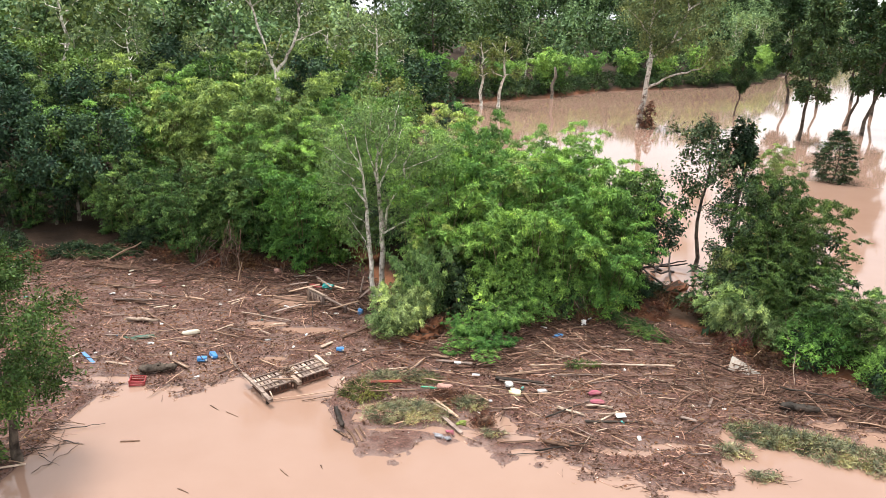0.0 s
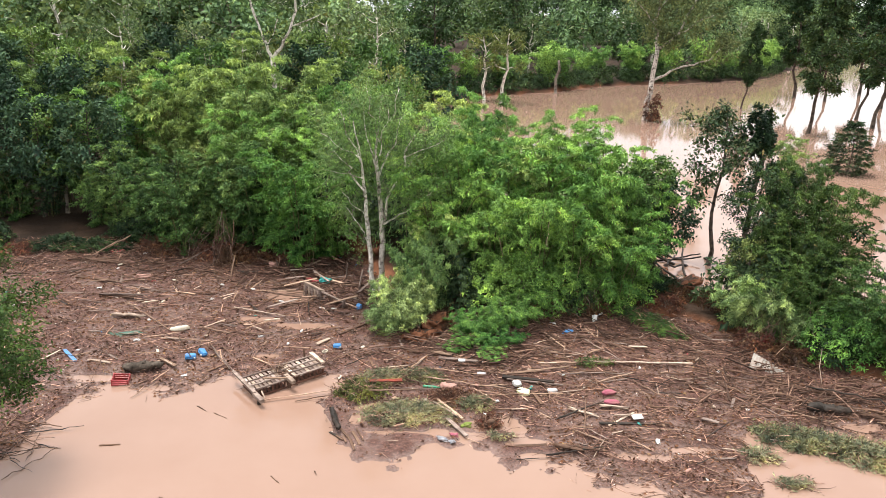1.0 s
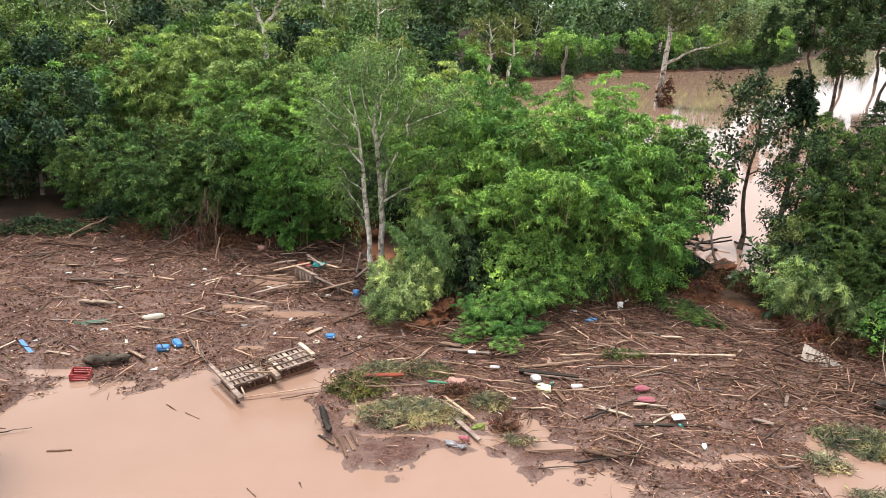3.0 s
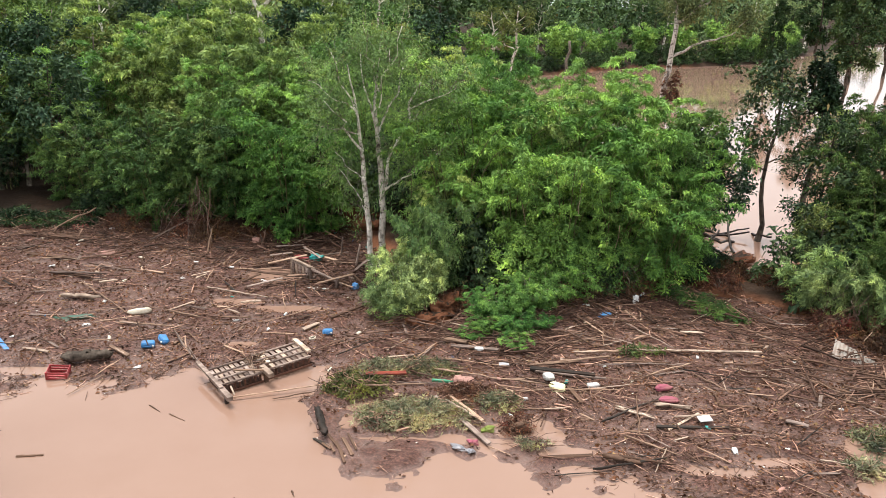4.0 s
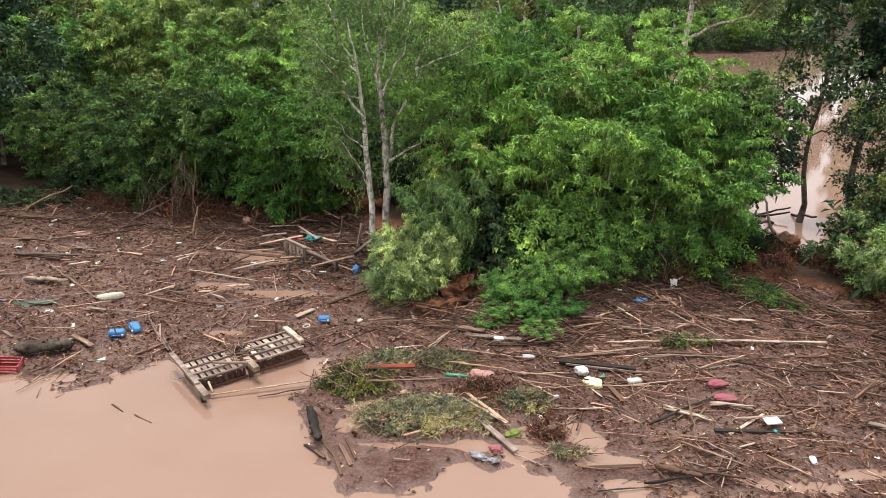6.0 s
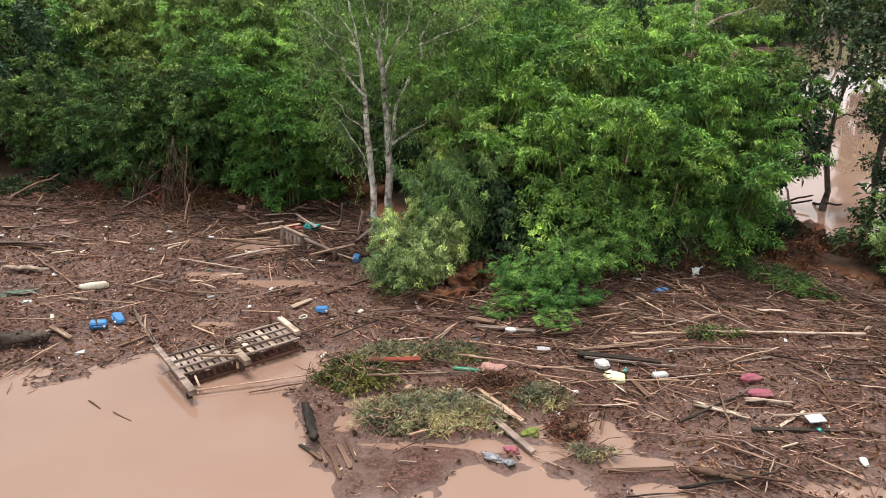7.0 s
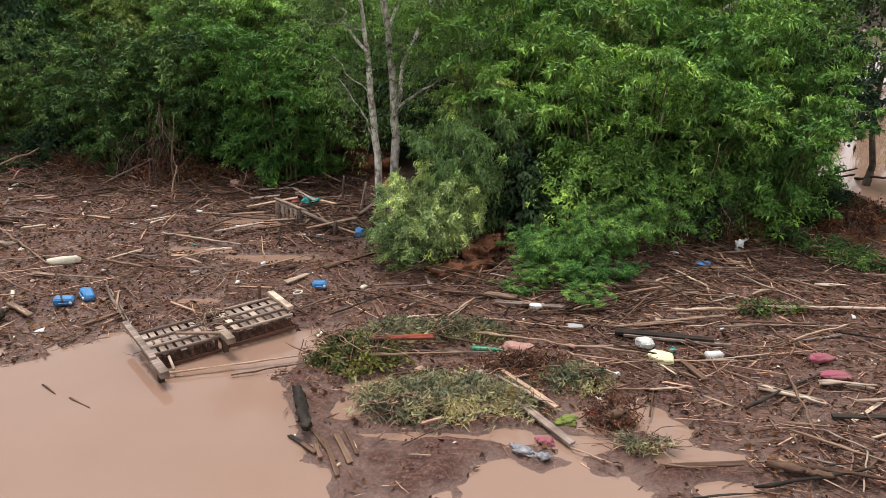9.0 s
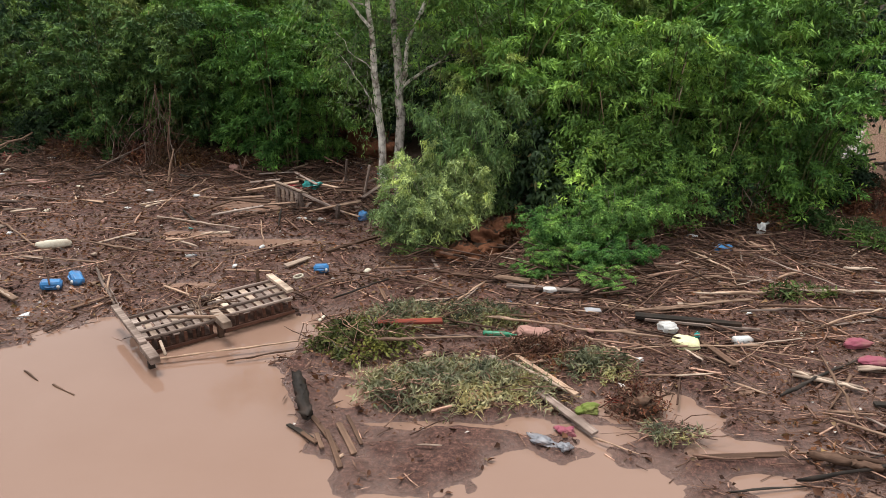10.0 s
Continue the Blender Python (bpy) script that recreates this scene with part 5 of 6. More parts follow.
pole((8.54, 28.69), (8.97, 28.50), 0.040, WOOD_GREY, "grey weathered pole lying on the flood litter", lift=0.05)
pole((3.89, 23.07), (4.79, 22.59), 0.060, WOOD_PALE, "bleached pole lying on the flood litter", lift=0.05)
pole((4.95, 23.14), (5.92, 23.07), 0.060, WOOD_PALE, "bleached pole lying on the flood litter", lift=0.05)
pole((5.31, 22.56), (6.43, 22.62), 0.050, WOOD_PALE, "bleached pole lying on the flood litter", lift=0.05)
pole((6.65, 23.12), (7.70, 23.18), 0.060, WOOD_BROWN, "brown branch lying on the flood litter", lift=0.05)
pole((3.85, 21.75), (4.46, 21.63), 0.030, WOOD_TAN, "tan pole lying on the flood litter", lift=0.05)
pole((3.79, 21.54), (5.05, 20.79), 0.035, WOOD_TAN, "tan pole lying on the flood litter", lift=0.05)
pole((5.50, 21.19), (6.22, 20.59), 0.030, WOOD_TAN, "tan pole lying on the flood litter", lift=0.05)
pole((3.79, 21.00), (4.15, 20.74), 0.035, WOOD_GREY, "grey weathered pole lying on the flood litter", lift=0.05)
pole((5.09, 20.89), (5.63, 20.38), 0.040, WOOD_BROWN, "brown branch lying on the flood litter", lift=0.05)
pole((3.13, 20.64), (4.76, 20.33), 0.070, WOOD_BROWN, "brown branch lying on the flood litter", lift=0.05)
pole((2.87, 22.71), (3.22, 22.32), 0.035, WOOD_TAN, "tan pole lying on the flood litter", lift=0.05)
pole((1.29, 22.80), (2.50, 22.77), 0.030, WOOD_TAN, "tan pole lying on the flood litter", lift=0.05)
pole((6.47, 24.51), (6.90, 23.98), 0.030, WOOD_TAN, "tan pole lying on the flood litter", lift=0.05)
pole((7.32, 24.94), (7.24, 24.20), 0.025, WOOD_PALE, "bleached pole lying on the flood litter", lift=0.05)
pole((7.75, 23.99), (8.44, 23.87), 0.030, WOOD_TAN, "tan pole lying on the flood litter", lift=0.05)
pole((8.26, 24.41), (8.73, 24.41), 0.030, WOOD_TAN, "tan pole lying on the flood litter", lift=0.05)
pole((9.04, 26.10), (9.53, 25.91), 0.035, WOOD_BROWN, "brown branch lying on the flood litter", lift=0.05)
pole((3.17, 23.88), (4.51, 24.18), 0.030, WOOD_PALE, "bleached pole lying on the flood litter", lift=0.05)
pole((2.35, 23.70), (2.56, 23.38), 0.040, WOOD_PALE, "bleached pole lying on the flood litter", lift=0.05)
pole((3.83, 25.34), (6.11, 25.74), 0.040, WOOD_GREY, "grey weathered pole lying on the flood litter", lift=0.05)
pole((4.29, 25.70), (5.99, 25.61), 0.040, WOOD_BROWN, "brown branch lying on the flood litter", lift=0.05)
pole((2.89, 27.16), (3.59, 27.60), 0.030, WOOD_BROWN, "brown branch lying on the flood litter", lift=0.05)
pole((5.40, 27.43), (5.85, 27.56), 0.040, WOOD_TAN, "tan pole lying on the flood litter", lift=0.05)
pole((4.20, 26.86), (4.80, 27.03), 0.035, WOOD_BROWN, "brown branch lying on the flood litter", lift=0.05)
pole((7.47, 28.84), (8.26, 28.63), 0.030, WOOD_BROWN, "brown branch lying on the flood litter", lift=0.05)
pole((-9.92, 28.99), (-9.04, 28.53), 0.030, WOOD_GREY, "grey weathered branch lying on the flood litter", lift=0.05, name="branch", category="branch", wobble=0.012)
pole((-9.95, 33.19), (-9.91, 35.10), 0.043, WOOD_TAN, "tan branch lying on the flood litter", lift=0.05, name="branch", category="branch", wobble=0.012)
pole((-10.78, 31.85), (-10.21, 32.39), 0.034, WOOD_PALE, "bleached branch lying on the flood litter", lift=0.05, name="branch", category="branch", wobble=0.012)
pole((-15.58, 33.26), (-13.59, 32.45), 0.043, WOOD_BROWN, "brown branch lying on the flood litter", lift=0.05, name="branch", category="branch", wobble=0.012)
pole((-16.26, 34.06), (-14.55, 34.48), 0.034, WOOD_BROWN, "brown branch lying on the flood litter", lift=0.05, name="branch", category="branch", wobble=0.012)
pole((-13.19, 32.79), (-13.71, 34.44), 0.043, WOOD_BROWN, "brown branch lying on the flood litter", lift=0.05, name="branch", category="branch", wobble=0.012)
pole((-14.27, 31.10), (-13.84, 31.35), 0.043, WOOD_PALE, "bleached branch lying on the flood litter", lift=0.05, name="branch", category="branch", wobble=0.012)
pole((-9.78, 27.33), (-8.32, 25.10), 0.030, WOOD_TAN, "tan branch lying on the flood litter", lift=0.05, name="branch", category="branch", wobble=0.012)
pole((-14.17, 36.15), (-12.76, 35.45), 0.034, WOOD_TAN, "tan branch lying on the flood litter", lift=0.05, name="branch", category="branch", wobble=0.012)
pole((-10.83, 25.50), (-10.31, 25.11), 0.043, WOOD_PALE, "bleached branch lying on the flood litter", lift=0.05, name="branch", category="branch", wobble=0.012)
pole((-11.74, 27.44), (-10.70, 27.45), 0.025, WOOD_PALE, "bleached branch lying on the flood litter", lift=0.05, name="branch", category="branch", wobble=0.012)
pole((-9.07, 26.77), (-8.43, 26.17), 0.021, WOOD_TAN, "tan branch lying on the flood litter", lift=0.05, name="branch", category="branch", wobble=0.012)
pole((-6.02, 31.16), (-5.35, 30.09), 0.034, WOOD_TAN, "tan branch lying on the flood litter", lift=0.05, name="branch", category="branch", wobble=0.012)
pole((-6.26, 25.09), (-5.83, 24.92), 0.025, WOOD_BROWN, "brown branch lying on the flood litter", lift=0.05, name="branch", category="branch", wobble=0.012)
pole((3.71, 28.90), (4.38, 27.57), 0.043, WOOD_TAN, "tan branch lying on the flood litter", lift=0.05, name="branch", category="branch", wobble=0.012)
pole((5.63, 29.86), (5.76, 28.94), 0.034, WOOD_TAN, "tan branch lying on the flood litter", lift=0.05, name="branch", category="branch", wobble=0.012)
pole((6.04, 29.78), (5.92, 28.85), 0.034, WOOD_TAN, "tan branch lying on the flood litter", lift=0.05, name="branch", category="branch", wobble=0.012)
pole((5.78, 26.48), (6.29, 26.36), 0.043, WOOD_PALE, "bleached branch lying on the flood litter", lift=0.05, name="branch", category="branch", wobble=0.012)
pole((3.16, 26.84), (4.13, 27.18), 0.038, WOOD_TAN, "tan branch lying on the flood litter", lift=0.05, name="branch", category="branch", wobble=0.012)
pole((2.77, 27.90), (3.66, 27.70), 0.034, WOOD_TAN, "tan branch lying on the flood litter", lift=0.05, name="branch", category="branch", wobble=0.012)
pole((4.23, 26.76), (4.96, 27.20), 0.030, WOOD_PALE, "bleached branch lying on the flood litter", lift=0.05, name="branch", category="branch", wobble=0.012)
pole((5.29, 27.30), (5.89, 27.55), 0.043, WOOD_TAN, "tan branch lying on the flood litter", lift=0.05, name="branch", category="branch", wobble=0.012)
pole((6.17, 28.30), (6.98, 28.18), 0.034, WOOD_GREY, "grey weathered branch lying on the flood litter", lift=0.05, name="branch", category="branch", wobble=0.012)
pole((7.01, 27.92), (7.73, 27.84), 0.034, WOOD_PALE, "bleached branch lying on the flood litter", lift=0.05, name="branch", category="branch", wobble=0.012)
pole((4.31, 25.58), (5.71, 25.64), 0.030, WOOD_TAN, "tan branch lying on the flood litter", lift=0.05, name="branch", category="branch", wobble=0.012)
pole((0.69, 24.07), (1.44, 23.16), 0.034, WOOD_TAN, "tan branch lying on the flood litter", lift=0.05, name="branch", category="branch", wobble=0.012)
pole((2.37, 23.69), (2.85, 23.13), 0.030, WOOD_TAN, "tan branch lying on the flood litter", lift=0.05, name="branch", category="branch", wobble=0.012)
pole((3.88, 23.05), (4.83, 22.54), 0.051, WOOD_PALE, "bleached branch lying on the flood litter", lift=0.05, name="branch", category="branch", wobble=0.012)
pole((5.15, 24.85), (6.68, 25.63), 0.034, WOOD_TAN, "tan branch lying on the flood litter", lift=0.05, name="branch", category="branch", wobble=0.012)
pole((1.94, 22.71), (2.53, 22.75), 0.030, WOOD_PALE, "bleached branch lying on the flood litter", lift=0.05, name="branch", category="branch", wobble=0.012)
pole((4.46, 28.19), (4.23, 26.76), 0.025, WOOD_TAN, "tan branch lying on the flood litter", lift=0.05, name="branch", category="branch", wobble=0.012)
pole((3.37, 23.75), (4.46, 24.02), 0.021, WOOD_TAN, "tan branch lying on the flood litter", lift=0.05, name="branch", category="branch", wobble=0.012)
pole((2.75, 23.13), (3.26, 22.45), 0.021, WOOD_BROWN, "brown branch lying on the flood litter", lift=0.05, name="branch", category="branch", wobble=0.012)
pole((1.29, 24.44), (1.93, 24.42), 0.034, WOOD_TAN, "tan branch lying on the flood litter", lift=0.05, name="branch", category="branch", wobble=0.012)
pole((4.79, 25.07), (5.00, 24.84), 0.025, WOOD_PALE, "bleached branch lying on the flood litter", lift=0.05, name="branch", category="branch", wobble=0.012)
pole((4.94, 23.07), (5.39, 23.10), 0.034, WOOD_PALE, "bleached branch lying on the flood litter", lift=0.05, name="branch", category="branch", wobble=0.012)
pole((2.05, 25.22), (3.28, 25.49), 0.034, WOOD_TAN, "tan branch lying on the flood litter", lift=0.05, name="branch", category="branch", wobble=0.012)

# the many other loose pieces
KINDS = [(WOOD_BROWN, "brown branch lying in the flood litter", 0.03), (WOOD_TAN, "tan stick lying in the flood litter", 0.026), (WOOD_GREY, "grey weathered stick lying in the flood litter", 0.028),
         (WOOD_BLACK, "dark wet branch lying in the flood litter", 0.035), (WOOD_PALE, "bleached stick lying in the flood litter", 0.024)]
for i, (x, y) in enumerate(on_litter(150, PRNG, 0.03, dense=more_right)):
    k = int(PRNG.choice(5, p=[0.34, 0.28, 0.16, 0.12, 0.10]))
    th, ln = float(drift_angle(np.array(x), np.array(y), PRNG)), PRNG.uniform(0.7, 2.4)
    dx, dy = math.cos(th) * ln / 2, math.sin(th) * ln / 2
    pole((x - dx, y - dy), (x + dx, y + dy), KINDS[k][2] * PRNG.uniform(0.55, 1.3), KINDS[k][0], KINDS[k][1], PRNG.uniform(0.02, 0.1), "branch", PRNG.uniform(0.4, 0.9), "branch", 0.009)
for i, (x, y) in enumerate(on_litter(170, PRNG, 0.03)):
    k = int(PRNG.choice(5, p=[0.40, 0.22, 0.24, 0.06, 0.08]))
    th, ln = float(drift_angle(np.array(x), np.array(y), PRNG)), PRNG.uniform(0.35, 1.3)
    dx, dy = math.cos(th) * ln / 2, math.sin(th) * ln / 2
    word = ("brown", "tan", "grey weathered", "dark wet", "bleached")[k]
    plank((x - dx, y - dy), (x + dx, y + dy), PRNG.uniform(0.03, 0.095), PRNG.uniform(0.012, 0.03), KINDS[k][0], word + " broken board lying in the flood litter", PRNG.uniform(0.01, 0.06), PRNG.normal() * 10)


for i in range(34):
    x, y = -13.1 + PRNG.normal() * 0.55, 20.1 + PRNG.normal() * 0.7
    th, ln = 0.55 + PRNG.normal() * 0.5, PRNG.uniform(0.6, 1.9)
    dx, dy = math.cos(th) * ln / 2, math.sin(th) * ln / 2
    pole((x - dx, y - dy), (x + dx, y + dy), PRNG.uniform(0.012, 0.03), WOOD_BROWN if i % 3 else WOOD_BLACK, "dark branch washed up beside the tree in the pool", PRNG.uniform(-0.01, 0.06), "branch", 0.5, "branch", 0.02)

# ---- the wooden rack in the pool's edge ----
def rack():
    root = tagged(new("wooden_rack"), "broken weathered wooden slatted rack half sunk at the pool's edge", "wooden rack")

    def piece(name, size, at, material, label="", tilt=0.0, yaw=0.0, under=None):
        ob = part(name, box_bm(*size, 0.008, 0.01, PRNG, 2), material, under or root, label)
        ob.matrix_basis = pose(*at, tilt, 0, yaw)
        return ob

    for x0, x1, z in ((0.08, 1.3, 0.30), (1.45, 2.85, 0.33)):
        ln, mid = x1 - x0, (x0 + x1) / 2
        bed = box_bm(ln, 0.9, 0.03, 0.006)
        bmesh.ops.translate(bed, vec=(mid, 0, z - 0.26), verts=bed.verts)
        panel = part("panel", bed, WOOD_WET, root, "slatted wooden panel with dark sides")
        for k, y in enumerate((-0.50, -0.17, 0.16, 0.50)):
            piece("rail", (ln * PRNG.uniform(0.96, 1.04), 0.042, 0.045), (mid, y, z + 0.02), WOOD_GREY, yaw=PRNG.normal() * 0.8, under=panel)
        for k in range(8):
            x = x0 + ln * (k + 0.5) / 8
            if PRNG.uniform() < 0.9:
                piece("slat", (ln / 8 * 0.72, PRNG.uniform(0.9, 1.05), 0.022), (x, PRNG.normal() * 0.02, z - 0.02), WOOD_PALE if k % 3 == 1 else WOOD_GREY, yaw=PRNG.normal() * 1.5, under=panel)
            piece("picket", (0.06, 0.03, 0.2), (x, -0.535, z - 0.12), WOOD_WET, under=panel)
        piece("side_board", (ln, 0.035, 0.07), (mid, -0.565, z - 0.24), WOOD_WET, under=panel)
        piece("side_board", (ln, 0.035, 0.16), (mid, 0.56, z - 0.12), WOOD_WET, under=panel)
    piece("end_beam", (0.12, 1.75, 0.08), (0.0, 0.12, 0.38), WOOD_GREY, "thick grey end beam")
    piece("beam_foot", (0.16, 0.62, 0.13), (0.02, -0.98, 0.30), WOOD_GREY, "squared block at the beam's end")
    piece("middle_beam", (0.16, 0.62, 0.13), (1.38, -0.62, 0.38), WOOD_PALE)
    piece("end_beam", (0.14, 0.95, 0.07), (2.88, 0.12, 0.42), WOOD_PALE)
    piece("post", (0.1, 0.1, 0.42), (0.02, -1.0, 0.08), WOOD_BLACK)
    piece("post", (0.1, 0.1, 0.42), (1.38, -0.55, 0.12), WOOD_BROWN)
    piece("post", (0.06, 0.06, 0.55), (2.7, 0.75, 0.3), WOOD_BROWN)
    piece("brace", (0.9, 0.05, 0.05), (1.0, -0.35, 0.42), WOOD_TAN, yaw=-35)
    piece("brace", (0.05, 0.3, 0.03), (0.3, -0.75, 0.2), WOOD_PALE, tilt=35)
    for k in range(22):
        p = np.array([PRNG.normal() * 0.28 + 1.35, PRNG.normal() * 0.3 + 0.1, 0.38 + PRNG.uniform(0, 0.08)])
        d = unit(PRNG.normal(size=3) * np.array([1, 1, 0.2])) * PRNG.uniform(0.15, 0.4)
        v, f = tube_arrays([(bent(p - d, p + d, PRNG, 4, 0.06), np.full(4, 0.011))], 4)
        part("caught_twig", mesh_of("caught_twig", v, f, WOOD_BROWN if k % 3 else WOOD_TAN), parent=root)
    root.matrix_basis = pose(-7.25, 23.6, 0.0, 2, -1, 40)


rack()


def slatted_crate():
    """A broken slatted side standing on edge under a sloping cap board, with a second length fallen away from it."""
    root = tagged(new("broken_crate"), "broken grey slatted wooden frame lying in the driftwood", "wooden frame")

    def piece(name, size, at, rot=(0, 0, 0), material=WOOD_GREY):
        part(name, box_bm(*size, 0.008, 0.015, PRNG, 2), material, root).matrix_basis = pose(*at, *rot)

    piece("post", (0.13, 0.11, 0.66), (-0.62, 0.05, 0.26), (0, 6, 0), WOOD_PALE)
    piece("post", (0.11, 0.1, 0.6), (0.62, 0.0, 0.24), (0, -8, 0))
    piece("cap_board", (1.3, 0.3, 0.05), (0, 0.1, 0.58), (-24, 3, 0), WOOD_PALE)
    piece("rail", (1.25, 0.05, 0.12), (0, 0.02, 0.5), (0, 3, 0))
    piece("rail", (1.2, 0.05, 0.1), (0, 0.06, 0.08), (0, 3, 0), WOOD_BROWN)
    for k in range(5):
        piece("upright", (0.13, 0.035, 0.48), (-0.44 + 0.22 * k, -0.03, 0.28), (0, PRNG.normal() * 4, 0), WOOD_PALE if k % 2 else WOOD_GREY)
    piece("fallen_rail", (1.5, 0.16, 0.06), (1.35, 0.25, 0.34), (-20, 13, 14))
    piece("fallen_rail", (1.3, 0.12, 0.05), (1.5, 0.5, 0.22), (0, 8, 24), WOOD_BROWN)
    piece("post", (0.1, 0.09, 0.5), (1.95, 0.25, 0.2), (0, 14, 0))
    root.matrix_basis = pose(-6.62, 32.35, 0.06, 0, 0, -42)


slatted_crate()
for x, y, h, ry in ((-5.4, 34.9, 0.9, 6), (-4.55, 33.7, 0.95, 12), (-9.1, 35.9, 0.5, -10)):
    ob = part("broken_post", box_bm(h, 0.16, 0.05, 0.008, 0.01, PRNG, 2), WOOD_GREY)
    ob.matrix_basis = pose(x, y, float(top_z(np.array(x), np.array(y))) + h * 0.42, 0, 90 + ry, 20)
    tagged(ob, "grey broken board standing upright in the driftwood", "plank")
for i in range(26):
    x, y = PRNG.uniform(-8.5, -4.2), PRNG.uniform(31, 35.6)
    th, ln = PRNG.uniform(-1.2, 1.2), PRNG.uniform(0.6, 1.8)
    plank((x - math.cos(th) * ln / 2, y - math.sin(th) * ln / 2), (x + math.cos(th) * ln / 2, y + math.sin(th) * ln / 2), PRNG.uniform(0.05, 0.11), 0.035, (WOOD_GREY, WOOD_BROWN, WOOD_TAN)[i % 3], ("grey", "brown", "tan")[i % 3] + " broken board heaped by the slatted frame", PRNG.uniform(0.02, 0.3), PRNG.normal() * 15)

# ---- containers, bags and scraps ----
BLUE, TEAL, RED = plain_material("blue_plastic", (0.04, 0.20, 0.44), 0.4, 0.6), plain_material("teal_plastic", (0.02, 0.30, 0.27), 0.4, 0.3), plain_material("red_plastic", (0.33, 0.03, 0.035), 0.5, 0.5)
PINK, WHITE, YELLOW = plain_material("pink_cloth", (0.27, 0.06, 0.09), 0.8, 0.75), plain_material("white_plastic", (0.62, 0.61, 0.58), 0.45, 0.5), plain_material("pale_yellow_sack", (0.72, 0.68, 0.38), 0.7, 0.3)
GREEN, CREAM, GREYP = plain_material("green_plastic", (0.02, 0.22, 0.11), 0.4, 0.3), plain_material("cream_foam", (0.58, 0.52, 0.40), 0.7, 0.6), plain_material("grey_sheet", (0.33, 0.33, 0.34), 0.5, 0.5)
GREYBAG = plain_material("grey_bag", (0.2, 0.2, 0.215), 0.4, 0.5)
DARKGREEN = plain_material("dark_green_sheet", (0.015, 0.07, 0.04), 0.5, 0.5)
PALEPINK, TIN = plain_material("faded_pink", (0.36, 0.19, 0.15), 0.8, 0.4), plain_material("rusted_white_tin", (0.27, 0.24, 0.20), 0.6, 0.9, 4.0)


def set_down(ob, x, y, lift, rx=0.0, ry=0.0, rz=0.0):
    ob.matrix_basis = pose(x, y, float(top_z(np.array(x), np.array(y))) + lift, rx, ry, rz)
    return ob


def blob_bm(sx, sy, sz, seed, rough=0.25, sub=3):
    """A slumped soft body with creases."""
    bm = bmesh.new()
    bmesh.ops.create_icosphere(bm, subdivisions=sub, radius=1.0)
    for v in bm.verts:
        v.co *= 0.45 + 0.55 / (v.co.x ** 4 + v.co.y ** 4 + v.co.z ** 4) ** 0.25
        n = noise.noise(v.co * 1.3 + Vector((seed, 0, 0))) * 1.3 + 0.6 * noise.noise(v.co * 3.6 + Vector((0, seed, 0))) + 0.34 * noise.noise(v.co * 8 + Vector((0, 0, seed)))
        v.co *= 1 + rough * n
        v.co.z = max(v.co.z, -0.55)
        v.co = Vector((v.co.x * sx, v.co.y * sy, v.co.z * sz))
    for f in bm.faces:
        f.smooth = True
    return bm


def sack(x, y, sx, sy, sz, material, label, rz=0.0, name="sack", category="sack"):
    crease = 0.22 if name in ("sack", "cloth_bag", "cushion", "cloth_roll", "plastic_tub") else 0.5
    ob = part(name, blob_bm(sx * 0.95, sy * 0.95, sz * 0.9, x + y, crease, 4), material)
    return tagged(set_down(ob, x, y, sz * 0.45, 0, 0, rz), label, category)


def lathe(profile, sides=12):
    """Turned body: (radius, height) pairs, along x."""
    pr = np.array(profile, float)
    a = np.linspace(0, 2 * np.pi, sides, endpoint=False)
    V = np.stack([np.repeat(pr[:, 1], sides), np.outer(pr[:, 0], np.cos(a)).ravel(), np.outer(pr[:, 0], np.sin(a)).ravel()], 1)
    i, j = np.meshgrid(np.arange(len(pr) - 1), np.arange(sides), indexing="ij")
    k = (j + 1) % sides
    return V, np.stack([i * sides + j, i * sides + k, (i + 1) * sides + k, (i + 1) * sides + j], -1).reshape(-1, 4)


def bottle(x, y, ln, r, material, label, rz=0.0, cap=None):
    root = tagged(new("bottle"), label, "bottle")
    v, f = lathe([(0.001, 0), (r * 0.9, 0), (r, r * 0.2), (r, ln * 0.32), (r * 0.93, ln * 0.36), (r, ln * 0.4), (r, ln * 0.66), (r * 0.75, ln * 0.78), (r * 0.36, ln * 0.88), (r * 0.33, ln * 0.95), (0.001, ln * 0.95)])
    body = part("body", mesh_of("body", v, f, material, True), parent=root)
    v, f = lathe([(0.001, ln * 0.93), (r * 0.42, ln * 0.93), (r * 0.42, ln), (0.001, ln)], 9)
    part("cap", mesh_of("cap", v, f, cap or BLUE), parent=body)
    return set_down(root, x, y, r * 0.8, PRNG.uniform(0, 90), PRNG.normal() * 4, rz)


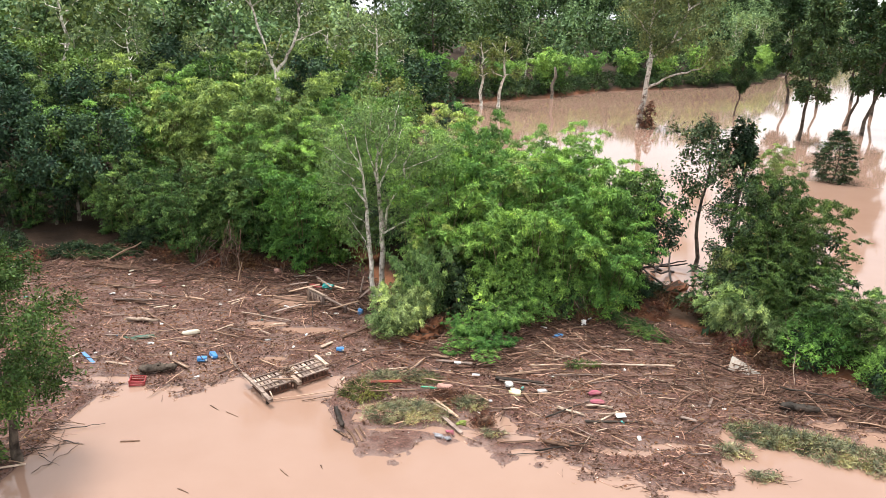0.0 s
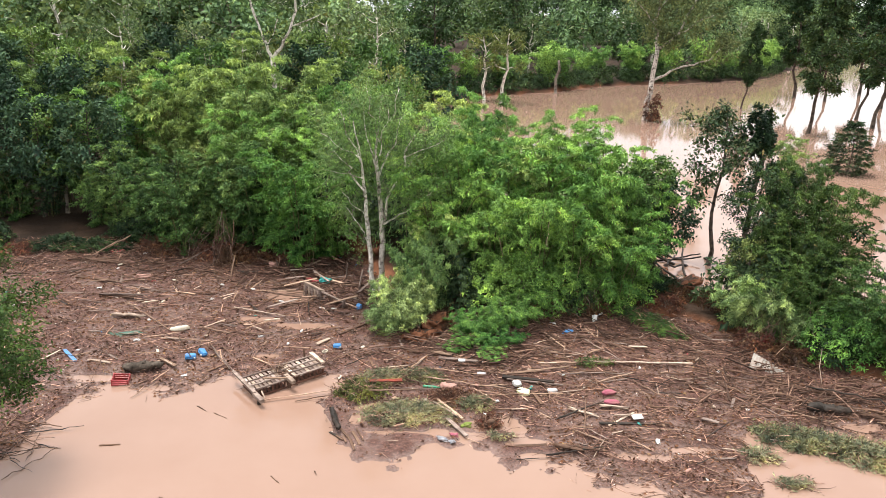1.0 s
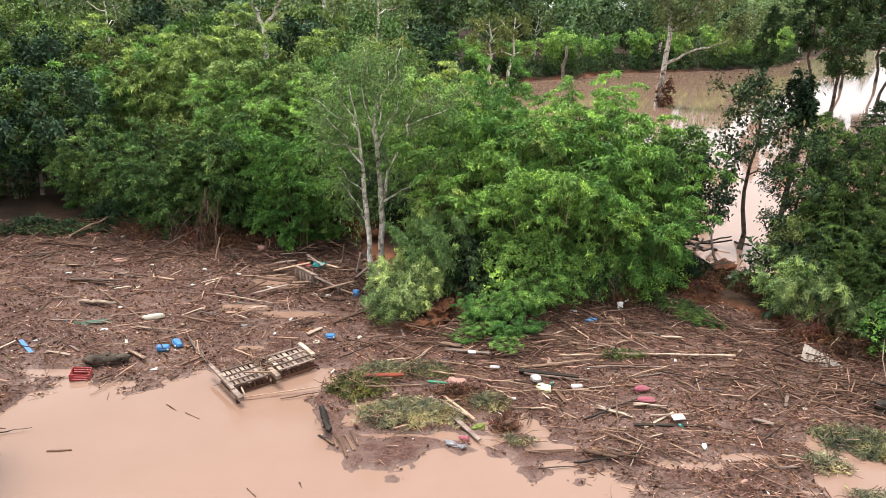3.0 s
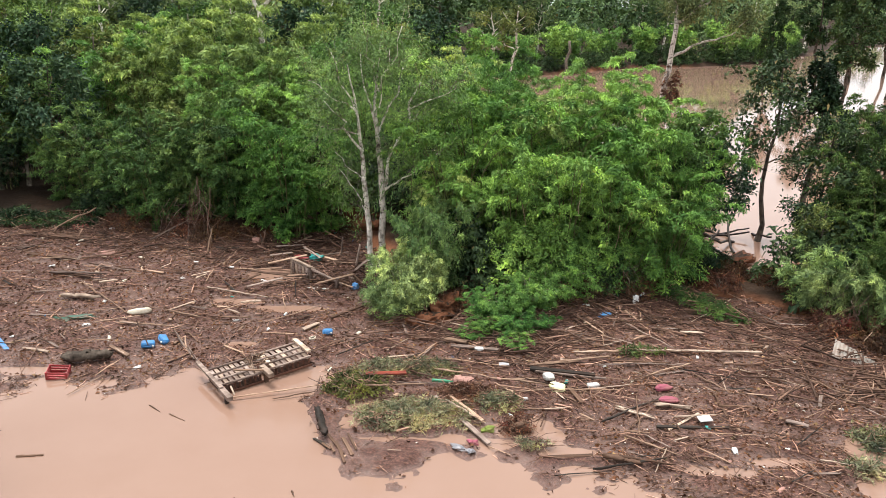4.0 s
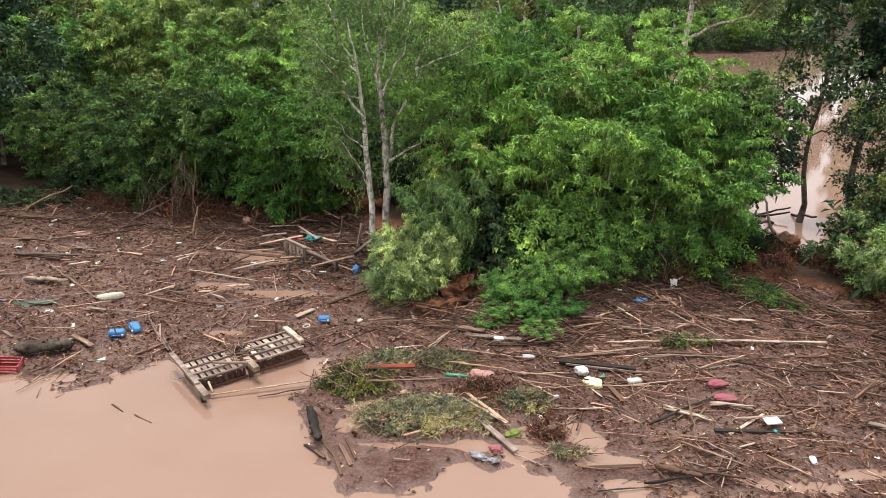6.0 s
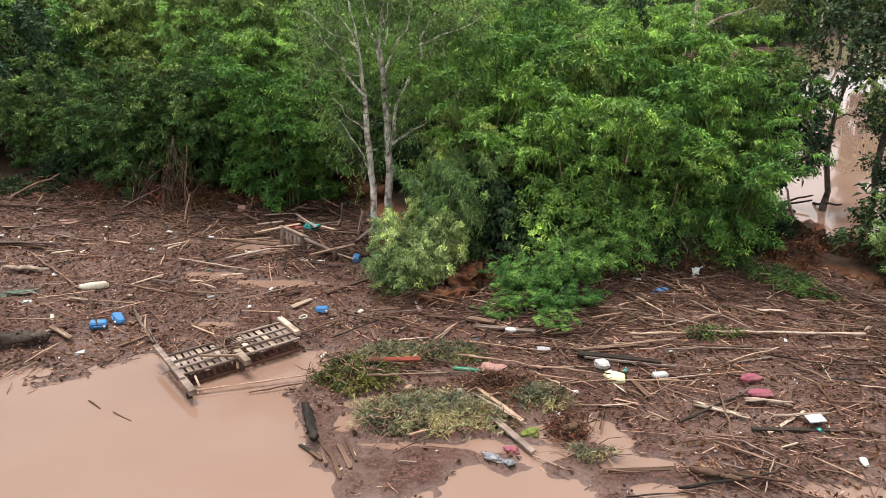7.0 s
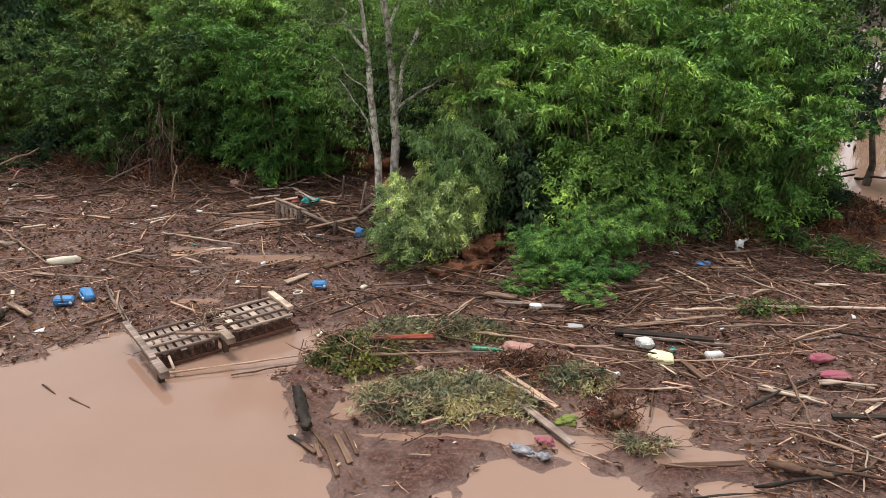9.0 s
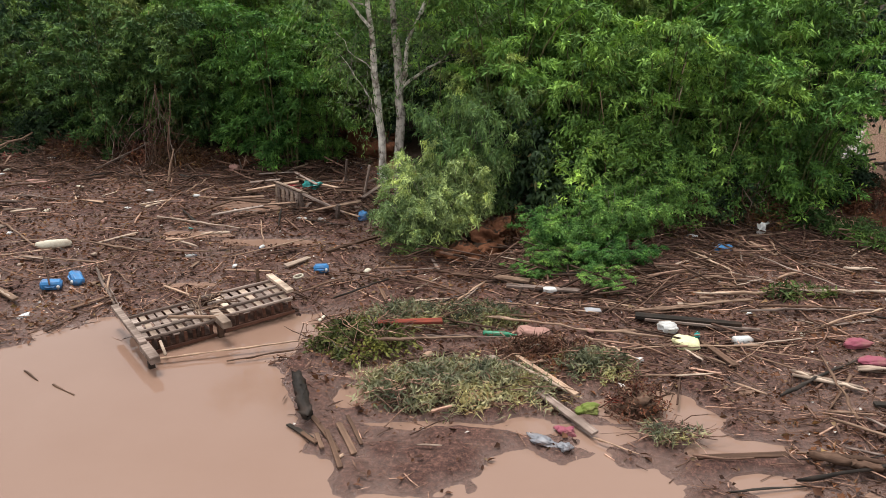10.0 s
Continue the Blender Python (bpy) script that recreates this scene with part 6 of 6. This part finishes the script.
def jerrycan(x, y, lx, ly, lz, material, label, rot=(0, 0, 0)):
    root = tagged(new("jerrycan"), label, "jerrycan")
    bm = box_bm(lx, ly, lz, 0)
    bmesh.ops.bevel(bm, geom=bm.edges[:], offset=0.03, segments=3, affect="EDGES")
    bmesh.ops.inset_individual(bm, faces=[f for f in bm.faces if f.calc_area() > lx * lz * 0.4], thickness=0.035, depth=-0.008)
    for f in bm.faces:
        f.smooth = True
    body = part("body", bm, material, root)
    v, f = tube_arrays([(np.array([(-lx * 0.25, 0, lz * 0.48), (-lx * 0.2, 0, lz * 0.62), (lx * 0.15, 0, lz * 0.62), (lx * 0.2, 0, lz * 0.48)]), np.full(4, 0.018))], 6)
    part("handle", mesh_of("handle", v, f, material, True), parent=body)
    v, f = tube_arrays([(np.array([(lx * 0.36, 0, lz * 0.46), (lx * 0.36, 0, lz * 0.62)]), np.full(2, 0.035))], 8)
    part("cap", mesh_of("cap", v, f, WHITE), parent=body)
    return set_down(root, x, y, ly * 0.5, *rot)


jerrycan(-10.02, 25.95, 0.40, 0.18, 0.24, BLUE, "blue plastic jerrycan lying on its side in the litter", (94, 5, 20))
jerrycan(-9.66, 26.28, 0.38, 0.18, 0.24, BLUE, "dented blue plastic jerrycan leaning on a branch", (75, 18, -50))
jerrycan(2.25, 24.55, 0.26, 0.2, 0.3, WHITE, "small white plastic jerrycan among driftwood", (75, 0, 15))
sack(2.45, 24.0, 0.24, 0.19, 0.13, YELLOW, "pale yellow stuffed sack lying on driftwood", -20)
bottle(3.32, 24.15, 0.42, 0.085, WHITE, "large clear-white plastic bottle with a blue cap", 12)
bottle(2.72, 24.3, 0.22, 0.05, TEAL, "small green plastic bottle among driftwood", 70, WHITE)
bottle(-1.1, 24.25, 0.6, 0.055, GREEN, "long green plastic bottle between boards", -6, GREEN)
sack(-0.2, 24.3, 0.3, 0.15, 0.12, PALEPINK, "faded pink bundle wedged between driftwood poles", -8, "cloth_roll", "cloth")
sack(5.46, 24.15, 0.27, 0.13, 0.1, PINK, "muddy pink cloth bundle on the litter", 10, "cloth_bag", "cloth")
sack(5.46, 23.55, 0.28, 0.15, 0.08, PINK, "flattened pink cloth bag half under a board", -5, "cloth_bag", "cloth")
sack(0.04, 21.3, 0.12, 0.09, 0.06, PINK, "small pink plastic bowl in the shallow water", 0, "plastic_bowl", "bowl")
sack(0.42, 21.85, 0.2, 0.1, 0.06, plain_material("lime_cloth", (0.13, 0.17, 0.02), 0.8, 0.55), "bright lime-green rag beside the uprooted stump", 20, "rag", "cloth")
sack(-0.3, 20.95, 0.24, 0.09, 0.06, GREYBAG, "crumpled grey and white plastic bag at the pool's edge", -30, "plastic_bag", "bag")
sack(-0.02, 20.8, 0.1, 0.08, 0.05, GREYBAG, "crumpled white plastic bag at the pool's edge", 30, "plastic_bag", "bag")
sack(0.28, 26.2, 0.14, 0.09, 0.06, WHITE, "white plastic tub lying in front of the bush", 0, "plastic_tub", "tub")
v, f = lathe([(0.001, -0.4), (0.05, -0.38), (0.095, -0.26), (0.115, -0.08), (0.115, 0.12), (0.10, 0.27), (0.06, 0.36), (0.001, 0.38)], 14)
v = v + 0.012 * np.sin(v[:, [1, 2, 0]] * 31)
tagged(set_down(part("foam_float", mesh_of("foam_float", v, f, CREAM, True)), -11.3, 28.35, 0.1, 0, 4, 28), "cream spindle-shaped foam float lying on the litter", "float")
sack(-13.3, 28.0, 0.5, 0.14, 0.06, DARKGREEN, "flattened dark green plastic sheet on the litter", 15, "plastic_sheet", "plastic sheet")
sack(-13.7, 27.75, 0.36, 0.13, 0.05, DARKGREEN, "torn green tarpaulin on the litter", -20, "plastic_sheet", "plastic sheet")
sack(-12.7, 27.4, 0.14, 0.07, 0.06, WHITE, "white plastic tub on the muddy litter", 0, "plastic_tub", "tub")
sack(-15.4, 34.5, 0.42, 0.2, 0.09, PALEPINK, "faded pink cushion lying on the litter", 10, "cushion", "cushion")
sack(-18.2, 37.9, 0.32, 0.2, 0.16, RED, "bright red plastic bag at the foot of the bank", 30, "plastic_bag", "bag")
sack(12.6, 28.3, 0.25, 0.16, 0.2, RED, "red plastic bag caught under the bushes", 0, "plastic_bag", "bag")
sack(-6.35, 34.25, 0.24, 0.2, 0.17, TEAL, "teal plastic bucket upturned on the driftwood", 0, "bucket", "bucket")
sack(-6.9, 34.4, 0.45, 0.12, 0.08, RED, "red cloth draped over broken boards", -40, "cloth", "cloth")
sack(4.75, 29.2, 0.28, 0.15, 0.12, BLUE, "blue plastic sheet bunched on the litter", 20, "plastic_sheet", "plastic sheet")
sack(6.03, 30.35, 0.1, 0.08, 0.2, WHITE, "white plastic bag snagged on the bank's foot", 0, "plastic_bag", "bag")
sack(-4.3, 31.3, 0.13, 0.12, 0.16, BLUE, "blue plastic bag at the foot of the pale tree", 0, "plastic_bag", "bag")
sack(-9.4, 36.2, 0.2, 0.16, 0.13, PALEPINK, "faded red pot at the foot of the bank", 0, "clay_pot", "pot")
jerrycan(-4.62, 27.1, 0.32, 0.18, 0.2, BLUE, "bright blue plastic can on the litter", (88, 0, 8))
v, f = lathe([(0.085, -0.02), (0.11, -0.025), (0.115, 0.0), (0.11, 0.025), (0.085, 0.02), (0.08, 0.0), (0.085, -0.02)], 16)
ring_ob = part("float_ring", mesh_of("float_ring", v, f, CREAM, True))
tagged(set_down(ring_ob, -5.04, 26.73, 0.04, 0, 80, 0), "small cream ring lying on the litter", "ring")

sheet_bm = box_bm(0.34, 0.24, 0.03, 0.004)
tagged(set_down(part("plastic_board", sheet_bm, WHITE), 6.05, 22.36, 0.1, 4, -3, 8), "white plastic panel lying on a dark board", "panel")
tagged(set_down(part("white_card", box_bm(0.3, 0.16, 0.02, 0.003), GREYP), 1.0, 25.2, 0.1, 6, 0, 5), "pale torn plastic card on the litter", "panel")
tagged(set_down(part("blue_board", box_bm(1.15, 0.14, 0.04, 0.005), BLUE), -14.6, 25.85, 0.06, 0, 3, -44), "blue painted board lying on the litter", "plank")


def tin_sheet():
    """A bent piece of ribbed roofing, one corner torn away."""
    nx, ny = 40, 8
    X, Y = np.meshgrid(np.linspace(0, 1.35, nx), np.linspace(0, 0.8, ny), indexing="ij")
    Y = Y * (1 - 0.75 * X / 1.35)
    Z = 0.022 * np.sin(X * 2 * np.pi / 0.11) + 0.12 * np.sin(Y * 2.2)
    top = np.stack([X, Y, Z], -1).reshape(-1, 3)
    n = len(top)
    i, j = np.meshgrid(np.arange(nx - 1), np.arange(ny - 1), indexing="ij")
    F = np.stack([i * ny + j, (i + 1) * ny + j, (i + 1) * ny + j + 1, i * ny + j + 1], -1).reshape(-1, 4)
    V = np.concatenate([top, top - np.array([0, 0, 0.004])])
    ob = part("roofing_sheet", mesh_of("roofing_sheet", V, np.concatenate([F, F[:, ::-1] + n]), TIN, True))
    tagged(ob, "torn sheet of pale ribbed roofing leaning on the driftwood", "roofing sheet")
    ob.matrix_basis = pose(11.25, 26.45, 0.16, 13, 5, -28)


tin_sheet()


def crate(x, y):
    root = tagged(new("plastic_crate"), "red plastic crate half sunk at the pool's edge", "crate")
    part("base", box_bm(0.56, 0.38, 0.02, 0.004), RED, root).matrix_basis = pose(0, 0, -0.12)
    for k in range(3):
        for sy in (-1, 1):
            part("side_slat", box_bm(0.56, 0.02, 0.06, 0.004), RED, root).matrix_basis = pose(0, sy * 0.19, -0.08 + 0.09 * k)
        for sx in (-1, 1):
            part("end_slat", box_bm(0.02, 0.36, 0.06, 0.004), RED, root).matrix_basis = pose(sx * 0.27, 0, -0.08 + 0.09 * k)
    for sx in (-1, 1):
        for sy in (-1, 1):
            part("corner", box_bm(0.045, 0.045, 0.28, 0.004), RED, root).matrix_basis = pose(sx * 0.265, sy * 0.18, 0)
    root.matrix_basis = pose(x, y, 0.12, 10, 6, 12)


crate(-11.82, 24.02)

# small scraps, too many to name singly but each its own thing
scrap_kinds = [("foam_scrap", WHITE, "small scrap of white foam on the litter", "scrap"), ("foam_scrap", CREAM, "small scrap of cream foam on the litter", "scrap"), ("plastic_scrap", BLUE, "small scrap of blue plastic on the litter", "scrap"),
               ("cloth_scrap", PALEPINK, "small faded pink rag on the litter", "cloth"), ("plastic_scrap", TEAL, "small scrap of green plastic on the litter", "scrap"), ("wood_chunk", WOOD_TAN, "short tan chunk of wood on the litter", "wood"),
               ("cloth_scrap", RED, "small red rag on the litter", "cloth"), ("wood_chunk", WOOD_PALE, "short bleached chunk of wood on the litter", "wood")]
protos = []
for k, (nm, mt, lb, ct) in enumerate(scrap_kinds):
    protos.append(tagged(part(nm, blob_bm(0.11, 0.065, 0.05, k * 3.7, 0.45, 2), mt), lb, ct, "scraps on the litter"))
places = on_litter(150, PRNG, 0.02)
for i, (x, y) in enumerate(places):
    k = i if i < 8 else int(PRNG.choice(8, p=[0.2, 0.2, 0.04, 0.12, 0.04, 0.2, 0.04, 0.16]))
    s = PRNG.uniform(0.35, 1.05)
    m = pose(x, y, float(top_z(np.array(x), np.array(y))) + 0.03 * s, PRNG.normal() * 12, PRNG.normal() * 12, PRNG.uniform(0, 360)) @ Matrix.Diagonal((s * PRNG.uniform(0.7, 1.8), s, s, 1))
    if i < 8:
        protos[i].matrix_basis = m
    else:
        copy = copy_thing(protos[k], m)
        copy.matrix_basis = m
bottle_proto = bottle(-8.0, 28.0, 0.26, 0.045, WHITE, "small empty plastic bottle on the litter", 40)
tagged(bottle_proto, group="bottles on the litter")
for x, y in on_litter(18, PRNG, 0.03):
    copy_thing(bottle_proto, pose(x, y, float(top_z(np.array(x), np.array(y))) + 0.04, 0, PRNG.normal() * 6, PRNG.uniform(0, 360)))

# ---- uprooted greenery ----
def mat_of_leaves(x, y, w, d, h, material, L, W, clumps, count, seed, label, name="uprooted_plant", rz=0.0):
    """Torn leafy branches lying over one another in an uneven heap w by d metres in radius, with dead stems through it."""
    rng = np.random.default_rng(seed)
    ob = tagged(new(name), label, "uprooted plant")
    C, O, twigs = [], [], []
    for k in range(clumps // 5):
        r, a, th = math.sqrt(rng.uniform(0, 1)), rng.uniform(0, 2 * np.pi), rng.uniform(0, 2 * np.pi)
        if rng.uniform() < 0.5:
            th = rng.normal() * 0.5
        p = np.array([math.cos(a) * r * w, math.sin(a) * r * d, 0])
        lump = 0.35 + 1.1 * float(vnoise(p[0] * 2.1 + seed, p[1] * 2.1, seed))
        ln = rng.uniform(0.25, 0.75) * min(1, w)
        u = np.linspace(0, 1, 5)[:, None]
        top = h * lump * (1.05 - r * r) * rng.uniform(0.5, 1.0) + 0.04
        line = p + np.array([math.cos(th), math.sin(th), 0]) * ln * (u - 0.4) + np.array([0, 0, 1.0]) * (top * (1 - 1.6 * (u - 0.4) ** 2))
        C.append(line)
        O.append(unit(np.array([math.cos(th), math.sin(th), 0.35]) + rng.normal(size=(5, 3)) * 0.35))
        if k < 8:
            v, f = tube_arrays([(line, np.linspace(0.014, 0.005, 5))], 5)
            part("stem", mesh_of("stem", v, f, BARK_MID, True), parent=ob)
    for _ in range(int(26 + 80 * min(w, 1.5))):
        a = rng.uniform(-1, 1, 3) * np.array([0.95 * w, 0.85 * d, 0])
        b = a + rng.normal(size=3) * np.array([0.34, 0.2, 0.05])
        a[2], b[2] = rng.uniform(0.02, h), rng.uniform(0.02, h)
        twigs.append((bent(a, b, rng, 4, 0.08), rng.uniform(0.004, 0.012) * np.array([1, 0.9, 0.75, 0.5])))
    V, F = spray_leaves(np.concatenate(C), np.concatenate(O), count, (L * 0.45, L * 0.45, L * 0.25), L, W, rng, droop=0.15, fall=0.1, narrow=W < L * 0.35)
    part("foliage", mesh_of("foliage", V, F, material), parent=ob)
    v, f = tube_arrays(twigs, 4)
    tagged(part("dead_stem_tangle", mesh_of("dead_stem_tangle", v, f, WOOD_LITTER), parent=ob), kind="stuff")
    ob.matrix_basis = pose(x, y, float(top_z(np.array(x), np.array(y))) - 0.02, 0, 0, rz)
    return ob


mat_of_leaves(-3.3, 23.7, 0.85, 0.6, 0.6, LEAF_BUSH, 0.09, 0.045, 330, 9, 301, "leafy yellow-green uprooted bush lying on the litter")
mat_of_leaves(-2.5, 24.75, 1.15, 0.45, 0.32, LEAF_DROWNED, 0.15, 0.03, 330, 11, 302, "muddied green creeper heaped on the litter", rz=10)
mat_of_leaves(-1.2, 25.0, 0.8, 0.4, 0.3, LEAF_DROWNED, 0.15, 0.03, 230, 11, 307, "muddied green creeper heaped on the litter", rz=10)
mat_of_leaves(-1.55, 22.35, 1.4, 0.7, 0.3, LEAF_DROWNED, 0.17, 0.032, 620, 13, 303, "mat of drowned grey-green grass at the water's edge", rz=4)
mat_of_leaves(0.75, 23.0, 0.6, 0.45, 0.3, LEAF_DROWNED, 0.15, 0.03, 190, 11, 312, "muddied green creeper tangled with roots")
mat_of_leaves(1.5, 21.2, 0.4, 0.25, 0.08, LEAF_DROWNED, 0.12, 0.025, 60, 8, 313, "small drowned grass tuft on the silt")
mat_of_leaves(-0.1, 23.5, 0.75, 0.5, 0.32, LEAF_DEAD, 0.24, 0.02, 330, 12, 304, "tangle of dead brown roots and grass on the litter")
mat_of_leaves(11.2, 21.6, 1.6, 0.7, 0.3, LEAF_DROWNED, 0.2, 0.04, 560, 11, 305, "drowned grass mat at the edge of the flood", rz=-20)
mat_of_leaves(12.9, 20.8, 1.6, 0.75, 0.32, LEAF_DROWNED, 0.2, 0.04, 560, 11, 314, "drowned grass mat at the edge of the flood", rz=-25)
mat_of_leaves(14.6, 20.0, 1.5, 0.8, 0.3, LEAF_DROWNED, 0.2, 0.04, 420, 11, 315, "drowned grass mat at the edge of the flood", rz=-25)
mat_of_leaves(9.3, 20.6, 0.6, 0.35, 0.2, LEAF_DROWNED, 0.2, 0.04, 110, 9, 306, "small drowned grass tuft in the shallows")
mat_of_leaves(9.9, 19.3, 0.5, 0.2, 0.12, LEAF_DROWNED, 0.2, 0.04, 60, 8, 308, "small drowned grass tuft in the shallows")
mat_of_leaves(5.3, 26.3, 0.6, 0.15, 0.2, LEAF_OLIVE, 0.2, 0.06, 60, 9, 309, "leafy tuft at the end of the bleached trunk")
mat_of_leaves(8.3, 30.2, 1.6, 0.45, 0.6, LEAF_MID, 0.14, 0.035, 520, 14, 310, "low fresh green growth along the bank's foot", "low_shrub", -50)
# dark leaf here colours in the shade along the left bank
mat_of_leaves(-21.0, 38.0, 3.2, 0.7, 0.55, LEAF_DARK, 0.2, 0.06, 600, 12, 311, "low green creeper along the bank's foot", "low_shrub", 4)


def earth_mound(x, y, w, d, h, seed):
    """A bare lump of the bank that the flood has washed round."""
    ob = part("earth_mound", blob_bm(w, d, h, seed, 0.55, 4), EARTH)
    tagged(ob, "bare lump of red-brown earth between the shrubs", "earth mound")
    ob.matrix_basis = pose(x, y, float(top_z(np.array(x), np.array(y))) + h * 0.3, 0, 0, seed * 40)


earth_mound(-1.45, 28.3, 0.6, 0.35, 0.26, 1.3)
earth_mound(-0.9, 29.2, 0.7, 0.45, 0.42, 2.1)
earth_mound(-5.3, 38.6, 1.5, 0.5, 0.6, 3.3)
earth_mound(9.6, 34.0, 1.3, 0.5, 0.25, 4.2)
earth_mound(11.4, 35.6, 1.4, 0.45, 0.22, 5.4)
earth_mound(10.4, 36.8, 1.2, 0.4, 0.2, 6.1)


def root_ball(x, y):
    rng = np.random.default_rng(320)
    root = tagged(new("uprooted_stump"), "reddish-brown uprooted root ball lying in shallow water", "stump")
    part("stump", blob_bm(0.28, 0.22, 0.2, 2.2, 0.5), WOOD_BROWN, root)
    for k in range(80):
        d = unit(rng.normal(size=3) * np.array([1, 1, 0.6]) + np.array([0, 0, 0.25]))
        v, f = tube_arrays([(bent(d * 0.1, d * rng.uniform(0.3, 0.5) - np.array([0, 0, 0.12]), rng, 6, 0.3), 0.018 * np.linspace(1, 0.3, 6))], 5)
        part("root", mesh_of("root", v, f, WOOD_RED if k % 3 == 0 else WOOD_BROWN, True), parent=root)
    d = unit(rng.normal(size=(130, 3)) * np.array([1, 0.9, 0.6]) + np.array([0, 0, 0.25]))
    V, F = spray_leaves(d * rng.uniform(0.2, 0.45, (130, 1)), d, 8, 0.05, 0.07, 0.025, rng)
    part("withered_leaf_mass", mesh_of("withered_leaf_mass", V, F, LEAF_DEAD), parent=root)
    root.matrix_basis = pose(x, y, 0.12)


root_ball(1.15, 21.95)


def hanging_tangle(x, y, h, seed, n=34, w=0.5):
    """Dead stems and vines hanging in a sheaf to the ground."""
    rng = np.random.default_rng(seed)
    root = tagged(new("dead_vine_sheaf"), "sheaf of dead brown vines hanging from the thicket", "dead vines")
    for k in range(n):
        a = np.array([rng.normal() * w, rng.normal() * 0.3, -0.1])
        b = np.array([rng.normal() * w * 0.4, rng.normal() * 0.3, h * rng.uniform(0.55, 1.1)])
        v, f = tube_arrays([(bent(a, b, rng, 6, 0.09), 0.015 * rng.uniform(0.5, 1.4) * np.linspace(1, 0.6, 6))], 5)
        part("vine", mesh_of("vine", v, f, WOOD_GREY if k % 4 == 0 else WOOD_BROWN, True), parent=root)
    root.matrix_basis = pose(x, y, 0.1)


hanging_tangle(-11.9, 36.2, 2.8, 331, 24, 0.45)
hanging_tangle(-13.4, 36.8, 1.8, 332, 20)
hanging_tangle(12.6, 27.9, 1.6, 333, 22, 0.9)
hanging_tangle(5.9, 31.2, 1.6, 334, 18, 0.8)


def bare_pole(p, q, r, material, label):
    line = bent(p, q, PRNG, 6, 0.02)
    v, f = tube_arrays([(line, r * np.linspace(1, 0.6, 6))], 7)
    tagged(part("bare_cane", mesh_of("bare_cane", v, f, material, True)), label, "cane")


bare_pole((-11.0, 34.8, 0.0), (-10.95, 35.2, 2.9), 0.026, WOOD_BROWN, "bare bamboo cane standing upright before the thicket")
bare_pole((-11.15, 34.7, 0.0), (-10.9, 34.9, 1.2), 0.04, WOOD_TAN, "short bare stake standing before the thicket")
CANE = "thin pale bamboo cane leaning out of the thicket"
bare_pole((-1.4, 31.0, 1.2), (0.5, 31.2, 3.4), 0.02, CULM, CANE)
bare_pole((-2.5, 32.2, 0.4), (-2.25, 32.0, 4.3), 0.018, CULM, CANE)
bare_pole((3.9, 31.4, 3.2), (3.95, 31.5, 4.6), 0.02, WOOD_PALE, "short bleached cane end standing out of the thicket")
for k in range(9):
    x = -0.6 + k * 1.0
    bare_pole((x, 31.6, 0.6), (x + PRNG.normal() * 0.7, 30.9 + PRNG.uniform(-0.2, 0.3), PRNG.uniform(1.8, 4.2)), 0.015, CULM if k % 3 else WOOD_TAN, CANE)
bare_pole((14.05, 28.3, 2.2), (13.4, 25.2, 0.2), 0.022, WOOD_PALE, "thin pale cane leaning from the bushes")
bare_pole((12.4, 26.9, 0.5), (14.05, 28.2, 1.6), 0.018, WOOD_TAN, "thin tan cane leaning from the bushes")
bare_pole((-14.2, 36.2, 0.2), (-12.6, 36.9, 1.0), 0.03, WOOD_GREY, "grey cane leaning against the thicket")
bare_pole((-19.2, 37.0, 0.2), (-17.6, 38.4, 1.0), 0.05, WOOD_TAN, "tan pole leaning against the bank")
for k in range(9):
    x, y, th, ln = 12.0 + PRNG.normal() * 0.9, 38.6 + PRNG.normal() * 0.8, PRNG.uniform(-2.6, 2.6), PRNG.uniform(0.7, 1.6)
    bare_pole((x - math.cos(th) * ln, y - math.sin(th) * ln, 0.02), (x + math.cos(th) * ln, y + math.sin(th) * ln, PRNG.uniform(0.05, 0.9)), PRNG.uniform(0.04, 0.11), WOOD_BLACK, "dark fallen limb stranded in the channel")
for i, (x0, y0, x1, y1) in enumerate(((-8.0, 17.8, -7.6, 17.6), (-5.2, 18.9, -4.9, 18.6), (-7.9, 22.2, -7.4, 21.9), (-8.6, 22.6, -8.2, 22.3), (-4.0, 19.2, -3.9, 19.0), (1.89, 20.0, 3.0, 20.25))):
    pole((x0, y0), (x1, y1), 0.03, WOOD_BLACK if i == 5 else WOOD_BROWN, "dark twig floating in the muddy water", -0.02, "branch", 0.5, "branch")
